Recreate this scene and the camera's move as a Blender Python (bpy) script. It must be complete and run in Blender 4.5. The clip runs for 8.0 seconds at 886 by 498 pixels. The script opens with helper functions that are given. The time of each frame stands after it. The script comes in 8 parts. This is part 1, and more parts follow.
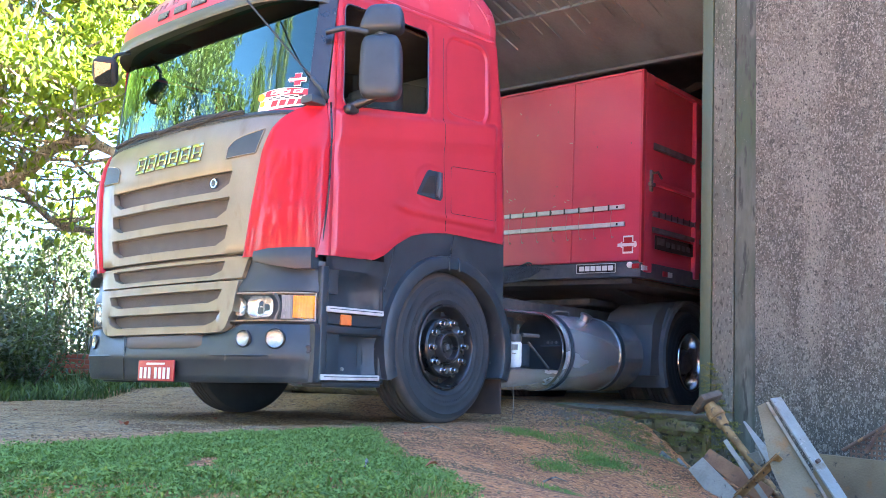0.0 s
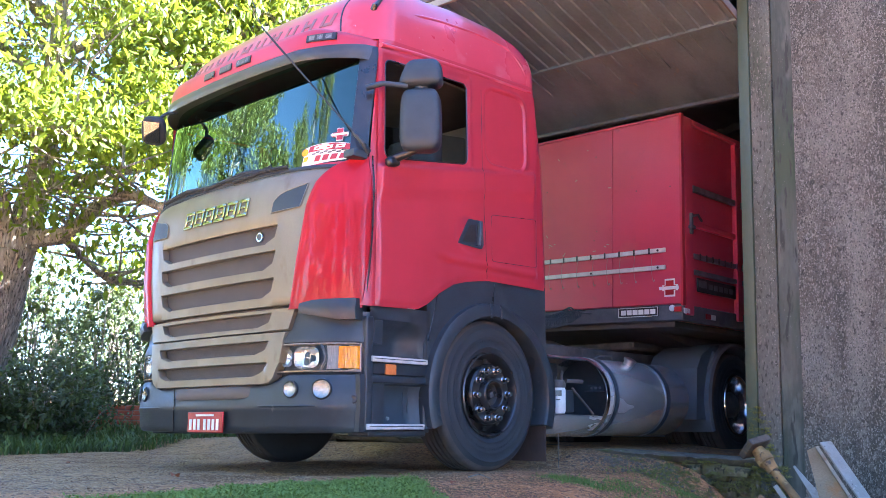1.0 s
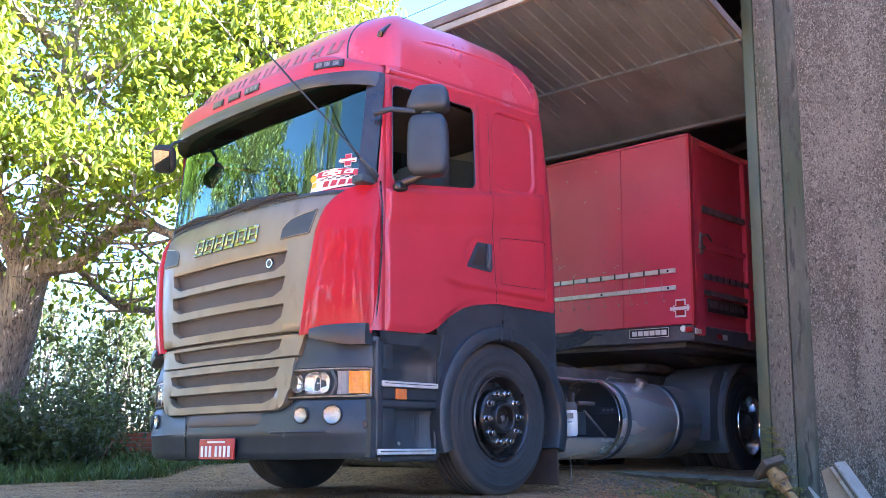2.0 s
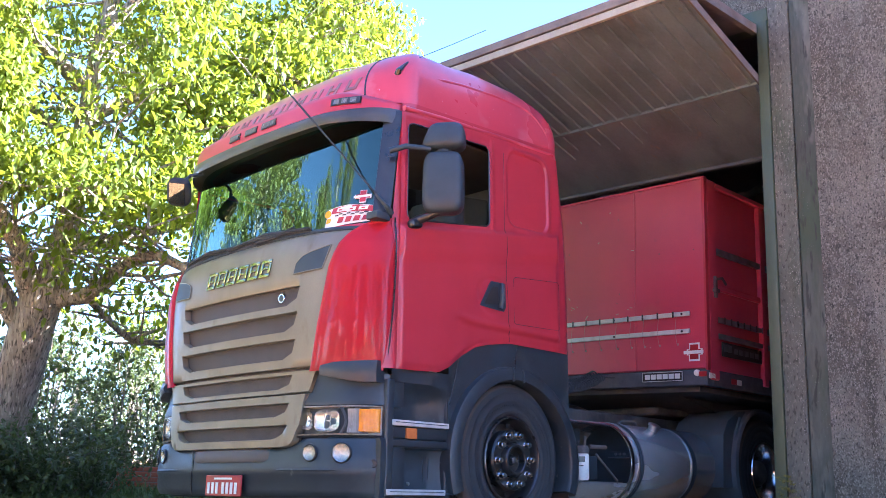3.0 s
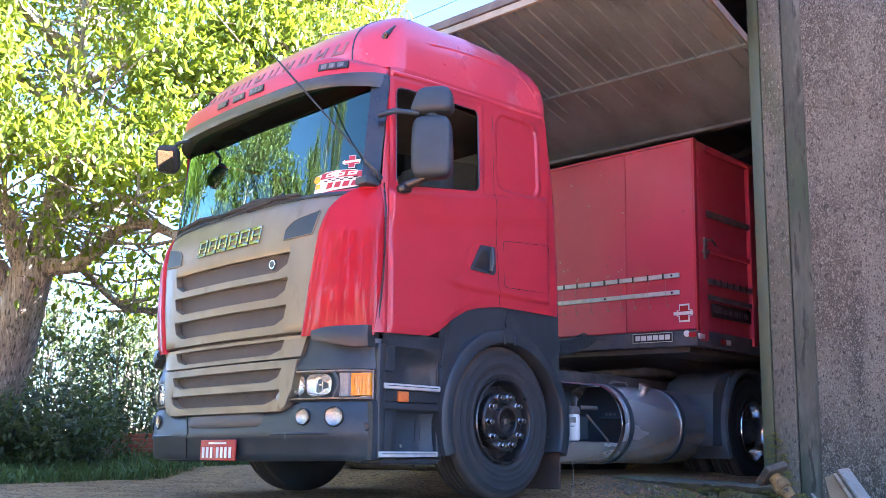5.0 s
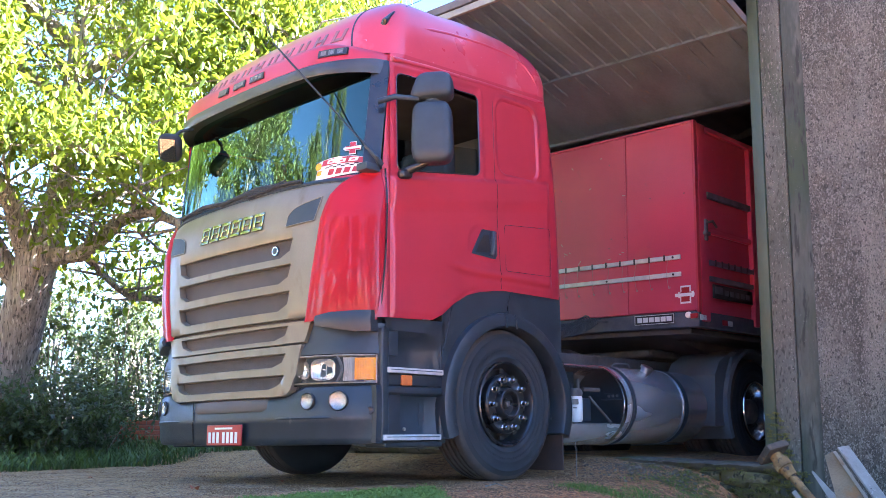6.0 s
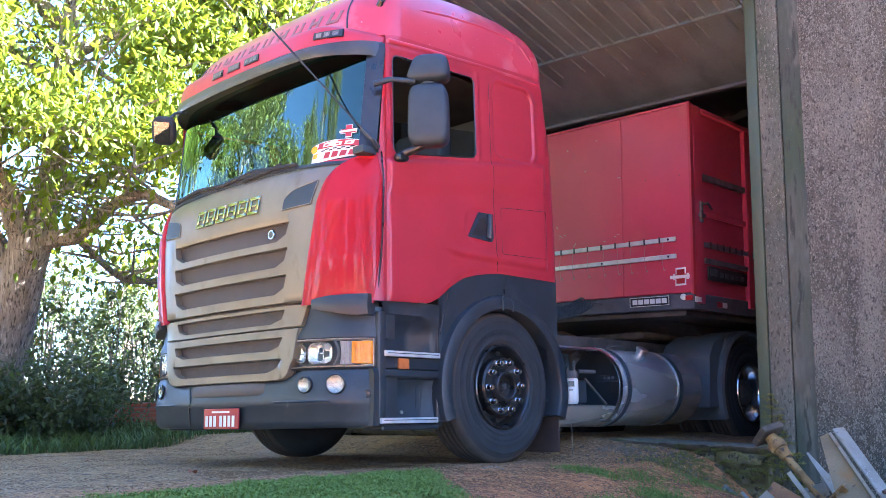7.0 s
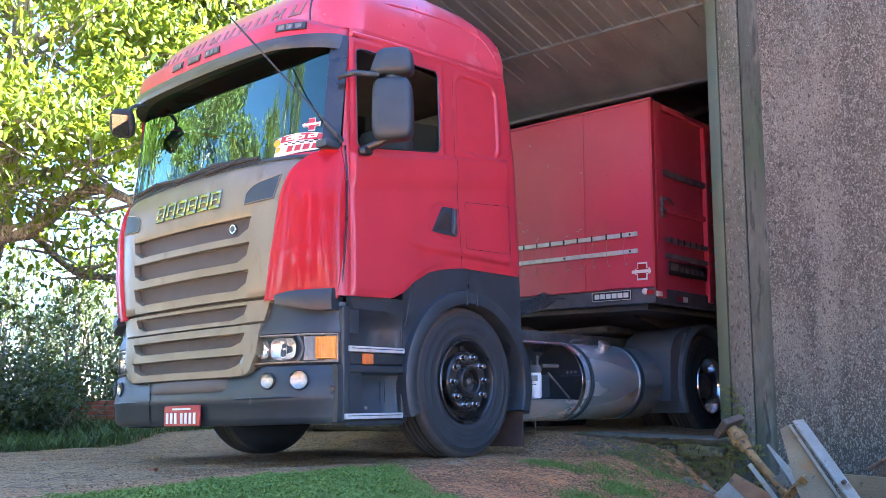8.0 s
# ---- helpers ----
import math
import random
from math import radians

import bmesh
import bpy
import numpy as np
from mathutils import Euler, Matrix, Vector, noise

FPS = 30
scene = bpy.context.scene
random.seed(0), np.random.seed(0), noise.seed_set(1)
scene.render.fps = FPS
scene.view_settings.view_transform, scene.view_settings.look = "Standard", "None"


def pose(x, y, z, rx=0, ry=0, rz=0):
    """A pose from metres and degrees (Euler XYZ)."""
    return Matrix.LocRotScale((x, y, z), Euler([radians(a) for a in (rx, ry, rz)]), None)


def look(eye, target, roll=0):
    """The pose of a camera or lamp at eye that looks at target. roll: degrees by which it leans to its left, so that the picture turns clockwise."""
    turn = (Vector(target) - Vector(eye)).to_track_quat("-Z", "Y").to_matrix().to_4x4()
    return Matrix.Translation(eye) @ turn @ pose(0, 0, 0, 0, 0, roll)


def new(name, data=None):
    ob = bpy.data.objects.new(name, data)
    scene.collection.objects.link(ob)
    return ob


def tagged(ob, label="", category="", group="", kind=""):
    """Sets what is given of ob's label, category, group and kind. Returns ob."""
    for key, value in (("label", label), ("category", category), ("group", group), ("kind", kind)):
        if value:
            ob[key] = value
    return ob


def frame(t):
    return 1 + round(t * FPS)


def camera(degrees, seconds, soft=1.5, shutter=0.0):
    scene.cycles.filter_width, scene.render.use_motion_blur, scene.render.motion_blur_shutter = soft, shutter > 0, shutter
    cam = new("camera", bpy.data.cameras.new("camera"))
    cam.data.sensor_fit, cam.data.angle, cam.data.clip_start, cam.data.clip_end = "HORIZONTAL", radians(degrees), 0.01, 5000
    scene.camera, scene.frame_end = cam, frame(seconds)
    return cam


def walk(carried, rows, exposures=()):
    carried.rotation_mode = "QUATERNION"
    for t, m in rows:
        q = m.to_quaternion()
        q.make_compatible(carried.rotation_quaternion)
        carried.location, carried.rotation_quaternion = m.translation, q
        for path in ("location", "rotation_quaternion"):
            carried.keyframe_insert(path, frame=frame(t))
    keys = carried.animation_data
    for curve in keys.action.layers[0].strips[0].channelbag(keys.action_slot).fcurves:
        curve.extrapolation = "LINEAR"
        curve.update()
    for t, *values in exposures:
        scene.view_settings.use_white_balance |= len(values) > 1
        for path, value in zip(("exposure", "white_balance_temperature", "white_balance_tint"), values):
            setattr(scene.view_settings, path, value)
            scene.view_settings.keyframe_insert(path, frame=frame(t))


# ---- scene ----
# ---------------------------------------------------------------- camera
cam = camera(51.0, 8.0, 0.4)
PATH = [
    (0, (5.275, -3.477, 0.427), (3.993, -1.96, 0.664), 2.5),
    (0.2, (5.289, -3.49, 0.426), (4.001, -1.981, 0.679), 2.67),
    (0.5, (5.304, -3.512, 0.426), (3.974, -2.046, 0.71), 2.8),
    (0.75, (5.307, -3.533, 0.434), (3.965, -2.086, 0.757), 2.3),
    (1, (5.311, -3.545, 0.445), (3.972, -2.096, 0.773), 1.7),
    (1.5, (5.332, -3.546, 0.447), (3.99, -2.105, 0.793), 1.1),
    (1.7, (5.332, -3.546, 0.448), (3.987, -2.111, 0.811), 1.02),
    (2.8, (5.302, -3.543, 0.456), (3.935, -2.137, 0.853), 1.6),
    (3, (5.291, -3.536, 0.453), (3.934, -2.14, 0.909), 2.3),
    (3.2, (5.299, -3.541, 0.454), (3.951, -2.148, 0.948), 1.97),
    (3.5, (5.315, -3.549, 0.456), (3.966, -2.157, 0.951), 1.3),
    (3.7, (5.313, -3.549, 0.451), (3.957, -2.142, 0.876), 1.47),
    (4, (5.307, -3.549, 0.441), (3.944, -2.128, 0.792), 1.9),
    (4.25, (5.304, -3.542, 0.443), (3.946, -2.115, 0.790), 1.97),
    (4.5, (5.303, -3.533, 0.447), (3.948, -2.108, 0.814), 2.0),
    (4.7, (5.309, -3.531, 0.448), (3.956, -2.109, 0.832), 1.7),
    (5.8, (5.355, -3.55, 0.44), (3.992, -2.131, 0.797), 1.18),
    (6, (5.359, -3.554, 0.439), (3.994, -2.135, 0.789), 0.9),
    (6.5, (5.361, -3.56, 0.442), (3.98, -2.149, 0.759), 0.3),
    (7, (5.337, -3.567, 0.454), (3.979, -2.132, 0.764), 0.7),
    (7.5, (5.319, -3.569, 0.461), (3.987, -2.108, 0.762), 0.6),
    (8, (5.301, -3.566, 0.452), (4.006, -2.073, 0.753), 0.3),
]
EXPOSURE = [(0, 5.31, 5620, 11), (0.5, 5.16, 5600, 14), (1.0, 4.87, 5500, 18), (1.5, 4.82, 5500, 18), (3.0, 4.54, 5500, 18), (3.6, 4.37, 5500, 18), (4.0, 4.64, 5500, 18), (4.5, 4.79, 5500, 18), (6.5, 4.77, 5500, 18), (7.0, 4.82, 5500, 18), (8, 4.88, 5500, 15)]
walk(cam, [(t, look(eye, target, roll)) for t, eye, target, roll in PATH], EXPOSURE)

# ---------------------------------------------------------------- light
SUN = Vector((0.75, 0.50, 0.55)).normalized()
world = bpy.data.worlds.new("sky")
scene.world = world
world.use_nodes = True
wn = world.node_tree.nodes
wl = world.node_tree.links
sky = wn.new("ShaderNodeTexSky")
sky.sky_type = "NISHITA"
sky.sun_disc = False
sky.sun_elevation = math.asin(SUN.z)
sky.sun_rotation = math.atan2(SUN.x, SUN.y)
sky.altitude, sky.air_density, sky.dust_density, sky.ozone_density = 2500, 0.8, 0.2, 2.8
wl.new(sky.outputs[0], wn["Background"].inputs[0])
wn["Background"].inputs[1].default_value = 0.05
sun_data = bpy.data.lights.new("sun", "SUN")
sun_data.energy, sun_data.angle, sun_data.color = 5.0, radians(0.6), (1.0, 0.95, 0.86)
sun_ob = new("sun", sun_data)
sun_ob.matrix_world = look(SUN * 30, (0, 0, 0))

# ---------------------------------------------------------------- materials
def surface(name, c1, c2, scale=8.0, rough=0.5, metal=0.0, bump=0.0, bscale=60.0, coat=0.0, spots=None, stretch=(1, 1, 1), rvar=0.12, low=0.35, high=0.68, pits=()):
    """Two colours mixed by a coarse and a fine noise, with relief and an uneven gloss; spots: (colour, scale, threshold, softness, stretch upward)."""
    m = bpy.data.materials.new(name)
    m.use_nodes = True
    n, l = m.node_tree.nodes, m.node_tree.links
    b = n["Principled BSDF"]
    tc, mp = n.new("ShaderNodeTexCoord"), n.new("ShaderNodeMapping")
    mp.inputs["Scale"].default_value = stretch
    l.new(tc.outputs["Object"], mp.inputs[0])
    a, f = n.new("ShaderNodeTexNoise"), n.new("ShaderNodeTexNoise")
    a.inputs["Scale"].default_value, a.inputs["Detail"].default_value = scale, 5
    f.inputs["Scale"].default_value, f.inputs["Detail"].default_value = bscale, 6
    for t in (a, f):
        l.new(mp.outputs[0], t.inputs["Vector"])
    add = n.new("ShaderNodeMath")
    add.operation = "MULTIPLY_ADD"
    l.new(f.outputs[0], add.inputs[0])
    add.inputs[1].default_value = 0.35
    l.new(a.outputs[0], add.inputs[2])
    rng = n.new("ShaderNodeMapRange")
    rng.inputs[1].default_value, rng.inputs[2].default_value = low + 0.17, high + 0.17
    l.new(add.outputs[0], rng.inputs[0])
    mix = n.new("ShaderNodeMix")
    mix.data_type = "RGBA"
    mix.inputs[6].default_value, mix.inputs[7].default_value = (*c1, 1), (*c2, 1)
    l.new(rng.outputs[0], mix.inputs[0])
    col = mix.outputs[2]
    for sc, ss, th, *soft in spots or ():
        s = n.new("ShaderNodeTexNoise")
        s.inputs["Scale"].default_value, s.inputs["Detail"].default_value = ss, 4
        if len(soft) > 1:
            ms = n.new("ShaderNodeMapping")
            ms.inputs["Scale"].default_value = (1, 1, soft[1])
            l.new(tc.outputs["Object"], ms.inputs[0])
            l.new(ms.outputs[0], s.inputs["Vector"])
        else:
            l.new(mp.outputs[0], s.inputs["Vector"])
        r2 = n.new("ShaderNodeMapRange")
        r2.inputs[1].default_value, r2.inputs[2].default_value = th, th + (soft[0] if soft else 0.06)
        l.new(s.outputs[0], r2.inputs[0])
        m2 = n.new("ShaderNodeMix")
        m2.data_type = "RGBA"
        l.new(r2.outputs[0], m2.inputs[0])
        l.new(col, m2.inputs[6])
        m2.inputs[7].default_value = (*sc, 1)
        col = m2.outputs[2]
    for pc, ps, size, share in pits:
        vo, cl, lt, ml = n.new("ShaderNodeTexVoronoi"), n.new("ShaderNodeTexNoise"), n.new("ShaderNodeMapRange"), n.new("ShaderNodeMath")
        vo.inputs["Scale"].default_value = ps
        l.new(tc.outputs["Object"], vo.inputs["Vector"])
        cl.inputs["Scale"].default_value, cl.inputs["Detail"].default_value = ps * 0.16, 3
        l.new(tc.outputs["Object"], cl.inputs["Vector"])
        gt, sz = n.new("ShaderNodeMapRange"), n.new("ShaderNodeSeparateColor")
        gt.inputs[1].default_value, gt.inputs[2].default_value = share, share + 0.12
        l.new(cl.outputs[0], gt.inputs[0])
        l.new(vo.outputs["Color"], sz.inputs[0])
        lt.inputs[1].default_value, lt.inputs[2].default_value = size, size * 2.0
        lt.inputs[3].default_value, lt.inputs[4].default_value = 1.0, 0.0
        dv = n.new("ShaderNodeMath")
        dv.operation = "DIVIDE"
        l.new(vo.outputs["Distance"], dv.inputs[0])
        l.new(sz.outputs[0], dv.inputs[1])
        l.new(dv.outputs[0], lt.inputs[0])
        ml.operation = "MULTIPLY"
        l.new(lt.outputs[0], ml.inputs[0])
        l.new(gt.outputs[0], ml.inputs[1])
        m3 = n.new("ShaderNodeMix")
        m3.data_type = "RGBA"
        l.new(ml.outputs[0], m3.inputs[0])
        l.new(col, m3.inputs[6])
        m3.inputs[7].default_value = (*pc, 1)
        col = m3.outputs[2]
    l.new(col, b.inputs["Base Color"])
    rr = n.new("ShaderNodeMapRange")
    rr.inputs[3].default_value, rr.inputs[4].default_value = max(0.02, rough - rvar), min(1, rough + rvar)
    l.new(a.outputs[0], rr.inputs[0])
    l.new(rr.outputs[0], b.inputs["Roughness"])
    b.inputs["Metallic"].default_value = metal
    b.inputs["Coat Weight"].default_value = coat
    b.inputs["Coat Roughness"].default_value = 0.06
    if bump:
        bp = n.new("ShaderNodeBump")
        bp.inputs["Strength"].default_value, bp.inputs["Distance"].default_value = min(1, bump), 0.01
        l.new(f.outputs[0], bp.inputs["Height"])
        l.new(bp.outputs[0], b.inputs["Normal"])
    return m


def glass(name, tint, gloss_rough=0.02, ior=1.5, gain=1.0, sheen=(1, 1, 1)):
    """A single sheet of glass: see-through and tinted, with a Fresnel gloss; sheen colours the reflection, gain
    strengthens it.
    """
    m = bpy.data.materials.new(name)
    m.use_nodes = True
    n, l = m.node_tree.nodes, m.node_tree.links
    n.remove(n["Principled BSDF"])
    fr, tr, gl, mx = n.new("ShaderNodeFresnel"), n.new("ShaderNodeBsdfTransparent"), n.new("ShaderNodeBsdfGlossy"), n.new("ShaderNodeMixShader")
    fr.inputs[0].default_value = ior
    ml = n.new("ShaderNodeMath")
    ml.operation = "MULTIPLY"
    ml.use_clamp = True
    ml.inputs[1].default_value = gain
    l.new(fr.outputs[0], ml.inputs[0])
    tr.inputs[0].default_value = (*tint, 1)
    gl.inputs["Roughness"].default_value = gloss_rough
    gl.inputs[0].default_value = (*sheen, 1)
    l.new(ml.outputs[0], mx.inputs[0])
    l.new(tr.outputs[0], mx.inputs[1])
    l.new(gl.outputs[0], mx.inputs[2])
    l.new(mx.outputs[0], n["Material Output"].inputs[0])
    return m


def leafy(name, c1, c2, glow, share=0.45, rough=0.5):
    """Leaves: diffuse and light let through, each leaf with its own shade."""
    m = bpy.data.materials.new(name)
    m.use_nodes = True
    n, l = m.node_tree.nodes, m.node_tree.links
    b = n["Principled BSDF"]
    g = n.new("ShaderNodeNewGeometry")
    mix, mg = n.new("ShaderNodeMix"), n.new("ShaderNodeMix")
    for q, (u, v) in ((mix, (c1, c2)), (mg, (glow, [x * 0.6 for x in glow]))):
        q.data_type = "RGBA"
        q.inputs[6].default_value, q.inputs[7].default_value = (*u, 1), (*v, 1)
        l.new(g.outputs["Random Per Island"], q.inputs[0])
    l.new(mix.outputs[2], b.inputs["Base Color"])
    b.inputs["Roughness"].default_value = rough
    t, mx = n.new("ShaderNodeBsdfTranslucent"), n.new("ShaderNodeMixShader")
    l.new(mg.outputs[2], t.inputs[0])
    mx.inputs[0].default_value = share
    l.new(b.outputs[0], mx.inputs[1])
    l.new(t.outputs[0], mx.inputs[2])
    l.new(mx.outputs[0], n["Material Output"].inputs[0])
    return m


RED = surface("red_paint", (0.454, 0.030, 0.050), (0.403, 0.025, 0.042), 2.5, 0.36, 0, 0.015, 300, 0.25, rvar=0.08)
RED_ROOF = surface("faded_red_roof_paint", (0.558, 0.060, 0.091), (0.498, 0.043, 0.069), 1.8, 0.30, 0, 0.02, 200, 0.2, spots=[((0.598, 0.194, 0.237), 3.0, 0.58, 0.2), ((0.618, 0.343, 0.372), 40, 0.72, 0.06)], rvar=0.1)
RED_GLOSS = surface("polished_red_paint", (0.40, 0.015, 0.027), (0.36, 0.012, 0.022), 2.5, 0.40, 0, 0.0, 300, 0.32, rvar=0.05)
for n_ in (RED, RED_GLOSS):
    n_.node_tree.nodes["Principled BSDF"].inputs["Specular IOR Level"].default_value = 0.05 if n_ is RED_GLOSS else 0.45
    n_.node_tree.nodes["Principled BSDF"].inputs["Coat Roughness"].default_value = 0.03 if n_ is RED_GLOSS else 0.16
RED_DULL = surface("faded_red_paint", (0.559, 0.055, 0.098), (0.474, 0.041, 0.076), 1.2, 0.34, 0, 0.03, 90, 0.0, spots=[((0.482, 0.123, 0.097), 1.1, 0.60, 0.16), ((0.512, 0.312, 0.294), 26, 0.755), ((0.388, 0.057, 0.085), 5, 0.64, 0.12)], pits=[((0.621, 0.587, 0.589), 16, 0.045, 0.55), ((0.124, 0.019, 0.034), 12, 0.05, 0.54)])
GOLD = surface("champagne_paint", (0.253, 0.231, 0.176), (0.206, 0.184, 0.138), 4, 0.33, 0.3, 0.03, 200, 0.0, spots=[((0.181, 0.146, 0.097), 6, 0.60, 0.14), ((0.332, 0.313, 0.259), 2, 0.60, 0.2)], stretch=(1, 1, 0.5))
GOLD.node_tree.nodes["Principled BSDF"].inputs["Specular IOR Level"].default_value = 0.2
PLASTIC = surface("grey_black_plastic", (0.023, 0.030, 0.036), (0.033, 0.043, 0.052), 6, 0.36, 0, 0.12, 420, spots=[((0.060, 0.069, 0.066), 3.0, 0.60, 0.2), ((0.100, 0.107, 0.099), 14, 0.71)])
PLASTIC_MAT = surface("dull_black_plastic", (0.022, 0.034, 0.045), (0.033, 0.049, 0.062), 8, 0.50, 0, 0.15, 300)
MESHY = surface("dark_grille_mesh", (0.050, 0.045, 0.045), (0.075, 0.068, 0.066), 9, 0.6, 0, 0.5, 260)
RUBBER = surface("tyre_rubber", (0.019, 0.023, 0.027), (0.035, 0.038, 0.041), 7, 0.74, 0, 0.25, 150)
TREAD = surface("dusty_tread", (0.050, 0.043, 0.040), (0.089, 0.071, 0.060), 9, 0.85, 0, 0.4, 120)
BLACKPAINT = surface("black_enamel", (0.012, 0.012, 0.013), (0.03, 0.028, 0.027), 9, 0.3, 0, 0.05, 120, 0.3)
CHROME = surface("chrome", (0.75, 0.75, 0.76), (0.62, 0.62, 0.63), 9, 0.10, 1.0, 0.02, 90, rvar=0.06)
# Chrome with the yellow-green of mirrored foliage put into its colour.
NAMEMETAL = surface("leaf_tinted_chrome", (0.56, 0.56, 0.34), (0.40, 0.41, 0.24), 14, 0.14, 0.95, 0.05, 90, rvar=0.06)
ALU = surface("brushed_aluminium", (0.55, 0.56, 0.58), (0.42, 0.43, 0.45), 7, 0.32, 1.0, 0.06, 160)
DULLRAIL = surface("dull_grey_rail", (0.21, 0.21, 0.22), (0.14, 0.14, 0.15), 9, 0.5, 0.5, 0.06, 160)
TANK = surface("tank_aluminium", (0.80, 0.82, 0.845), (0.62, 0.635, 0.655), 3, 0.24, 0.70, 0.02, 120, spots=[((0.38, 0.36, 0.335), 5, 0.58, 0.14), ((0.84, 0.85, 0.86), 40, 0.68, 0.04)], stretch=(1, 0.4, 1), rvar=0.12)
FLAP = surface("dusty_flap_rubber", (0.072, 0.043, 0.034), (0.044, 0.030, 0.026), 7, 0.85, 0, 0.3, 90)
# Paler than the other plastic, to lift the rear mudguard out of shade.
PALERPLASTIC = surface("paler_grey_plastic", (0.096, 0.116, 0.134), (0.129, 0.149, 0.162), 5, 0.5, 0, 0.12, 200)
AMBER = surface("amber_lens", (0.950, 0.408, 0.005), (0.860, 0.314, 0.003), 30, 0.22, 0, 0.2, 200, 0.2)
ORANGE = surface("orange_reflector", (0.70, 0.20, 0.05), (0.62, 0.16, 0.04), 40, 0.3)
WHITE = surface("white_paint", (0.78, 0.77, 0.74), (0.68, 0.67, 0.64), 9, 0.45)
WHITESTRIP = surface("grey_white_strip", (0.64, 0.64, 0.60), (0.48, 0.48, 0.45), 12, 0.4, 0.1, 0.05, 150)
PLATERED = surface("plate_red", (0.40, 0.016, 0.024), (0.34, 0.012, 0.018), 20, 0.35, 0, 0, 60, 0.3)
LENS = glass("clear_lens", (0.95, 0.95, 0.94), 0.03, 1.22)
# The gloss is tinted green and boosted so the mirrored sky turns teal.
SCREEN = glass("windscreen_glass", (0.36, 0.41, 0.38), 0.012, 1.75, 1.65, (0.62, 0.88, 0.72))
FARPANE = glass("far_side_glass", (0.10, 0.12, 0.115), 0.02, 1.45)
PANE = glass("side_glass", (0.35, 0.40, 0.39), 0.02, 1.45)
MIRROR = surface("mirror_glass", (0.22, 0.20, 0.18), (0.19, 0.175, 0.155), 3, 0.03, 1.0, rvar=0.0)
CABIN = surface("cabin_lining", (0.075, 0.074, 0.076), (0.105, 0.102, 0.102), 6, 0.8, 0, 0.1, 90)
CABINGREY = surface("cabin_trim_grey", (0.20, 0.225, 0.235), (0.26, 0.285, 0.295), 6, 0.7, 0, 0.05, 90)
CHASSIS = surface("dirty_chassis", (0.065, 0.065, 0.065), (0.144, 0.126, 0.115), 8, 0.72, 0.1, 0.3, 60)
UNDER = surface("black_underframe_steel", (0.062, 0.070, 0.084), (0.106, 0.114, 0.130), 6, 0.6, 0.1, 0.3, 60, spots=[((0.138, 0.124, 0.111), 5, 0.62, 0.12)])
VISOR = surface("smoked_visor_plastic", (0.038, 0.036, 0.030), (0.060, 0.056, 0.046), 5, 0.34, 0, 0.03, 120, 0.3)
STEELGREEN = surface("green_painted_steel", (0.061, 0.078, 0.042), (0.081, 0.097, 0.053), 4, 0.5, 0.1, 0.12, 80, spots=[((0.063, 0.071, 0.022), 2, 0.53, 0.12), ((0.108, 0.073, 0.035), 30, 0.72)], stretch=(1, 1, 0.25))
PLASTER = surface("weathered_concrete", (0.132, 0.118, 0.087), (0.092, 0.082, 0.062), 1.3, 0.92, 0, 0.9, 70, spots=[((0.062, 0.055, 0.042), 0.55, 0.48, 0.14), ((0.180, 0.164, 0.126), 1.5, 0.55, 0.14), ((0.056, 0.051, 0.038), 2.6, 0.54, 0.14, 0.10), ((0.180, 0.165, 0.127), 5, 0.57, 0.16, 0.12), ((0.194, 0.178, 0.139), 26, 0.57, 0.12), ((0.058, 0.052, 0.039), 34, 0.56, 0.12), ((0.220, 0.204, 0.162), 90, 0.54, 0.08), ((0.044, 0.040, 0.031), 105, 0.55, 0.10)], stretch=(1, 1, 0.6), pits=[((0.299, 0.283, 0.232), 62, 0.16, 0.44), ((0.334, 0.317, 0.264), 105, 0.20, 0.42), ((0.030, 0.027, 0.022), 52, 0.07, 0.50), ((0.026, 0.024, 0.019), 85, 0.10, 0.52)])
CONCRETE = surface("pillar_concrete", (0.145, 0.134, 0.100), (0.098, 0.096, 0.074), 2, 0.88, 0, 0.7, 60, spots=[((0.078, 0.090, 0.056), 1.2, 0.47, 0.18), ((0.180, 0.166, 0.126), 2.4, 0.58, 0.16, 0.2), ((0.190, 0.176, 0.136), 50, 0.57, 0.08), ((0.066, 0.062, 0.046), 60, 0.57, 0.08)], stretch=(1, 1, 0.4), pits=[((0.345, 0.325, 0.270), 60, 0.17, 0.44), ((0.300, 0.285, 0.235), 110, 0.20, 0.46), ((0.048, 0.044, 0.036), 60, 0.10, 0.54)])
SLAB = surface("slab_concrete", (0.22, 0.195, 0.165), (0.13, 0.115, 0.097), 7, 0.95, 0, 0.8, 70, spots=[((0.08, 0.07, 0.058), 6, 0.56, 0.1), ((0.10, 0.11, 0.05), 8, 0.58, 0.1), ((0.30, 0.27, 0.235), 24, 0.62, 0.06)])
SLABEDGE = surface("mossy_slab_concrete", (0.169, 0.140, 0.101), (0.101, 0.086, 0.062), 7, 0.95, 0, 0.9, 70, spots=[((0.111, 0.117, 0.047), 5, 0.54, 0.12), ((0.058, 0.049, 0.038), 9, 0.56, 0.1), ((0.273, 0.234, 0.176), 22, 0.62, 0.06)])
MOSS = surface("mossy_stone", (0.172, 0.149, 0.040), (0.159, 0.118, 0.066), 5, 0.95, 0, 1.0, 50, spots=[((0.285, 0.227, 0.145), 9, 0.60, 0.08), ((0.050, 0.042, 0.019), 14, 0.56, 0.08)])
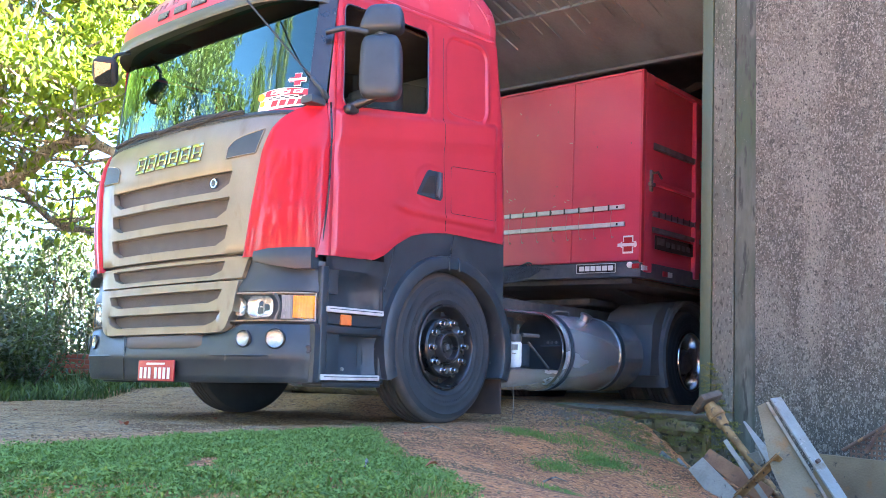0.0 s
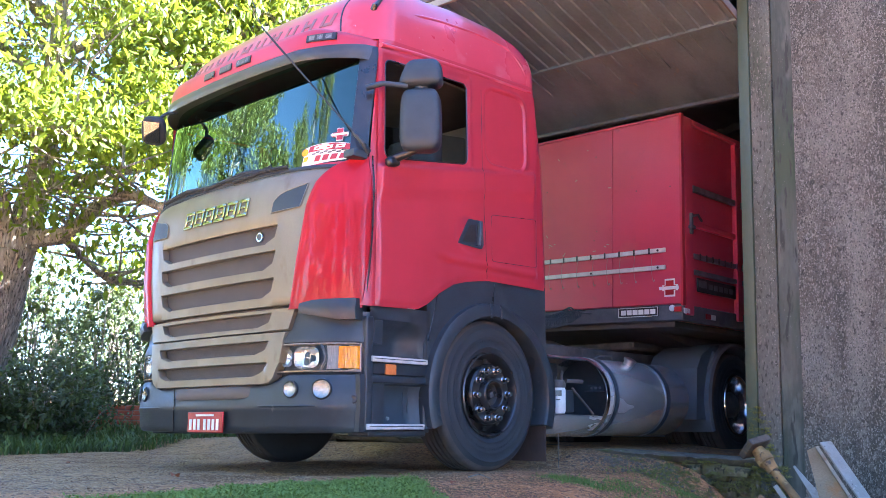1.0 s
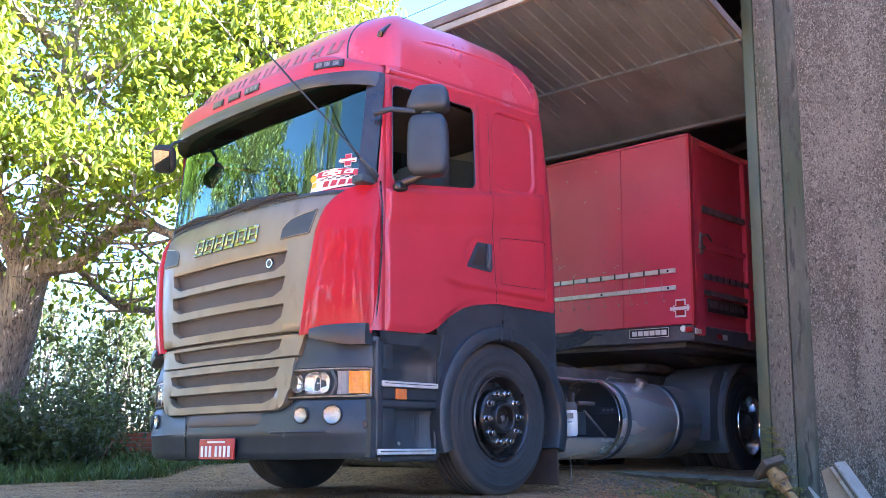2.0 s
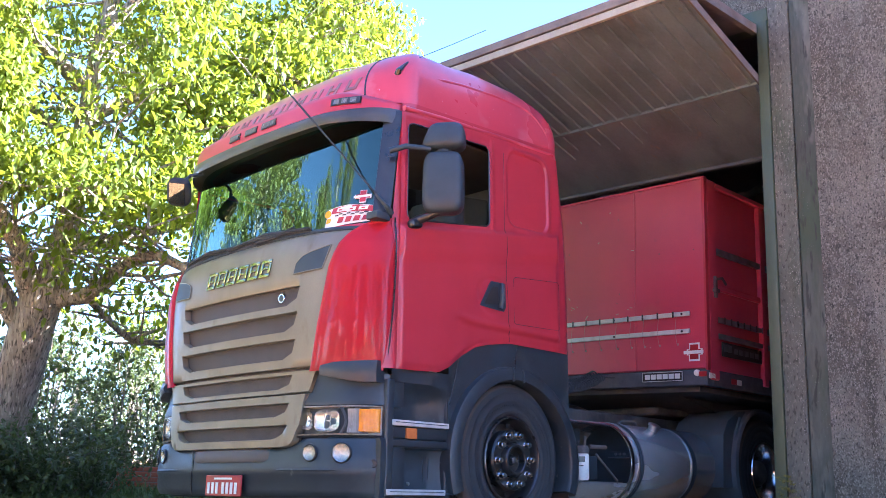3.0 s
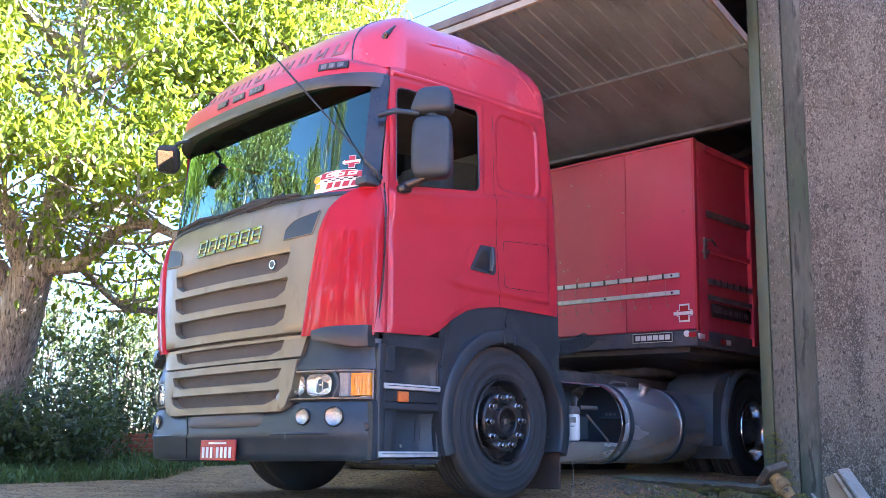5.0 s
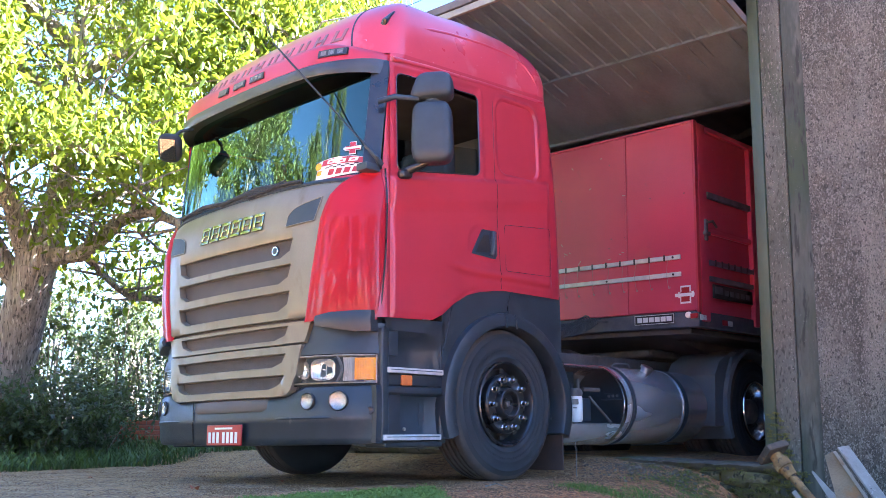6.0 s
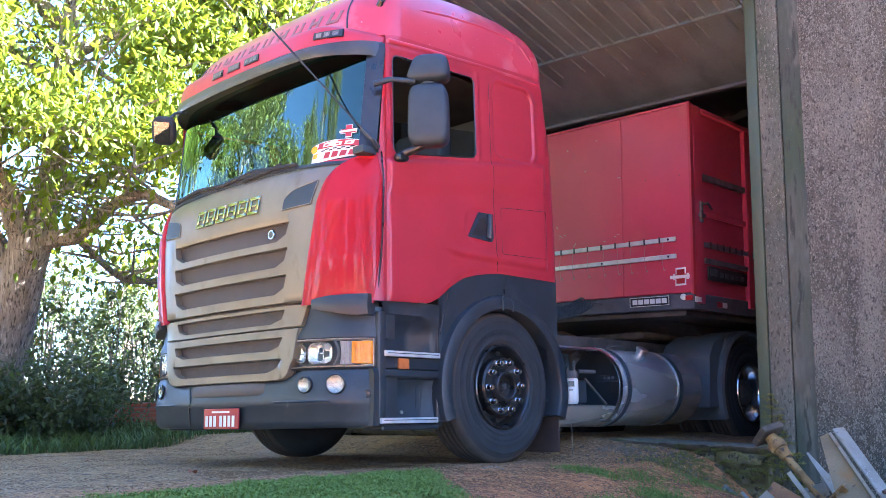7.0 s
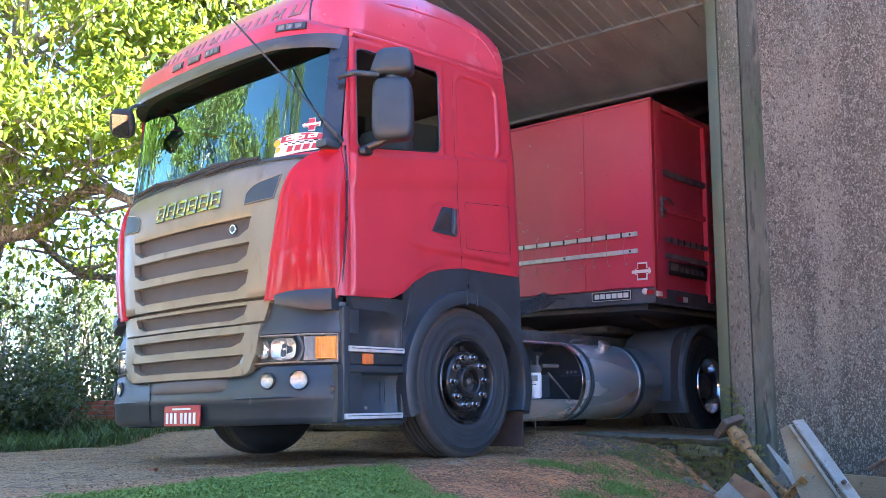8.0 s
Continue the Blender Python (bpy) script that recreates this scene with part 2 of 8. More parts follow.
IRON = surface("dark_worn_iron", (0.110, 0.086, 0.062), (0.058, 0.046, 0.035), 12, 0.75, 0.1, 0.6, 80, spots=[((0.20, 0.12, 0.055), 14, 0.60, 0.1)])
OCHRE = surface("ochre_rust", (0.330, 0.190, 0.068), (0.175, 0.098, 0.040), 14, 0.8, 0.05, 0.6, 90, spots=[((0.42, 0.27, 0.11), 20, 0.58, 0.1), ((0.075, 0.052, 0.036), 26, 0.58, 0.06)])
RUSTSHEET = surface("rusty_door_sheet", (0.209, 0.268, 0.309), (0.146, 0.184, 0.214), 3, 0.45, 0.1, 0.2, 60, spots=[((0.209, 0.205, 0.208), 2.2, 0.60, 0.18), ((0.236, 0.219, 0.197), 12, 0.66, 0.1), ((0.094, 0.118, 0.132), 1.5, 0.58, 0.14)], stretch=(1, 0.4, 1))
RIMSTEEL = surface("rim_steel", (0.66, 0.67, 0.70), (0.42, 0.43, 0.46), 11, 0.16, 0.95, 0.06, 60, spots=[((0.10, 0.09, 0.08), 9, 0.60, 0.1)])
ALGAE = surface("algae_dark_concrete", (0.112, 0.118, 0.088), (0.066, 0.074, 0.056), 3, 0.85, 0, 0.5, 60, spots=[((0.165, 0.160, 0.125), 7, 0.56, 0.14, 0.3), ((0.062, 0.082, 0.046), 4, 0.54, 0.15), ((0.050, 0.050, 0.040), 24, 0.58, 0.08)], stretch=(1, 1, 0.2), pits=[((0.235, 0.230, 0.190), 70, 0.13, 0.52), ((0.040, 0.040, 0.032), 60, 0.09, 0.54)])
CREAM = surface("cream_trim", (0.414, 0.378, 0.297), (0.324, 0.288, 0.225), 6, 0.65, 0, 0.15, 70)
BROWN = surface("weathered_brown_trim", (0.20, 0.165, 0.14), (0.14, 0.115, 0.10), 6, 0.75, 0, 0.2, 70)
ROOFSHEET = surface("dark_roof_sheet", (0.11, 0.115, 0.135), (0.16, 0.16, 0.175), 4, 0.65, 0.2, 0.2, 60)
# Walls set pale to bounce more light around the tank and trailer.
INSIDE = surface("shed_inner_wall", (0.644, 0.616, 0.574), (0.476, 0.455, 0.420), 3, 0.9, 0, 0.3, 50)
BARK = surface("grey_brown_bark", (0.34, 0.285, 0.225), (0.175, 0.142, 0.112), 9, 0.95, 0, 1.0, 34, stretch=(1, 1, 0.14), spots=[((0.080, 0.065, 0.052), 46, 0.53, 0.10), ((0.44, 0.38, 0.31), 30, 0.60, 0.08)])
BARK.node_tree.nodes["Bump"].inputs["Distance"].default_value = 0.05
LEAF = leafy("tree_leaves", (0.126, 0.168, 0.017), (0.056, 0.086, 0.013), (0.275, 0.330, 0.017), 0.55, 0.55)
SHRUB = leafy("shrub_leaves", (0.095, 0.125, 0.055), (0.042, 0.064, 0.032), (0.15, 0.19, 0.045), 0.4, 0.32)
LAMP = surface("lamp_silver", (0.86, 0.85, 0.81), (0.66, 0.65, 0.61), 22, 0.16, 0.75, 0.15, 90, 0.4)
FOGBOWL = surface("fog_lamp_bowl", (0.66, 0.66, 0.64), (0.30, 0.30, 0.30), 45, 0.16, 0.9, 0.4, 120)
LAMPLINING = surface("lamp_lining", (0.46, 0.39, 0.28), (0.32, 0.27, 0.19), 14, 0.30, 0.3, 0.05, 150)
RIBBED = surface("ribbed_clear_plastic", (0.60, 0.60, 0.58), (0.40, 0.40, 0.40), 20, 0.25, 0.3, 0.3, 160, stretch=(6, 1, 0.4))
LAMPCELL = surface("small_lamp_cell", (0.26, 0.25, 0.22), (0.16, 0.155, 0.14), 30, 0.25, 0.3, 0.2, 200)
FLAPDUST = surface("brown_dusted_plastic", (0.075, 0.062, 0.056), (0.105, 0.086, 0.074), 4, 0.55, 0, 0.12, 300)
GREYMARK = surface("worn_grey_marks", (0.20, 0.135, 0.135), (0.33, 0.10, 0.10), 14, 0.6, 0, 0.1, 90)
DRY = surface("dry_leaf", (0.45, 0.13, 0.05), (0.30, 0.10, 0.05), 30, 0.8, 0, 0.2, 200)
RUST = surface("rust_brown", (0.18, 0.105, 0.065), (0.095, 0.06, 0.045), 12, 0.85, 0.1, 0.6, 90, spots=[((0.30, 0.16, 0.07), 20, 0.58, 0.1), ((0.055, 0.045, 0.04), 26, 0.60, 0.06)])
TIMBER = surface("stained_board", (0.238, 0.176, 0.097), (0.169, 0.122, 0.066), 4, 0.75, 0, 0.4, 90, spots=[((0.245, 0.133, 0.050), 7, 0.62, 0.1), ((0.086, 0.066, 0.045), 24, 0.66, 0.06)])
ORANGEWOOD = surface("orange_brown_board", (0.330, 0.165, 0.072), (0.215, 0.105, 0.048), 6, 0.75, 0, 0.4, 90, spots=[((0.12, 0.075, 0.045), 16, 0.62, 0.08)])
GALV = surface("galvanised_strip", (0.301, 0.287, 0.245), (0.224, 0.213, 0.181), 6, 0.55, 0.1, 0.3, 90, spots=[((0.210, 0.164, 0.105), 9, 0.62, 0.1), ((0.077, 0.070, 0.059), 34, 0.66, 0.05), ((0.350, 0.336, 0.294), 50, 0.64)])
PALE = surface("pale_board", (0.304, 0.266, 0.201), (0.213, 0.182, 0.135), 5, 0.75, 0, 0.3, 80, spots=[((0.228, 0.144, 0.072), 9, 0.60, 0.12), ((0.106, 0.090, 0.067), 30, 0.65, 0.06)])
REFLTREE = leafy("far_tree_leaves", (0.200, 0.224, 0.072), (0.096, 0.116, 0.044), (0.320, 0.360, 0.080), 0.4)
GRASS = leafy("lawn_blades", (0.250, 0.330, 0.070), (0.130, 0.195, 0.044), (0.30, 0.40, 0.05), 0.25, 0.85)
VERGE = leafy("verge_blades", (0.115, 0.175, 0.050), (0.060, 0.105, 0.034), (0.16, 0.22, 0.035), 0.25)


# ---------------------------------------------------------------- mesh helpers
def smooth(bm, angle=40):
    for f in bm.faces:
        f.smooth = True
    lim = radians(angle)
    for e in bm.edges:
        if len(e.link_faces) == 2 and e.calc_face_angle(0) > lim:
            e.smooth = False


def finish(bm, name, material, angle=40, fix=True):
    if fix:
        bmesh.ops.recalc_face_normals(bm, faces=bm.faces[:])
    smooth(bm, angle)
    me = bpy.data.meshes.new(name)
    bm.to_mesh(me)
    bm.free()
    for m in material if isinstance(material, (list, tuple)) else (material,):
        me.materials.append(m)
    return me


def part(name, bm, material, parent, label="", angle=40, fix=True):
    """One mesh object under a thing or a part."""
    ob = new(name, finish(bm, name, material, angle, fix))
    ob.parent = parent
    return tagged(ob, label)


def thing(name, bm, material, label, category, group="", kind="", angle=40):
    return tagged(new(name, finish(bm, name, material, angle)), label, category, group, kind)


def empty(name, m, label, category, group=""):
    ob = new(name)
    ob.matrix_world = m
    return tagged(ob, label, category, group)


def box(bm, x0, x1, y0, y1, z0, z1, bevel=0.0, seg=1, m=None):
    """A box, with its edges rounded."""
    r = bmesh.ops.create_cube(bm, size=1)
    bmesh.ops.scale(bm, vec=(x1 - x0, y1 - y0, z1 - z0), verts=r["verts"])
    bmesh.ops.translate(bm, vec=((x0 + x1) / 2, (y0 + y1) / 2, (z0 + z1) / 2), verts=r["verts"])
    vs = r["verts"]
    if bevel:
        es = list({e for v in vs for e in v.link_edges})
        out = bmesh.ops.bevel(bm, geom=es, offset=bevel, segments=seg, affect="EDGES", profile=0.6)
        vs = list({v for f in out["faces"] for v in f.verts} | {v for v in vs if v.is_valid})
    if m is not None:
        bmesh.ops.transform(bm, matrix=m, verts=list({v for v in vs if v.is_valid}))
    return vs


def B(*boxes, bevel=0.0, seg=1):
    bm = bmesh.new()
    for b in boxes:
        box(bm, *b, bevel=bevel, seg=seg)
    return bm


def loft(bm, rings, closed=True, caps=True, skip=None):
    """Quads between rings of points of equal number; skip(i, j) leaves a face out."""
    vs = [[bm.verts.new(p) for p in ring] for ring in rings]
    n = len(vs[0])
    for i in range(len(vs) - 1):
        for j in range(n if closed else n - 1):
            if skip and skip(i, j):
                continue
            k = (j + 1) % n
            try:
                bm.faces.new((vs[i][j], vs[i][k], vs[i + 1][k], vs[i + 1][j]))
            except ValueError:
                pass
    if caps and closed:
        for ring in (vs[0], vs[-1]):
            try:
                bm.faces.new(ring)
            except ValueError:
                pass
    return vs


def tube(bm, pts, r, n=8, caps=True):
    """A round bar along a line of points; r is one radius or one for each point."""
    pts = [Vector(p) for p in pts]
    rs = r if isinstance(r, (list, tuple)) else [r] * len(pts)
    rings, side = [], None
    for i, p in enumerate(pts):
        d = (pts[min(i + 1, len(pts) - 1)] - pts[max(i - 1, 0)]).normalized()
        if side is None:
            side = d.cross((0, 0, 1) if abs(d.z) < 0.9 else (1, 0, 0)).normalized()
        side = (side - d * side.dot(d)).normalized()
        up = d.cross(side)
        rings.append([p + (side * math.cos(a) + up * math.sin(a)) * rs[i] for a in (2 * math.pi * k / n for k in range(n))])
    return loft(bm, rings, True, caps)


def T(*runs, n=8):
    bm = bmesh.new()
    for pts, r in runs:
        tube(bm, pts, r, n)
    return bm


def spin(bm, profile, n=48, axis="x", centre=(0, 0, 0), closed=False):
    """Turns a profile of (along, radius) round an axis."""
    rings = []
    for k in range(n):
        a = 2 * math.pi * k / n
        ring = []
        for u, r in profile:
            p = (u, r * math.cos(a), r * math.sin(a)) if axis == "x" else (r * math.cos(a), u, r * math.sin(a)) if axis == "y" else (r * math.cos(a), r * math.sin(a), u)
            ring.append(Vector(p) + Vector(centre))
        rings.append(ring)
    rings.append(rings[0])
    loft(bm, rings, closed, False)
    bmesh.ops.remove_doubles(bm, verts=bm.verts[:], dist=1e-5)
    return bm


def prism(bm, outline, y0, y1, plane="xz"):
    """An outline pushed through from y0 to y1."""
    def at(u, v, w):
        return (u, w, v) if plane == "xz" else (w, u, v) if plane == "yz" else (u, v, w)
    a = [bm.verts.new(at(u, v, y0)) for u, v in outline]
    b = [bm.verts.new(at(u, v, y1)) for u, v in outline]
    bm.faces.new(a), bm.faces.new(b[::-1])
    for i in range(len(a)):
        j = (i + 1) % len(a)
        bm.faces.new((a[i], b[i], b[j], a[j]))
    return bm


def lerp(x, table):
    """A value off a table of (x, y) pairs."""
    xs, ys = zip(*table)
    return float(np.interp(x, xs, ys))


def ease(x, a, b):
    t = min(1.0, max(0.0, (x - a) / (b - a)))
    return t * t * (3 - 2 * t)


def cloud(name, verts, faces, material, parent=None):
    me = bpy.data.meshes.new(name)
    me.from_pydata(verts, [], faces)
    me.materials.append(material)
    ob = new(name, me)
    ob.parent = parent
    return ob


rng = np.random.default_rng(7)

# ---------------------------------------------------------------- ground
FACADE = 3.2


def ground_z(x, y):
    """Height of the ground: it leans with the lorry, rises to a turf hump and falls away towards the wall and the viewer."""
    z = -0.0334 * (1.18 - x) if x < 1.18 else 0.0
    z = max(z, -0.19 - 0.004 * abs(x + 4.5)) if x < -4.5 else z
    z += 0.035 * ease(x, 1.3, 2.0) * (1 - ease(y, -0.4, 0.5))
    fall = ease(x, 1.5, 4.4) * ease(y, -1.4, 1.6)
    z -= 0.55 * fall
    z += (0.075 + 0.055 * (1 - ease(x, 0.75, 1.35))) * ease(y, 2.1, 2.95) * (1 - ease(x, 1.3, 2.3))
    z -= 0.20 * ease(x, 1.75, 2.35) * ease(y, 2.1, 2.9)
    near = math.hypot(x - 5.4, y + 3.7)
    z -= 0.85 * (1 - ease(near, 0.6, 3.3)) * (1 - 0.0 * fall)
    z -= 0.30 * ease(x, 3.0, 6.0) * (1 - ease(near, 0.6, 3.3))
    return z


def ground_material():
    """Pale gravel, red soil and bare patches, by place and noise."""
    m = surface("soil_and_gravel", (0.500, 0.296, 0.130), (0.320, 0.188, 0.082), 2.6, 0.95, 0, 1.0, 85, spots=[((0.21, 0.130, 0.070), 9, 0.56, 0.1), ((0.13, 0.085, 0.055), 28, 0.56, 0.05), ((0.58, 0.41, 0.21), 36, 0.57, 0.04), ((0.54, 0.40, 0.24), 100, 0.61, 0.03), ((0.07, 0.048, 0.038), 80, 0.59, 0.04)])
    m.node_tree.nodes["Bump"].inputs["Distance"].default_value = 0.035
    n, l = m.node_tree.nodes, m.node_tree.links
    b = n["Principled BSDF"]
    old = b.inputs["Base Color"].links[0].from_socket
    tc, sx = n.new("ShaderNodeTexCoord"), n.new("ShaderNodeSeparateXYZ")
    l.new(tc.outputs["Object"], sx.inputs[0])
    wob = n.new("ShaderNodeTexNoise")
    wob.inputs["Scale"].default_value = 2.5
    l.new(tc.outputs["Object"], wob.inputs["Vector"])
    red = n.new("ShaderNodeMapRange")
    add = n.new("ShaderNodeMath")
    add.operation = "MULTIPLY_ADD"
    l.new(wob.outputs[0], add.inputs[0])
    add.inputs[1].default_value = 1.2
    l.new(sx.outputs[0], add.inputs[2])
    red.inputs[1].default_value, red.inputs[2].default_value = 1.5, 2.5
    l.new(add.outputs[0], red.inputs[0])
    mx = n.new("ShaderNodeMix")
    mx.data_type = "RGBA"
    mx.blend_type = "MULTIPLY"
    l.new(red.outputs[0], mx.inputs[0])
    l.new(old, mx.inputs[6])
    mx.inputs[7].default_value = (1.45, 0.98, 0.78, 1)
    l.new(mx.outputs[2], b.inputs["Base Color"])
    return m


def build_ground():
    xs = np.unique(np.concatenate([np.linspace(-400, -30, 10), np.linspace(-30, -8, 14), np.linspace(-8, -2, 30), np.linspace(-2, 6.5, 110), np.linspace(6.5, 30, 14), np.linspace(30, 400, 9)]))
    ys = np.unique(np.concatenate([np.linspace(-400, -30, 9), np.linspace(-30, -6, 12), np.linspace(-6, 4, 110), np.linspace(4, 14, 24), np.linspace(14, 400, 14)]))
    bm = bmesh.new()
    grid = []
    for y in ys:
        row = []
        for x in xs:
            z = ground_z(x, y)
            if -6 < x < 6 and -5 < y < 5:
                p = Vector((x, y, 0))
                z += 0.012 * noise.noise(p * 2.3) + 0.008 * noise.noise(p * 7.0) + 0.02 * noise.noise(p * 0.9) * ease(x, 1.6, 2.6)
            row.append(bm.verts.new((x, y, z)))
        grid.append(row)
    for i in range(len(ys) - 1):
        for j in range(len(xs) - 1):
            bm.faces.new((grid[i][j], grid[i][j + 1], grid[i + 1][j + 1], grid[i + 1][j]))
    thing("ground", bm, ground_material(), "pale gravel yard turning to bare red soil", "ground", kind="structure", angle=80)


build_ground()

# ---------------------------------------------------------------- shed
JAMB, LINTEL = 2.235, 4.08


def gable(x):
    return 4.62 + 0.19 * x


def build_shed():
    # front wall: right of the opening, left of it and above it
    bm = bmesh.new()
    prism(bm, [(2.66, -1.6), (18.0, -1.6), (18.0, 6.8), (2.66, 6.8)], FACADE - 0.03, FACADE + 0.22)
    thing("wall_front", bm, PLASTER, "rough weathered plaster wall with pitted grey patches", "wall", kind="structure")
    bm = bmesh.new()
    prism(bm, [(-3.0, -1.2), (-2.4, -1.2), (-2.4, gable(-2.4)), (-3.0, gable(-3.0))], FACADE, FACADE + 0.22)
    thing("wall_front_side", bm, PLASTER, "narrow plastered wall beside the shed opening", "wall", kind="structure")
    bm = bmesh.new()
    prism(bm, [(-2.4, LINTEL + 0.12), (JAMB + 0.085, LINTEL + 0.12), (JAMB + 0.085, gable(JAMB)), (-2.4, gable(-2.4))], FACADE, FACADE + 0.22)
    thing("wall_above_door", bm, PLASTER, "stained plaster gable above the shed opening", "wall", kind="structure")
    bm = bmesh.new()
    box(bm, -2.4, JAMB + 0.085, FACADE - 0.012, FACADE + 0.20, LINTEL, LINTEL + 0.12, 0.006)
    thing("lintel", bm, STEELGREEN, "pale green steel beam over the shed opening", "lintel", kind="structure")
    # jamb: green post, concrete strip, groove and recessed strip
    bm = bmesh.new()
    box(bm, JAMB, JAMB + 0.085, FACADE - 0.035, FACADE + 0.16, 0.0, LINTEL + 0.0, 0.006, 2)
    post = thing("door_jamb", bm, STEELGREEN, "green painted steel post at the shed opening, algae stained", "door jamb", kind="structure")
    bm = bmesh.new()
    box(bm, JAMB - 0.012, JAMB - 0.001, FACADE + 0.02, FACADE + 0.09, 0.05, LINTEL - 0.01, 0.002)
    part("guide_rail", bm, ALU, post, "thin worn metal guide rail")
    bm = bmesh.new()
    box(bm, JAMB + 0.087, JAMB + 0.255, FACADE - 0.02, FACADE + 0.2, -1.0, 5.6, 0.012, 2)
    pillar = thing("pillar", bm, CONCRETE, "smooth grey concrete pillar with green stains", "pillar", kind="structure")
    bm = bmesh.new()
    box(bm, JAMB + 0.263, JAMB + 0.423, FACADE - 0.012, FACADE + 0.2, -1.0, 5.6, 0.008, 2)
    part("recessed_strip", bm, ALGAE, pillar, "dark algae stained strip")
    # side, back and left walls, floor, roof
    bm = bmesh.new()
    box(bm, 5.0, 5.2, FACADE + 0.24, 22, -0.6, 5.4)
    thing("wall_east", bm, INSIDE, "pale plastered inner wall of the shed", "wall", kind="structure")
    bm = bmesh.new()
    box(bm, -3.0, -2.8, FACADE + 0.24, 22, -0.6, 4.3)
    thing("wall_west", bm, INSIDE, "pale plastered inner wall of the shed", "wall", kind="structure")
    bm = bmesh.new()
    box(bm, -3.0, 5.2, 22, 22.2, -0.6, 6)
    thing("wall_back", bm, INSIDE, "pale plastered back wall of the shed", "wall", kind="structure")
    bm = bmesh.new()
    box(bm, -2.78, 4.98, FACADE + 0.22, 21.98, -0.5, 0.0)
    thing("floor", bm, SLAB, "oil stained concrete shed floor", "floor", kind="structure")
    bm = bmesh.new()
    rows = []
    for k in range(150):
        x = -3.1 + 12.1 * k / 149
        z = gable(x) - 0.06 + 0.022 * math.sin(k * math.pi / 1.5)
        rows.append([Vector((x, FACADE + 0.03, z)), Vector((x, 22.3, z)), Vector((x, 22.3, z + 0.012)), Vector((x, FACADE + 0.03, z + 0.012))])
    loft(bm, rows, True, True)
    thing("roof", bm, ROOFSHEET, "dark corrugated sheet roof of the shed", "roof", kind="structure", angle=60)
    # purlins under the roof, seen dark behind the trailer
    bm = bmesh.new()
    for k in range(9):
        y = 5.2 + 1.7 * k
        prism(bm, [(-2.75, gable(-2.75) - 0.16), (4.95, gable(4.95) - 0.16), (4.95, gable(4.95) - 0.03), (-2.75, gable(-2.75) - 0.03)], y, y + 0.07)
    thing("roof_beams", bm, ROOFSHEET, "dark beams under the shed roof", "beam", kind="structure")
    # threshold: concrete slab on a mossy rubble footing
    bm = bmesh.new()
    n = 120
    rings = []
    for k in range(n):
        x = -2.6 + 5.0 * k / (n - 1)
        w = 0.10 * noise.noise(Vector((x * 3, 1, 0))) + 0.05 * noise.noise(Vector((x * 11, 4, 0)))
        y0 = FACADE - 0.16 + w
        t = 0.110 + 0.022 * noise.noise(Vector((x * 4, 5, 0))) + 0.010 * noise.noise(Vector((x * 17, 2, 0)))
        rings.append([(x, y0, 0.088), (x, y0 - 0.01, t - 0.008), (x, y0 + 0.02, t), (x, FACADE + 0.3, 0.11), (x, FACADE + 0.3, 0.0), (x, y0 + 0.05, 0.05)])
    loft(bm, rings)
    thing("threshold", bm, SLABEDGE, "worn concrete threshold slab at the shed opening", "threshold", kind="structure")


build_shed()


def stone_mesh(seed, sx, sy, sz):
    bm = bmesh.new()
    bmesh.ops.create_icosphere(bm, subdivisions=2, radius=1)
    for v in bm.verts:
        d = v.co.normalized()
        c = Vector([math.copysign(abs(q) ** 0.38, q) for q in d])
        v.co = Vector((c.x * sx, c.y * sy, c.z * sz)) * (1 + 0.16 * noise.noise(d * 1.7 + Vector((seed, 0, 0))) + 0.12 * noise.noise(d * 4.5 + Vector((0, seed, 0))))
    return finish(bm, "stone", MOSS, 50)


def build_footing():
    bm = bmesh.new()
    box(bm, 0.6, 2.32, FACADE - 0.10, FACADE + 0.1, -1.6, 0.04, 0.01)
    foot = thing("footing", bm, MOSS, "low rubble stone footing with green moss under the slab", "footing", kind="structure")
    shapes = [stone_mesh(k * 3.1, 0.060 + 0.028 * (k % 4), 0.05, 0.040 + 0.014 * (k % 3)) for k in range(9)]
    r = random.Random(5)
    for row in range(8):
        x = 0.75 + 0.07 * (row % 3)
        while x < 2.3:
            ob = new("stone", shapes[r.randrange(9)])
            ob.parent = foot
            ob.location = (x, FACADE - 0.085 + r.uniform(-0.03, 0.03), -0.0 - 0.07 * row + r.uniform(-0.02, 0.02))
            ob.rotation_euler = (r.uniform(-0.1, 0.1), r.uniform(-0.12, 0.12), r.uniform(-0.2, 0.2))
            x += r.uniform(0.10, 0.20)


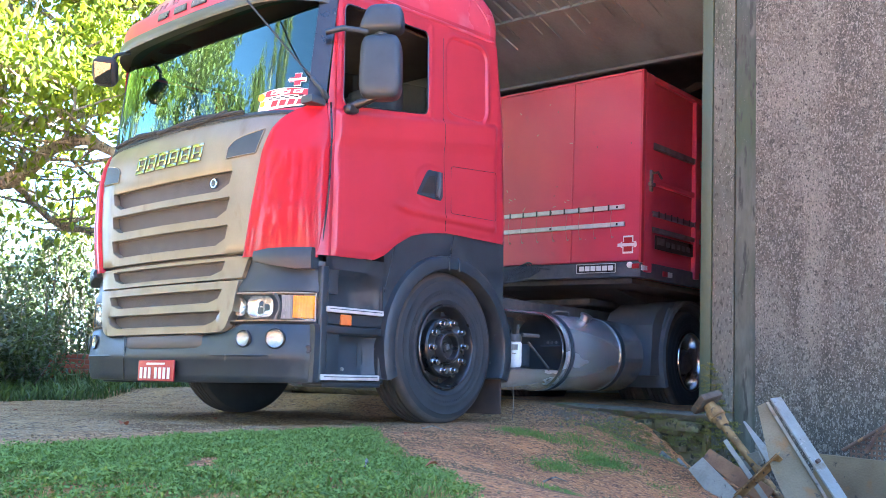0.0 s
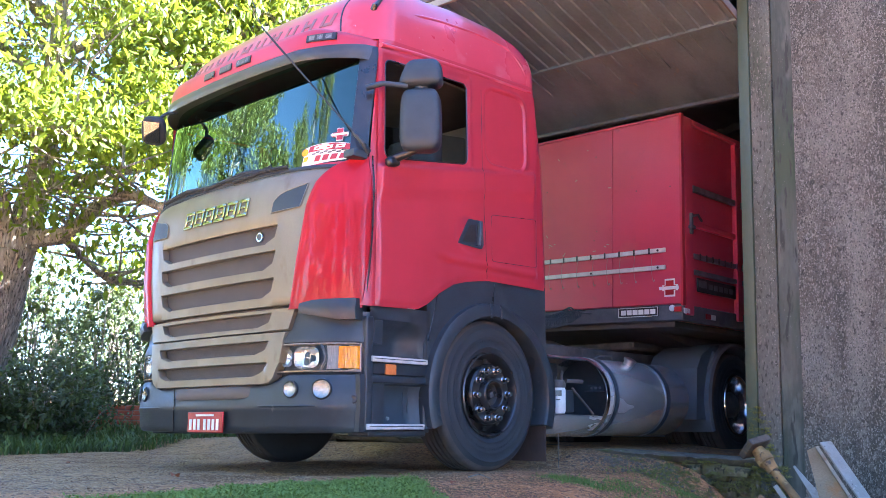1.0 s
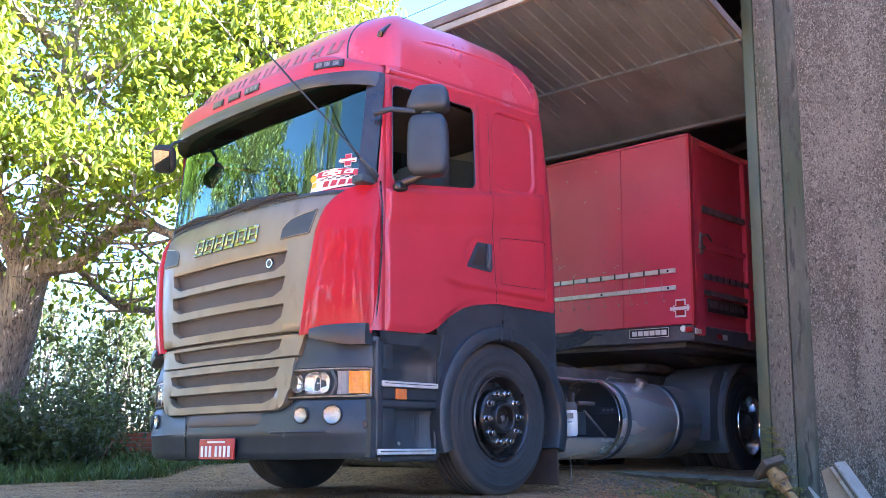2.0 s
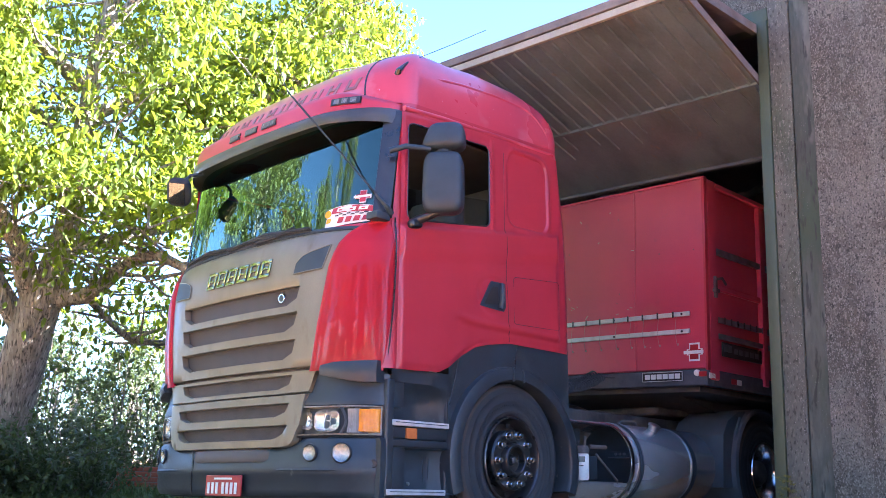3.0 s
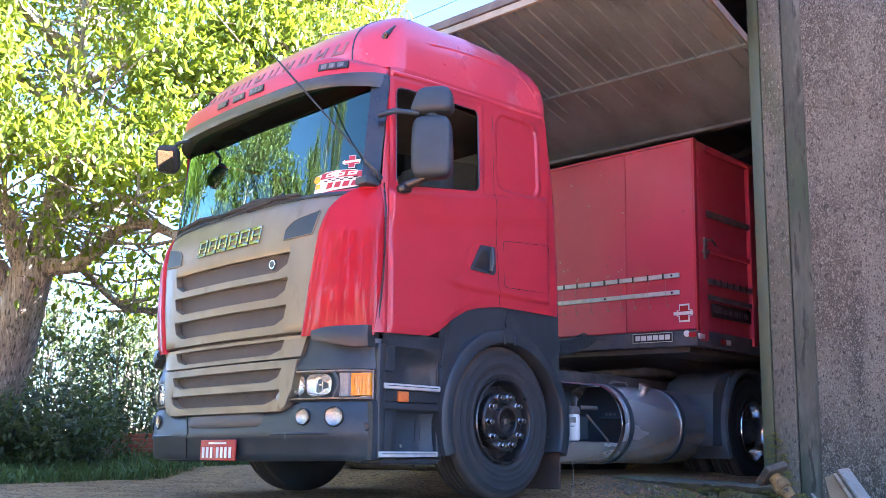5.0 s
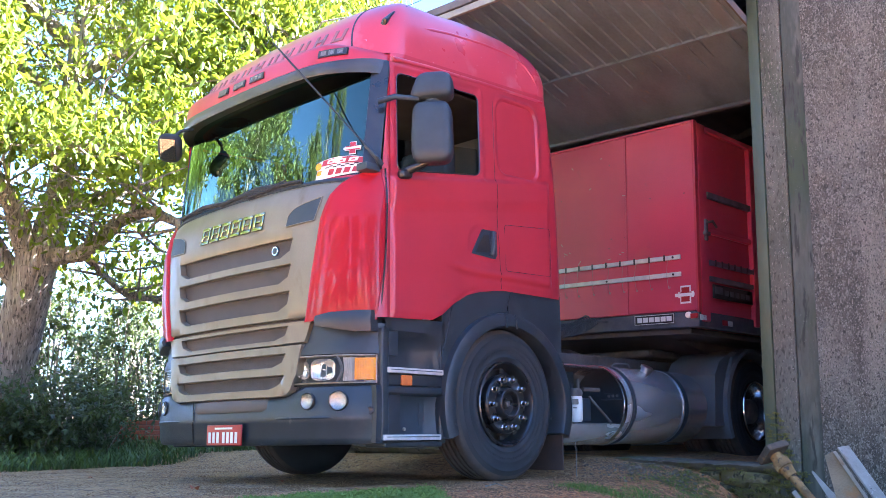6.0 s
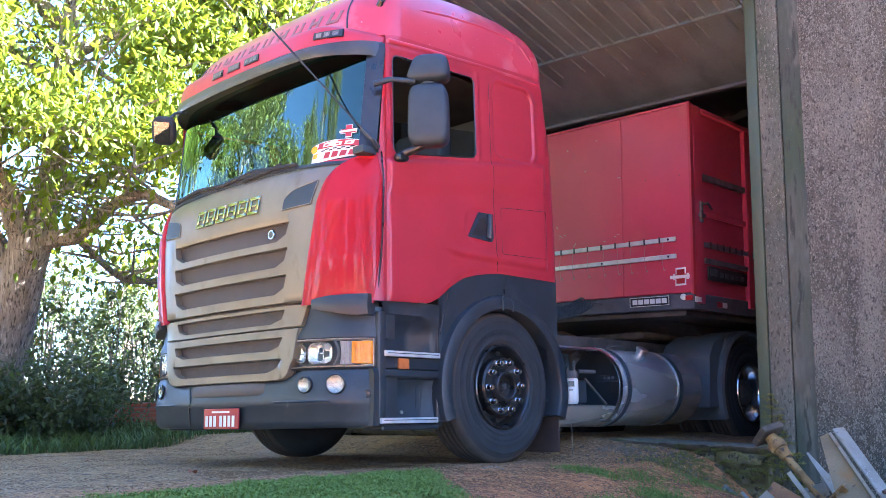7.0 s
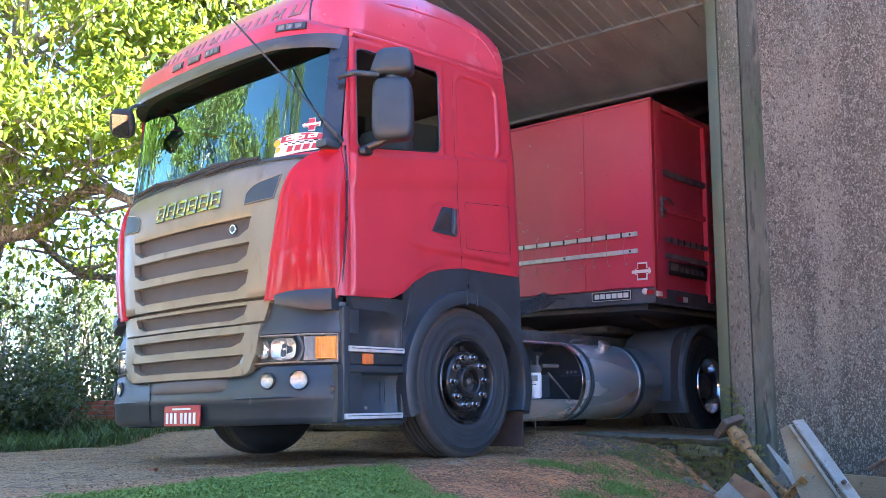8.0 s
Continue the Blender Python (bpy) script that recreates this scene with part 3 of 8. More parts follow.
def build_bifold_door():
    """A two-leaf door folded outward under the lintel: lower leaf with ribs, upper leaf, both meeting at a front edge."""
    door = empty("bifold_door", pose(0, 0, 0), "large rusty sheet metal folding door, opened outward overhead", "garage door")
    x0, x1 = -2.18, 2.215
    ya, za, yb, zb = 2.0, 3.865, 4.25, 3.30

    def leaf(bm, u0, u1, h0, h1, xa=x0, xb=x1):
        """A slab on the lower leaf between fractions u0, u1 of its depth and offsets h0, h1 above its underside."""
        d = Vector((0, yb - ya, zb - za))
        nrm = Vector((0, -(zb - za), yb - ya)).normalized()
        o = Vector((0, ya, za))
        pts = [o + d * u0 + nrm * h0, o + d * u1 + nrm * h0, o + d * u1 + nrm * h1, o + d * u0 + nrm * h1]
        loft(bm, [[(xa, p.y, p.z) for p in pts], [(xb, p.y, p.z) for p in pts]])

    bm = bmesh.new()
    leaf(bm, 0.0, 1.0, 0.012, 0.03)
    part("lower_sheet", bm, RUSTSHEET, door, "dark rusty sheet")
    k = 0
    x = x0 + 0.1
    while x < x1 - 0.05:
        bm = bmesh.new()
        leaf(bm, 0.012, 0.525, -0.012, 0.012, x, x + 0.020)
        part("rib", bm, RUSTSHEET, door)
        if k % 3 != 1:
            bm = bmesh.new()
            leaf(bm, 0.545, 0.66 + 0.06 * (k % 2), -0.006, 0.012, x, x + 0.02)
            part("rib", bm, RUSTSHEET, door)
        x += 0.128
        k += 1
    bm = bmesh.new()
    leaf(bm, 0.528, 0.542, -0.014, 0.012)
    part("cross_rail", bm, RUSTSHEET, door, "rusty angle iron cross rail")
    bm = bmesh.new()
    leaf(bm, 0.985, 1.0, -0.02, 0.012)
    part("back_rail", bm, ROOFSHEET, door)
    bm = bmesh.new()
    leaf(bm, 0.0, 1.0, -0.012, 0.055, x1 + 0.001, x1 + 0.016)
    part("side_frame", bm, BROWN, door, "weathered side frame")
    bm = bmesh.new()
    leaf(bm, 0.0, 1.0, -0.012, 0.055, x0 - 0.016, x0 - 0.001)
    part("side_frame", bm, BROWN, door)
    # front edges
    bm = bmesh.new()
    box(bm, x0, x1 + 0.016, ya - 0.035, ya - 0.002, za - 0.02, za + 0.042, 0.004)
    part("front_edge", bm, CREAM, door, "cream painted front edge")
    bm = bmesh.new()
    box(bm, x0, x1 + 0.02, ya - 0.05, ya - 0.004, za + 0.047, za + 0.12, 0.004)
    part("upper_edge", bm, BROWN, door, "weathered brown upper edge")
    bm = bmesh.new()
    zt, zu = za + 0.115, LINTEL - 0.02
    for xa, xb, h in ((x0, x1, 0.02), (x1 - 0.03, x1 + 0.02, 0.075), (x0 - 0.02, x0 + 0.03, 0.075)):
        loft(bm, [[(q, ya - 0.02, zt - h), (q, FACADE - 0.02, zu - h), (q, FACADE - 0.02, zu), (q, ya - 0.02, zt)] for q in (xa, xb)])
    part("upper_leaf", bm, BROWN, door, "weathered upper leaf")
    for s in (x0 + 0.3, x1 - 0.14):
        bm = T(([(s, ya + 0.5, zt - 0.02), (s, FACADE - 0.05, 3.72)], 0.014))
        part("strut", bm, RUSTSHEET, door)


build_footing()
build_bifold_door()


# ---------------------------------------------------------------- trailer
def tyre_mesh(width, radius, rim, n=60, grooves=4):
    """A tyre about x, from -width to 0 (outer side at 0)."""
    w = width
    prof = [(-0.02, rim), (-0.008, rim + 0.012), (-0.001, rim + 0.035), (-0.006, rim + 0.042), (-0.002, rim + 0.06), (0.004, rim + 0.10), (0.006, rim + 0.105), (0.003, rim + 0.112), (0.0, radius - 0.075), (0.003, radius - 0.066), (-0.004, radius - 0.055), (-0.010, radius - 0.035), (-0.022, radius - 0.016)]
    edge = -0.038
    step = (w - 0.076) / (grooves + 1)
    prof.append((edge, radius - 0.004))
    for g in range(grooves):
        c = edge - step * (g + 1)
        prof += [(c + 0.009, radius), (c + 0.006, radius - 0.018), (c - 0.006, radius - 0.018), (c - 0.009, radius)]
    prof += [(-w + 0.038, radius - 0.004), (-w + 0.022, radius - 0.016), (-w, radius - 0.1), (-w + 0.004, rim + 0.05), (-w + 0.03, rim)]
    bm = bmesh.new()
    spin(bm, prof, n)
    for f in bm.faces:
        c = f.calc_center_median()
        if math.hypot(c.y, c.z) > radius - 0.03:
            f.material_index = 1
    return bm


def build_trailer():
    yaw = -1.9
    tr = empty("semi_trailer", pose(1.255, 4.04, 0, 0, 0, yaw), "red steel box semi-trailer coupled behind the lorry, inside the shed", "trailer")
    z0, z1, L = 1.40, 3.18, 10.5

    # front panel in two sheets with a raised seam, and its frame
    for a, b in ((-0.745, -0.012), (-2.54, -0.755)):
        bm = bmesh.new()
        box(bm, a, b, 0.0, 0.03, z0, z1 - 0.02, 0.004)
        part("front_panel", bm, RED_DULL, tr)
    for u in (-0.75,):
        bm = bmesh.new()
        box(bm, u - 0.008, u + 0.008, -0.008, 0.02, z0, z1 - 0.02, 0.003)
        part("seam_strip", bm, RED_DULL, tr)
    bm = bmesh.new()
    box(bm, -0.012, 0.012, -0.006, 0.05, z0 - 0.02, z1 + 0.005, 0.008, 2)
    part("corner_edge", bm, RED, tr, "bright worn corner edge")
    bm = bmesh.new()
    box(bm, -2.55, -0.012, -0.008, 0.05, z1 - 0.022, z1 + 0.005, 0.006)
    part("top_rail", bm, RED_DULL, tr)
    # side: corner post, panels, posts and rails
    bm = bmesh.new()
    box(bm, -0.06, 0.012, 0.05, 0.20, z0 - 0.10, z1 - 0.01, 0.01)
    part("corner_post", bm, RED_DULL, tr)
    bm = bmesh.new()
    box(bm, -0.05, -0.03, 0.20, L, z0, z1 - 0.06, 0.003)
    part("side_panel", bm, RED_DULL, tr)
    for k in range(9):
        y = 1.03 + 1.1 * k
        bm = bmesh.new()
        box(bm, -0.03, 0.02, y, y + 0.09, z0 - 0.08, z1 - 0.07, 0.008)
        part("side_post", bm, RED_DULL, tr)
    for z, h, d in ((2.50, 0.028, 0.012), (1.86, 0.022, 0.012), (1.71, 0.022, 0.012)):
        bm = bmesh.new()
        box(bm, -0.03, d, 0.21, 9.4, z - h, z + h, 0.004)
        part("side_rail", bm, DULLRAIL, tr, "dull aluminium lashing rail")
    for k in range(16):
        y = 0.30 + 0.12 * k
        part("strap", B((0.013, 0.018, y, y + 0.02, 1.83, 1.89)), BLACKPAINT, tr, "dark lashing strap")
    bm = bmesh.new()
    box(bm, -0.03, 0.006, 0.21, 9.4, 2.13, 2.19, 0.01)
    part("hinge_rail", bm, RED_DULL, tr)
    bm = bmesh.new()
    box(bm, -0.03, 0.02, 0.0, 9.6, z1 - 0.075, z1 - 0.02, 0.01, m=pose(0, 0.2, 0))
    part("top_side_rail", bm, RED_DULL, tr)
    bm = bmesh.new()
    box(bm, -2.55, -2.5, 0.03, L, z0, z1 - 0.03)
    box(bm, -2.5, -0.06, L - 0.05, L, z0, z1 - 0.03)
    box(bm, -2.5, -0.06, 0.04, L - 0.05, z0 - 0.03, z0 + 0.02)
    part("far_panels", bm, RED_DULL, tr)
    # latch
    bm = bmesh.new()
    box(bm, 0.012, 0.035, 0.12, 0.165, 2.05, 2.25, 0.006)
    box(bm, 0.012, 0.045, 0.10, 0.19, 2.10, 2.135, 0.006)
    tube(bm, [(0.03, 0.14, 2.22), (0.05, 0.22, 2.24), (0.03, 0.32, 2.2)], 0.012)
    part("latch", bm, CHASSIS, tr, "rusty drop side latch")
    # two lashing rails on the front with strap ends and hooks
    for zc in (1.90, 1.74):
        bm = bmesh.new()
        box(bm, -2.3, -0.16, -0.022, -0.001, zc - 0.021, zc + 0.021, 0.004)
        part("lashing_rail", bm, WHITESTRIP, tr, "grey white lashing rail")
    for zc in (1.90, 1.74):
        for u in (-0.235, -0.98, -1.75):
            part("rail_bolt", T(([(u, -0.020, zc), (u, -0.027, zc)], 0.011), n=8), BLACKPAINT, tr)
    for k in range(12):
        u = -0.325 - 0.165 * k
        part("strap", B((u - 0.008, u + 0.008, -0.028, -0.023, 1.872, 1.928)), BLACKPAINT, tr, "black strap over the rail")
    for k in range(8):
        u = -0.30 - 0.17 * k + 0.02 * math.sin(k * 5)
        bm = T(([(u, -0.008, 1.90), (u - 0.004, -0.024, 1.76), (u, -0.02, 1.68), (u + 0.004, -0.012, 1.635)], 0.0016), ([(u + 0.004, -0.012, 1.635), (u + 0.010, -0.012, 1.615), (u + 0.020, -0.012, 1.618), (u + 0.022, -0.012, 1.632)], 0.0036), n=6)
        part("hook", bm, GALV, tr, "hanging rubber strap with a hook")
    # rivets
    r = random.Random(3)
    for k in range(9):
        u, z = r.uniform(-2.4, -0.1), r.uniform(2.0, 3.05)
        part("rivet", B((u - 0.006, u + 0.006, -0.005, -0.0005, z - 0.006, z + 0.006), bevel=0.002), CHASSIS, tr)
    for k in range(22):
        u, z = -1.62 + 0.16 * r.gauss(0, 1), 2.13 + 0.07 * r.gauss(0, 1)
        if k > 13:
            u, z = r.uniform(-2.0, -0.1), r.uniform(1.95, 3.0)
        m = pose(u, -0.0012, z, 0, r.uniform(-60, 60), 0)
        ln = r.uniform(0.006, 0.028)
        bm = bmesh.new()
        box(bm, -ln, ln, -0.0008, 0.0008, -0.0035, 0.0035, 0.0, m=m)
        part("paint_chip", bm, CREAM, tr, "pale chip in the paint")
    # underframe with maker's plate and lamps
    bm = bmesh.new()
    box(bm, -2.5, 0.0, 0.01, 0.12, 1.25, 1.395, 0.008)
    box(bm, -0.08, -0.005, 0.125, 9.6, 1.25, 1.395, 0.008)
    box(bm, -1.7, -1.55, 1.5, 9.6, 1.05, 1.39)
    box(bm, -0.98, -0.83, 1.5, 9.6, 1.05, 1.39)
    # Belly plate and sloped pan are added, closing the shaded underside into smooth darkness.
    box(bm, -2.4, -0.15, 0.125, 2.4, 1.20, 1.26, 0.02, 2)
    prism(bm, [(0.5, 1.19), (1.5, 1.02), (3.2, 1.02), (3.4, 1.19)], -2.0, -0.55, "yz")
    part("underframe", bm, UNDER, tr, "black steel underframe")
    bm = bmesh.new()
    box(bm, -0.68, -0.245, -0.004, 0.008, 1.29, 1.385, 0.003)
    plate = part("maker_plate", bm, BLACKPAINT, tr, "black maker's plate with pale letters")
    bm = bmesh.new()
    for a, b, c, d in ((-0.676, -0.249, 1.294, 1.299), (-0.676, -0.249, 1.376, 1.381), (-0.676, -0.671, 1.299, 1.376), (-0.254, -0.249, 1.299, 1.376)):
        box(bm, a, b, -0.008, -0.0045, c, d)
    part("plate_border", bm, WHITE, plate)
    bm = bmesh.new()
    for k in range(6):
        u = -0.645 + 0.0635 * k
        outline = [(u, 1.315), (u + 0.052, 1.315), (u + 0.052, 1.36), (u, 1.36)]
        prism(bm, outline, -0.008, -0.0045)
    part("plate_marks", bm, WHITE, plate, "six pale block marks")
    for u, mat in ((-0.105, WHITE), (-0.035, PLATERED)):
        bm = bmesh.new()
        if mat is WHITE:
            spin(bm, [(-0.012, 0.0), (-0.012, 0.02), (-0.006, 0.028), (0.009, 0.03)], 20, "y", (u, 0, 1.36))
        else:
            box(bm, u - 0.045, u + 0.03, -0.01, 0.009, 1.325, 1.37, 0.004)
        part("marker_lamp", bm, mat, tr, "small round white lamp" if mat is WHITE else "red and white marker")
    bm = bmesh.new()
    box(bm, 0.0, 0.012, 0.02, 0.12, 1.31, 1.36, 0.003)
    part("reflector", bm, WHITE, tr, "pale reflective strip")
    for k in range(4):
        y = 0.42 + 1.6 * k
        for a, mat in ((0, PLATERED), (0.09, WHITE)):
            bm = bmesh.new()
            box(bm, -0.003, 0.008, y + a, y + a + 0.088, 1.29, 1.34, 0.003)
            part("reflector", bm, mat, tr, "red and white reflective strip")
    bm = bmesh.new()
    box(bm, -0.002, 0.012, 0.26, 1.0, 1.53, 1.66, 0.004)
    sign = part("side_board", bm, BLACKPAINT, tr, "black board with worn pale marks")
    bm = bmesh.new()
    box(bm, 0.0135, 0.016, 0.28, 0.42, 1.575, 1.64)
    for k in range(5):
        box(bm, 0.0135, 0.016, 0.46 + 0.1 * k, 0.53 + 0.1 * k, 1.57, 1.62)
    part("board_marks", bm, DULLRAIL, sign)
    # sticker: a plain shape in the colours of a club badge
    bm = bmesh.new()
    plus = [(-0.075, -0.025), (-0.055, -0.025), (-0.055, -0.08), (0.055, -0.08), (0.055, -0.025), (0.085, -0.025), (0.085, 0.03), (0.055, 0.03), (0.055, 0.085), (-0.05, 0.085), (-0.05, 0.03), (-0.075, 0.03)]
    prism(bm, [(-0.125 + u, 1.545 + v) for u, v in plus], -0.004, -0.0005)
    st = part("sticker", bm, WHITE, tr, "white edged red cross shaped sticker")
    bm = bmesh.new()
    prism(bm, [(-0.125 + u * 0.78, 1.546 + v * 0.8) for u, v in plus], -0.007, -0.0045)
    part("sticker_face", bm, PLATERED, st)
    bm = bmesh.new()
    box(bm, -0.23, -0.03, -0.0095, -0.0075, 1.53, 1.56, 0.0)
    part("sticker_bar", bm, WHITE, st, "pale band across the badge")
    # landing legs and wheels inside the shed
    for u in (-0.45, -2.1):
        bm = B((u - 0.07, u + 0.07, 2.3, 2.44, 0.45, 1.25), (u - 0.14, u + 0.14, 2.25, 2.5, 0.42, 0.45), bevel=0.008)
        part("landing_leg", bm, CHASSIS, tr)
    tm = finish(tyre_mesh(0.28, 0.515, 0.29, 40), "tyre", [RUBBER, TREAD], 50)
    for y in (6.4, 7.7, 9.0):
        for u, turn in ((-0.02, 0), (-2.53, 180)):
            ob = new("wheel", tm)
            ob.parent = tr
            ob.matrix_local = pose(u, y, 0.52, 0, 0, turn)


build_trailer()


# ---------------------------------------------------------------- lorry
from mathutils.bvhtree import BVHTree

LEAN = 1.916
truck_m = pose(1.18, 1.46, 0, 0, -LEAN, 0) @ pose(-1.18, -1.46, 0)
truck = empty("tractor_lorry", truck_m, "red tractor lorry with champagne grille, leaving a shed", "lorry")

BOW, CX, CY, W0 = 0.06, 0.52, 0.25, 1.215


def plan(x, w=W0, cx=CX, cy=CY):
    """How far the front stands back at x, past its middle."""
    a = abs(x)
    y = BOW * a * a
    if a > w - cx:
        s = min(1.0, (a - (w - cx)) / cx)
        y += cy * (1 - math.sqrt(1 - s * s))
    return y


FRONT = [(0.2, -0.03), (0.6, -0.035), (0.95, -0.02), (1.3, -0.035), (1.65, -0.03), (1.8, 0.0), (1.92, 0.05), (2.3, 0.085), (2.68, 0.125), (2.8, 0.14), (3.0, 0.14)]
WIDE = [(0.96, 1.20), (1.3, 1.213), (2.0, 1.215), (2.65, 1.205), (2.85, 1.19)]
REAR = [(0.9, 2.15), (1.4, 2.15), (1.85, 2.13), (2.4, 2.08), (2.9, 2.04)]
RAKE = [(1.0, 0.0), (1.25, 0.01), (1.45, 0.03), (1.8, 0.09), (2.0, 0.145), (2.2, 0.13), (2.65, 0.06), (2.8, 0.065)]
SKIRT = [(-1, 1.022), (0.05, 1.02), (0.12, 1.0), (0.19, 1.015), (0.69, 1.03), (0.78, 1.07), (0.91, 1.16), (1.08, 1.25), (1.39, 1.30), (3, 1.30)]


def face_y(x, z):
    """The cab's front surface."""
    return lerp(z, FRONT) + plan(x, lerp(z, WIDE))


def half_ring(z):
    """One half of the cab's outline at a height, from the middle of the front to the middle of the back."""
    yf, w, yr = lerp(z, FRONT), lerp(z, WIDE), lerp(z, REAR)
    pts = [((w - CX) * s, None) for s in (0, 0.17, 0.33, 0.5, 0.67, 0.83, 1.0)]
    pts = [(x, yf + plan(x, w)) for x, _ in pts]
    for d in (12, 24, 36, 48, 58, 68, 79, 90):
        x = w - CX + CX * math.sin(radians(d))
        pts.append((x, yf + BOW * x * x + CY * (1 - math.cos(radians(d)))))
    y0 = pts[-1][1]
    for y in (0.37, 0.45, 0.6, 0.78, 0.91, 1.05, 1.17, 1.30, 1.42, 1.6, 1.78, 1.9):
        pts.append((w, max(y, y0 + 0.012) if y < 0.6 else y))
    for d in (0, 30, 60, 90):
        pts.append((w - 0.10 + 0.10 * math.cos(radians(d)), yr - 0.10 + 0.10 * math.sin(radians(d))))
    pts += [(w * 0.5, yr), (0.0, yr)]
    return pts


NCOL = len(half_ring(1.5))


def ring3(z, low=None, grow=0.0):
    """The whole outline at a height as points, with the belt line's rake; low: fraction up from the skirt to z."""
    half = half_ring(z)
    out = []
    for x, y in half:
        h = z + lerp(z, RAKE) * max(0.0, min(y, 2.0) - 0.33)
        if low is not None:
            s = lerp(y, SKIRT)
            h = s + (h - s) * low
        out.append((x, y, h))
    full = out + [(-x, y, h) for x, y, h in out[-2:0:-1]]
    if grow:
        c = Vector((0, 1.05, 0))
        full = [(x * (1 + grow / 1.2), c.y + (y - c.y) * (1 + grow / 1.05), h) for x, y, h in full]
    return full


def build_corner_panel(sgn):
    """The bulged wind deflector panel between grille and door, its upper edge rolled round to the windscreen pillar."""
    inner = [(1.0, 0.775), (1.03, 0.785), (1.21, 0.818), (1.38, 0.848), (1.55, 0.874), (1.66, 0.892), (1.74, 0.908), (1.80, 0.928), (1.85, 0.955), (1.89, 0.99), (1.92, 1.035), (1.942, 1.09), (1.956, 1.14), (1.964, 1.185)]
    bm = bmesh.new()
    rows, ns = [], 40
    zs = [1.0 + 0.9 * k / 44 for k in range(45)] + [1.9 + 0.064 * k / 14 for k in range(1, 15)]
    for z in zs:
        yf, w = lerp(z, FRONT), lerp(z, WIDE)
        d0 = math.asin(min(0.999, max(0.0, (lerp(z, inner) - w + CX) / CX)))
        seam = lerp(z, [(1.03, 0.258), (1.45, 0.288), (1.93, 0.302)]) - 0.004
        d1 = max(d0 + 0.002, math.acos(min(1.0, max(-0.2, 1 - (seam - yf - BOW * w * w) / CY))))
        span = (d1 - d0) * 0.42
        row = []
        for k in range(ns + 1):
            q = k / ns
            q = 0.5 - 0.5 * math.cos(math.pi * q)
            d = d0 + (d1 - d0) * q
            x, y = w - CX + CX * math.sin(d), yf + BOW * (w - CX + CX * math.sin(d)) ** 2 + CY * (1 - math.cos(d))
            n = Vector((math.sin(d) / CX, -math.cos(d) / CY)).normalized()
            near = min(q * span, (1.97 - z) * 0.9 + 0.001)
            left = math.sqrt(max(0.0, 1 - (1 - min(1.0, near / 0.040)) ** 2))
            right = math.sqrt(max(0.0, 1 - (1 - min(1.0, (1 - q) * span / 0.012)) ** 2))
            full = 0.034 - 0.024 * q + 0.012 * math.sin(math.pi * q) * math.sin(math.pi * min(1.0, (z - 1.0) / 0.96))
            h = -0.004 + (full + 0.004) * left * (0.35 + 0.65 * right)
            row.append(bm.verts.new((sgn * (x + n.x * h), y + n.y * h, z)))
        rows.append(row)
    for r0, r1 in zip(rows, rows[1:]):
        for k in range(ns):
            bm.faces.new((r0[k], r0[k + 1], r1[k + 1], r1[k]))
    part("corner_panel", bm, RED_GLOSS, truck, "bulged polished red corner panel", 70)


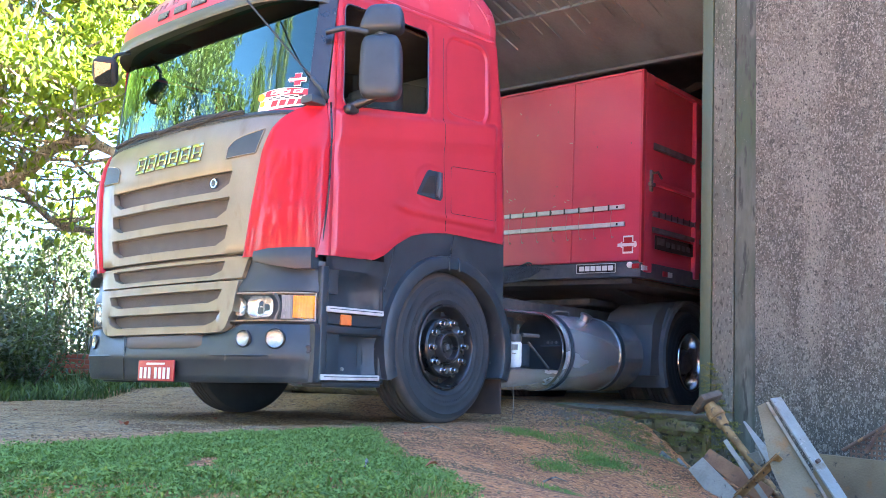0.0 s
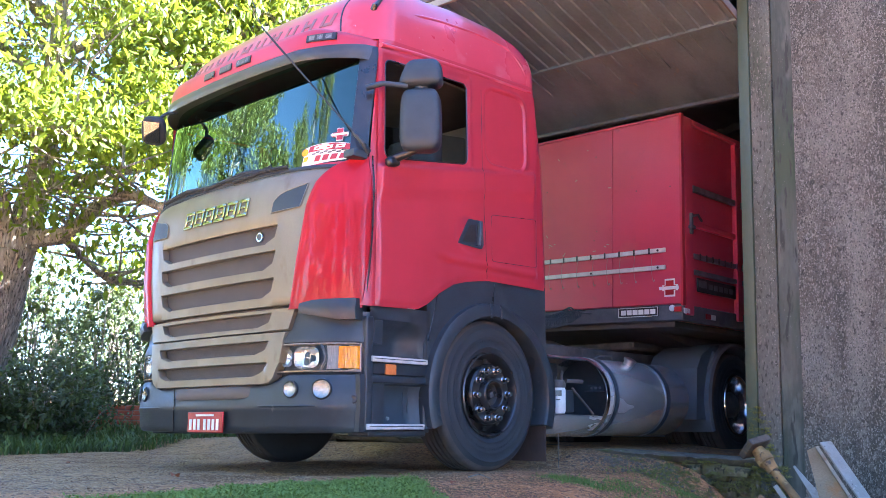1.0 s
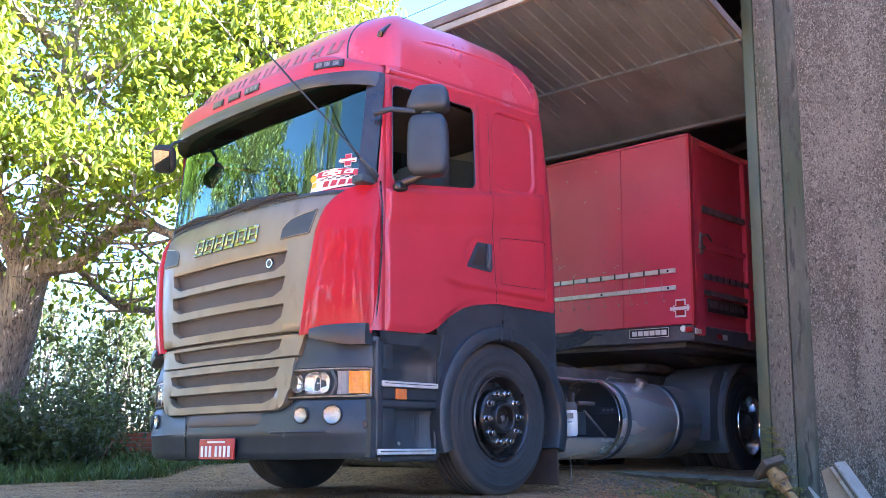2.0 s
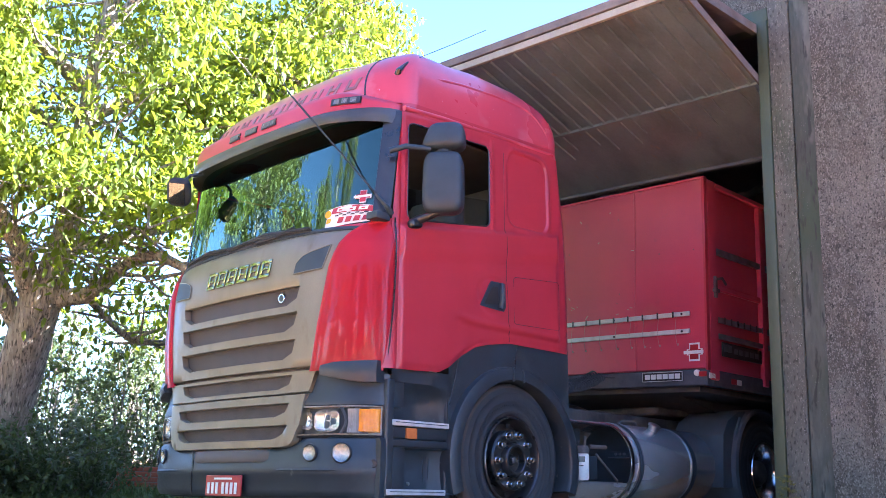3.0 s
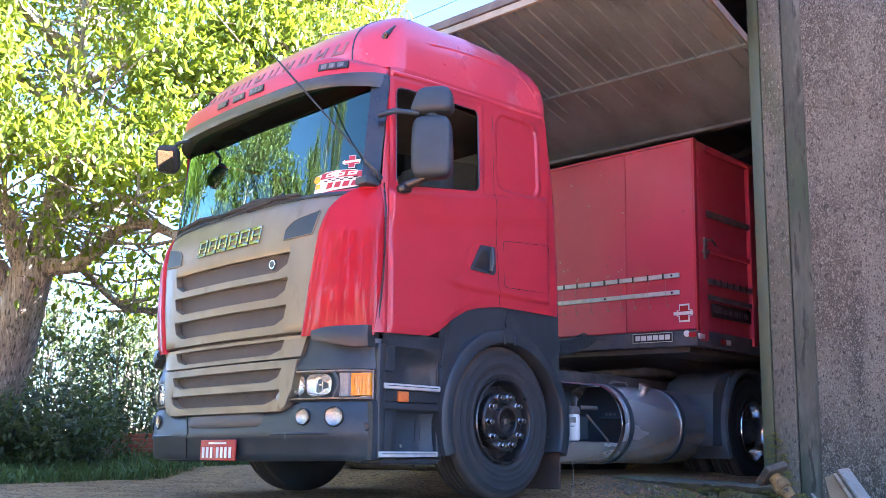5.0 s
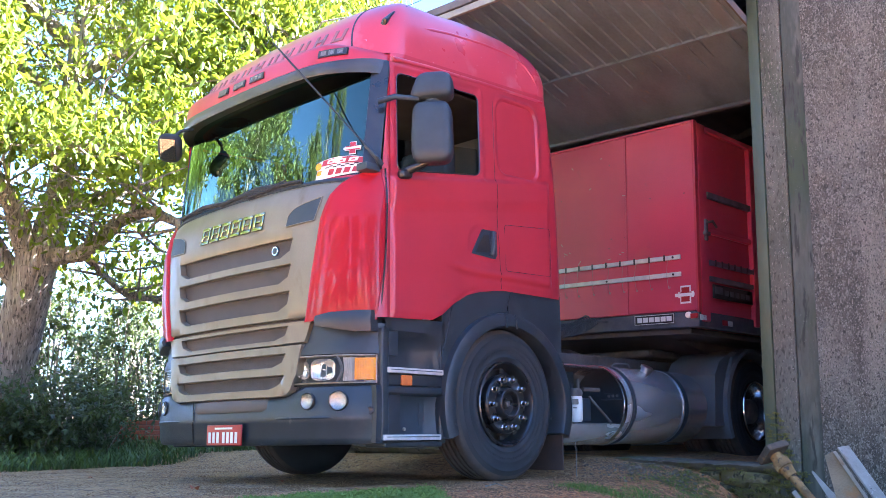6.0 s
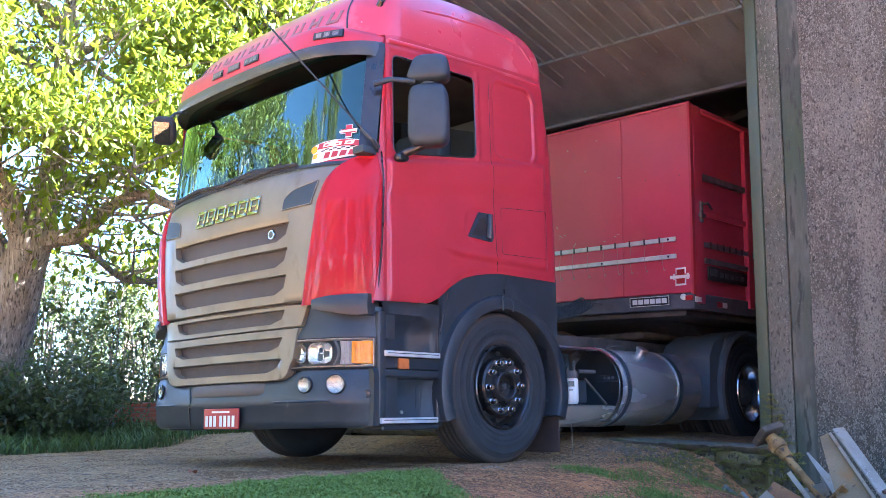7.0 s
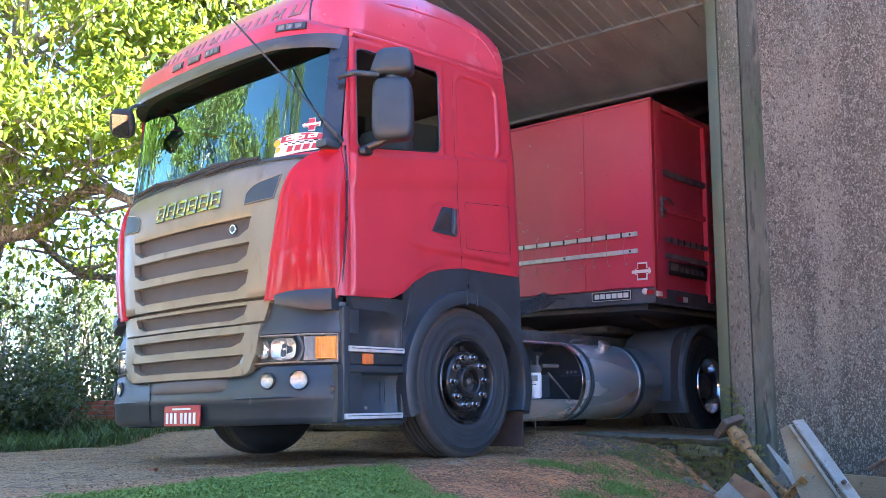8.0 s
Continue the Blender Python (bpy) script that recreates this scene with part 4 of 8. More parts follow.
def build_cab_body():
    levels = [(1.45, 0.0), (1.45, 0.04), (1.45, 0.35), (1.45, 0.7), (1.45, None), (1.6, None), (1.74, None), (1.86, None), (1.935, None), (1.965, None), (2.0, None), (2.2, None), (2.4, None), (2.6, None), (2.65, None), (2.70, None), (2.78, None)]
    N = 2 * (NCOL - 1)

    def hole(i, j):
        c = j if j < NCOL - 1 else N - 1 - j
        za = levels[i][0]
        if za < 1.85 and c < (7 if i < 2 else 6):
            return True
        if za < 1.93 and c < 14:
            return not corner
        if corner:
            return True
        if levels[i][1] is not None:
            return False
        if 1.93 <= za < 2.64 and 13 <= c < 22:
            return True
        return 1.93 <= za < 2.79 and c < 12

    corner = False
    bm = bmesh.new()
    loft(bm, [ring3(z, lo) for z, lo in levels], True, False, hole)
    loose = [v for v in bm.verts if not v.link_faces]
    bmesh.ops.delete(bm, geom=loose, context="VERTS")
    body = part("cab_shell", bm, RED, truck, "red cab shell with dulled paint", 35)
    corner = True
    for sgn in (1, -1):
        bm = bmesh.new()
        loft(bm, [ring3(z, lo) for z, lo in levels], True, False, hole)
        bmesh.ops.delete(bm, geom=[v for v in bm.verts if not v.link_faces or v.co.x * sgn < 0.1], context="VERTS")
        part("corner_shell", bm, RED, truck, "red cab corner behind the corner panel", 60)
        build_corner_panel(sgn)
    corner = False
    bm = bmesh.new()
    loft(bm, [ring3(z, lo, -0.03) for z, lo in levels], True, False, hole)
    bmesh.ops.delete(bm, geom=[v for v in bm.verts if not v.link_faces], context="VERTS")
    part("cab_lining", bm, CABIN, truck, "dark cab lining", 35)
    # roof dome
    base = ring3(2.78)
    rings = []
    for k in range(0, 25):
        f = radians(90 * (k / 24) ** 0.8)
        c, s = max(math.cos(f), 0.02), math.sin(f)
        ring = []
        for x, y, z in base:
            front = max(0.0, min(1.0, (0.62 - y) / 0.5))
            zb = z + 0.0
            py = 0.30 + 0.52 * front if y < 1.1 else 0.38
            px = 0.25 + 0.09 * front
            yy = 1.1 + (y - 1.1) * c ** py + (0.035 * math.sin(2 * f) if y > 1.8 else 0)
            zz = zb + (3.37 + 0.035 * ease(y, 0.9, 1.3) * (1 - ease(y, 1.75, 2.0)) - zb) * s
            ring.append((x * c ** px, yy, zz))
        rings.append(ring)
    bm = bmesh.new()
    loft(bm, rings, True, True)
    upper = [v for v in bm.verts if v.co.z > 2.84 and v.co.y < 1.3]
    for _ in range(7):
        bmesh.ops.smooth_vert(bm, verts=upper, factor=0.5, use_axis_x=True, use_axis_y=True, use_axis_z=False)
    global roof_tree
    roof_tree = BVHTree.FromBMesh(bm)
    part("roof", bm, RED_ROOF, truck, "red high roof with worn clear coat", 50)
    # crease along both roof sides, and a dark joint where the front slope begins
    for sgn in (1, -1):
        pts = []
        for y in np.linspace(0.70, 1.94, 18):
            z = lerp(y, [(0.67, 3.054), (0.965, 3.11), (1.34, 3.146), (1.62, 3.15), (1.76, 3.13), (1.89, 3.0), (1.945, 2.89)])
            hit = roof_tree.ray_cast(Vector((sgn * 3, y, z)), Vector((-sgn, 0, 0)))[0]
            if hit:
                pts.append((hit.x - sgn * 0.009, y, z))
        part("roof_crease", T((pts, [0.009] + [0.016] * (len(pts) - 2) + [0.009]), n=10), RED_ROOF, truck)
        pts = []
        for k in range(10):
            z = 2.86 + 0.042 * k
            x = sgn * (0.93 - 0.010 * k)
            hit = roof_tree.ray_cast(Vector((x, -2, z)), Vector((0, 1, 0)))[0]
            if hit:
                pts.append((x, hit.y - 0.001, z))
        for y in np.linspace(pts[-1][1] + 0.08, 1.75, 9):
            hit = roof_tree.ray_cast(Vector((sgn * 0.86, y, 5)), Vector((0, 0, -1)))[0]
            if hit:
                pts.append((sgn * 0.86, y, hit.z + 0.001))
        part("roof_joint", T((pts, 0.006), n=6), PLASTIC_MAT, truck)
    return body


build_cab_body()


def on_side(y, z, out=0.002, sgn=1):
    """A point on the cab's side, at either hand."""
    w = lerp(z, WIDE)
    x = w
    if y < 0.36:
        lo, hi = 0.6, w
        yf = lerp(z, FRONT)
        for _ in range(24):
            mid = (lo + hi) / 2
            if yf + plan(mid, w) < y:
                lo = mid
            else:
                hi = mid
        x = lo
    return Vector((sgn * (x + out), y, z))


def side_line(name, pts, r, mat, sgn, out=-0.002, n=6, dense=True, label=""):
    if dense:
        q = []
        for a, b in zip(pts, pts[1:]):
            q += [(a[0] + (b[0] - a[0]) * t, a[1] + (b[1] - a[1]) * t) for t in (0, 0.25, 0.5, 0.75)]
        pts = q + [pts[-1]]
    return part(name, T(([on_side(y, z, out, sgn) for y, z in pts], r), n=n), mat, truck, label)


def rounded(y0, y1, z0, z1, r, rake0=0.0, rake1=0.0, n=5):
    """A rounded outline on the side; rake0, rake1: rise of the lower and the upper edge from y0 to y1."""
    pts = []
    for cy, cz, a0 in ((y1 - r, z0 + r, -90), (y1 - r, z1 - r, 0), (y0 + r, z1 - r, 90), (y0 + r, z0 + r, 180)):
        for k in range(n + 1):
            a = radians(a0 + 90 * k / n)
            y, z = cy + r * math.cos(a), cz + r * math.sin(a)
            t = (y - y0) / (y1 - y0)
            f = (z - z0) / (z1 - z0)
            pts.append((y, z + t * (rake0 * (1 - f) + rake1 * f)))
    return pts + [pts[0]]


def side_x(y, z):
    """Half width of the cab at a point of its side."""
    if z < 1.46:
        return lerp(1.45, WIDE)
    q = z
    for _ in range(4):
        q = z - lerp(q, RAKE) * (y - 0.33)
    return lerp(q, WIDE)


def pressing(y, z):
    """Relief of the cab's side: belt shoulder, door swell, sleeper panel, handle scoop and lower ledge."""
    belt = 1.925 + 0.165 * (y - 0.33)
    d = belt - z
    h = 0.022 * ease(d, -0.012, 0.035) - 0.012 * ease(d, 0.15, 0.25) + 0.007 * ease(d, 0.30, 0.50)
    # sleeper panel: recessed inside a soft rim
    cy, cz = 1.61, 2.445 + 0.04 * (y - 1.6)
    u, v = abs(y - cy) - 0.24 + 0.11, abs(z - cz) - 0.29 + 0.11
    sd = math.hypot(max(u, 0), max(v, 0)) + min(max(u, v), 0) - 0.11
    fade = ease(y, 1.34, 1.46)
    h += fade * (0.010 * math.exp(-((sd - 0.012) / 0.022) ** 2) - 0.012 * ease(-sd, -0.005, 0.03))
    # scoop round the handle
    r = math.hypot((y - 1.215) / 0.19, (z - 1.60) / 0.155)
    h -= 0.007 * (1 - ease(r, 0.75, 1.0)) * (1 - ease(y, 1.30, 1.345))
    # lower ledge
    low = 1.386 + 0.022 * ease(y, 1.05, 0.82)
    f = ease(y, 0.78, 0.98)
    h += f * (0.007 * math.exp(-((z - low - 0.02) / 0.02) ** 2) - 0.013 * ease(low - z, -0.006, 0.022))
    # raised frame round the side window, and the skirt rolled in
    wy, wz = abs(y - 0.785) - 0.40, abs(z - 2.302 - 0.10 * (y - 0.385)) - 0.345
    e = max(wy, wz)
    h += 0.006 * math.exp(-((e - 0.03) / 0.02) ** 2) * (1 if z > 2.05 else 0.0)
    h -= 0.009 * ease(lerp(y, SKIRT) + 0.05 - z, 0.0, 0.05)
    rim = min(1.0, max(0.0, (y - 0.325) / 0.03)) * min(1.0, max(0.0, (1.985 - y) / 0.05))
    return 0.0035 + h * rim


def build_side_skin(sgn, ny, nz):
    """The pressed outer skin of a cab side with its window cut out."""
    out = rounded(0.385, 1.185, 1.97, 2.635, 0.05, 0.125, 0.05, 10)[:-1]

    def inside(y, z):
        odd = False
        for (a, b), (c, d) in zip(out, out[1:] + out[:1]):
            if (b > z) != (d > z) and y < (c - a) * (z - b) / (d - b) + a:
                odd = not odd
        return odd

    def nearest(y, z):
        best = None
        for (a, b), (c, d) in zip(out, out[1:] + out[:1]):
            l2 = (c - a) ** 2 + (d - b) ** 2
            t = min(1.0, max(0.0, ((y - a) * (c - a) + (z - b) * (d - b)) / l2)) if l2 else 0.0
            p = (a + (c - a) * t, b + (d - b) * t)
            q = (p[0] - y) ** 2 + (p[1] - z) ** 2
            if best is None or q < best[0]:
                best = (q, p)
        return best[1]

    bm = bmesh.new()
    grid = []
    for i in range(ny + 1):
        y = 0.325 + 1.66 * i / ny
        lo = lerp(y, SKIRT) + 0.002
        hi = 2.70 + 0.062 * (y - 0.33)
        grid.append([(y, lo + (hi - lo) * j / nz) for j in range(nz + 1)])
    keep = [[not inside((grid[i][j][0] + grid[i + 1][j + 1][0]) / 2, (grid[i][j][1] + grid[i + 1][j + 1][1]) / 2) for j in range(nz)] for i in range(ny)]
    verts = {}

    def at(i, j):
        if (i, j) not in verts:
            y, z = grid[i][j]
            near = [keep[a][b] for a in (i - 1, i) for b in (j - 1, j) if 0 <= a < ny and 0 <= b < nz]
            if any(near) and not all(near):
                y, z = nearest(y, z)
            verts[i, j] = bm.verts.new((sgn * (side_x(y, z) + pressing(y, z)), y, z))
        return verts[i, j]

    for i in range(ny):
        for j in range(nz):
            if keep[i][j]:
                bm.faces.new((at(i, j), at(i + 1, j), at(i + 1, j + 1), at(i, j + 1)))
    part("side_skin", bm, RED, truck, "pressed red door and sleeper side", 60)


def build_cab_sides():
    for sgn in (1, -1):
        build_side_skin(sgn, *((130, 150) if sgn > 0 else (50, 60)))
        # side window with rubber frame, doors' seams, pressings
        out = rounded(0.385, 1.185, 1.97, 2.635, 0.05, 0.125, 0.05)
        bm = bmesh.new()
        bm.faces.new([bm.verts.new(on_side(y, z, -0.012, sgn)) for y, z in out[:-1]])
        if sgn == -1:
            part("side_window", bm, FARPANE, truck, "dark tinted side window")
        else:
            bm.free()
            bm = bmesh.new()
            bm.faces.new([bm.verts.new(on_side(y, z, -0.012, sgn)) for y, z in rounded(0.385, 1.185, 1.97, 2.18, 0.02, 0.125, 0.11)[:-1]])
            part("side_window", bm, PANE, truck, "lowered dark side window")
        part("window_rubber", T(([(sgn * (side_x(y, z) + pressing(y, z) - 0.003), y, z) for y, z in out], 0.006), n=8), BLACKPAINT, truck, "black window rubber")
        side_line("door_seam", [(0.308, 1.97), (0.307, 1.90), (0.293, 1.45), (0.262, 1.03)], 0.0055, BLACKPAINT, sgn, 0.0035)
        part("door_seam", T(([(sgn * (side_x(y, z) + pressing(y, z) - 0.001), y, z) for y, z in ((lerp(t, [(1.31, 1.40), (1.42, 1.37), (1.72, 1.355), (2.12, 1.345), (2.69, 1.345)]), t) for t in np.linspace(1.31, 2.69, 60))], 0.0028), n=6), BLACKPAINT, truck)
        side_line("door_frame_edge", [(0.36, 2.728), (0.69, 2.762), (1.33, 2.808), (1.96, 2.84)], 0.018, RED_ROOF, sgn, -0.006, 10)
        part("locker_seam", T(([(sgn * (side_x(y, z) + pressing(y, z)), y, z) for y, z in rounded(1.43, 1.965, 1.44, 1.775, 0.025, 0.02, 0.05)], 0.0022), n=6), BLACKPAINT, truck)
        # handle in its shell
        bm = bmesh.new()
        shell = [(1.06, 1.51), (1.16, 1.69), (1.20, 1.715), (1.345, 1.72), (1.35, 1.53), (1.33, 1.50)]
        for d in (0.004, 0.020):
            pts = [on_side(y + (0.01 if d else 0) * (1 if y < 1.2 else -1), z + (0.01 if d else 0) * (1 if z < 1.6 else -1), d, sgn) for y, z in shell]
            bm.faces.new([bm.verts.new(p) for p in pts])
        bm.verts.ensure_lookup_table()
        for k in range(6):
            a, b = k, (k + 1) % 6
            bm.faces.new((bm.verts[a], bm.verts[b], bm.verts[6 + b], bm.verts[6 + a]))
        handle = part("door_handle", bm, PLASTIC_MAT, truck, "black plastic door handle")
        bm = bmesh.new()
        bm.faces.new([bm.verts.new(on_side(y, z, 0.022, sgn)) for y, z in ((1.11, 1.535), (1.19, 1.66), (1.25, 1.675), (1.26, 1.55))])
        part("handle_recess", bm, BLACKPAINT, handle)
        bm = T(([on_side(1.275, 1.53, 0.026, sgn), on_side(1.28, 1.60, 0.036, sgn), on_side(1.29, 1.70, 0.026, sgn)], [0.018, 0.022, 0.018]), n=8)
        part("grip", bm, PLASTIC, handle)


build_cab_sides()


def slot(zt, zb, tip, flat):
    """Upper and lower curve of a slot that closes at tip and is full within flat."""
    def low(x):
        a = abs(x)
        if a >= tip:
            return zt
        if a <= flat:
            return zb
        f = (a - flat) / (tip - flat)
        return zb + (zt - zb) * (f * 0.45 if f < 0.8 else 0.36 + (f - 0.8) / 0.2 * 0.64)
    return low


def build_front():
    grille = new("grille")
    grille.parent = truck
    tagged(grille, "champagne painted grille with dark slots")
    def edge_top(x):
        return 1.92 - 0.03 * (x / 1.0) ** 2
    # upper panel: strips between the slots
    tips = [(1.552, 1.432, 0.675, 0.56), (1.382, 1.265, 0.665, 0.55), (1.208, 1.090, 0.655, 0.54)]
    lows = [slot(*t) for t in tips]
    xs = lambda w: sorted({round(float(v), 4) for v in np.concatenate([np.linspace(-w, w, 45), [s * q for t in tips for q in (t[2], t[3], t[3] + 0.8 * (t[2] - t[3])) for s in (1, -1) if q < w]])})
    outer = [(1.92, 1.03), (1.552, 0.885), (1.382, 0.858), (1.208, 0.825), (1.03, 0.79)]
    w1 = lambda z: lerp(z, outer[::-1])

    tops = [edge_top] + lows
    bots = [lambda x, t=t: t[0] for t in tips] + [lambda x: 1.03]
    # the outer edge slants, so the strips are cut to it column by column
    for k in range(4):
        za = (tips[k - 1][0] if k else 1.92)
        zb = bots[k](0)
        bm = bmesh.new()
        rings = []
        base = xs(0.999)
        for s in base:
            zt, zl = tops[k](s), zb
            wt, wb = w1(za), w1(zb)
            # squeeze the columns past the slot tip to the slanting edge
            def fit_x(s, w):
                a = abs(s)
                if a <= 0.70:
                    return s
                return math.copysign(0.70 + (a - 0.70) / 0.299 * (w - 0.70), s)
            xt, xb = fit_x(s, wt), fit_x(s, wb)
            if zt - zl < 0.003:
                zt = zl + 0.003
            e = min(0.009, (zt - zl) * 0.3)
            et = 0.0002 if k and abs(s) >= tips[k - 1][2] - 0.001 else e
            eb = 0.0002 if k < 3 and abs(s) >= tips[k][2] - 0.001 else e
            yt, yb = face_y(xt, zt), face_y(xb, zl)
            ring = [(xt, yt + 0.05, zt), (xt, yt - 0.014 + et, zt)]
            for q in (0.05, 0.35, 0.65, 0.95):
                x = xt + (xb - xt) * q
                z = zt + (zl - zt) * q
                ring.append((x, face_y(x, z) - 0.014, z))
            ring += [(xb, yb - 0.014 + eb, zl), (xb, yb + 0.05, zl)]
            rings.append(ring)
        loft(bm, rings, True, True)
        part("grille_bar" if k else "grille_panel", bm, GOLD, grille, "", 50)
    # side intakes, dark insets in the panel
    for sgn in (1, -1):
        bm = bmesh.new()
        rings = []
        for s in np.linspace(0, 1, 19):
            xl, xh = 0.612 + 0.245 * s, 0.618 + 0.272 * s
            zl = lerp(s, [(0, 1.630), (1, 1.640)])
            zh = lerp(s, [(0, 1.70), (0.08, 1.728), (0.2, 1.748), (0.4, 1.764), (1, 1.795)])
            rings.append([(sgn * (xl + (xh - xl) * q), face_y(xl + (xh - xl) * q, zl + (zh - zl) * q) - 0.019, zl + (zh - zl) * q) for q in np.linspace(0, 1, 6)])
        loft(bm, rings, False, False)
        part("side_intake", bm, PLASTIC_MAT, grille, "dark mesh intake")
        edge = [r[0] for r in rings] + [r[-1] for r in rings[::-1]]
        part("intake_lip", T((edge + [edge[0]], 0.004), n=6), GOLD, grille)
    # backing behind the slots
    bm = bmesh.new()
    loft(bm, [[(x, face_y(x, z) + 0.032, z) for z in (0.57, 0.8, 1.0, 1.2, 1.4, 1.6)] for x in np.linspace(-0.70, 0.70, 25)], False, False)
    part("mesh_backing", bm, MESHY, grille, "dark mesh behind the slots")
    # lower panels
    def strip(zt, zb, wt, wb, top=None, bot=None, name="grille_bar", lift=0.018, round_low=0.0, join=9.0):
        bm = bmesh.new()
        rings = []
        cols = sorted({round(float(v), 4) for v in np.concatenate([np.linspace(-1, 1, 47), [s * q for q in (0.64, 0.63, 0.60, 0.52, 0.50) for s in (1, -1)]])})
        for s in cols:
            def fx(w):
                a = abs(s)
                return s if a <= 0.66 else math.copysign(0.66 + (a - 0.66) / 0.34 * (w - 0.66), s)
            a = top(s) if top else zt
            b = bot(s) if bot else zb
            if round_low and abs(fx(wb)) > wb - round_low:
                q = (abs(fx(wb)) - (wb - round_low)) / round_low
                b += round_low * 0.8 * (1 - math.sqrt(max(0, 1 - q * q)))
            a = max(a, b + 0.003)
            e = min(0.009, (a - b) * 0.3)
            xt, xb = fx(wt), fx(wb)
            et = 0.0002 if top and abs(s) >= 0.625 else e
            eb = 0.0002 if abs(s) >= join else e
            ring = [(xt, face_y(xt, a) + 0.05, a), (xt, face_y(xt, a) - lift + et, a)]
            for q in (0.06, 0.5, 0.94):
                x, z = xt + (xb - xt) * q, a + (b - a) * q
                ring.append((x, face_y(x, z) - lift, z))
            ring += [(xb, face_y(xb, b) - lift + eb, b), (xb, face_y(xb, b) + 0.05, b)]
            rings.append(ring)
        loft(bm, rings, True, True)
        part(name, bm, GOLD, grille, "", 50)

    s4, s5, s6 = slot(0.990, 0.905, 0.63, 0.50), slot(0.814, 0.735, 0.625, 0.50), slot(0.680, 0.598, 0.62, 0.49)
    strip(1.012, 0.990, 0.84, 0.82, lift=0.008, join=0.625)
    strip(0.990, 0.875, 0.82, 0.78, top=s4, lift=0.008)
    strip(0.866, 0.814, 0.77, 0.755, join=0.62)
    strip(0.814, 0.680, 0.755, 0.735, top=s5, join=0.615)
    strip(0.680, 0.548, 0.735, 0.70, top=s6, round_low=0.09)
    # badge and the maker's name as plain raised blocks
    bm = bmesh.new()
    spin(bm, [(-0.006, 0.0), (-0.006, 0.030), (0.0, 0.034), (0.008, 0.034)], 28, "y", (0.463, face_y(0.463, 1.497) + 0.024, 1.497))
    badge = part("badge", bm, CHROME, grille, "small round chrome badge")
    bm = bmesh.new()
    spin(bm, [(-0.008, 0.0), (-0.008, 0.022), (-0.005, 0.022)], 24, "y", (0.463, face_y(0.463, 1.497) + 0.024, 1.497))
    part("badge_face", bm, BLACKPAINT, badge)
    for k in range(6):
        x = -0.372 + 0.127 * k
        wdt = 0.105
        z0 = 1.648
        bm = bmesh.new()
        for a, b, c, d in ((0, wdt, 0, 0.024), (0, wdt, 0.101, 0.125), (0, 0.024, 0.025, 0.10), (wdt - 0.024, wdt, 0.025, 0.10), (0.03, wdt - 0.03, 0.055, 0.072)):
            box(bm, x + a, x + b, -0.012, 0.0, z0 + c, z0 + d, 0.003)
        for v in bm.verts:
            v.co.y += face_y(v.co.x, v.co.z) - 0.014
        part("name_block", bm, NAMEMETAL, grille, "raised chrome block mark tinted like reflected leaves")
    # black gap behind grille and body bottom
    bm = bmesh.new()
    loft(bm, [[(x, face_y(x, z) + 0.045, z) for z in (0.55, 0.8, 1.05, 1.3)] for x in np.linspace(-1.12, 1.12, 31)], False, False)
    part("front_bulkhead", bm, PLASTIC_MAT, truck, "black front bulkhead")
    # cowl under the windscreen
    bm = bmesh.new()
    rings = []
    for x in np.linspace(-1.10, 1.10, 33):
        z = 1.925 - 0.03 * x * x
        y = face_y(x, z)
        rings.append([(x, y - 0.002, z - 0.02), (x, y - 0.018, z + 0.002), (x, y - 0.005, z + 0.022), (x, y + 0.05, z + 0.035), (x, y + 0.06, z - 0.02)])
    loft(bm, rings)
    part("cowl", bm, PLASTIC_MAT, truck, "black cowl strip")


build_front()


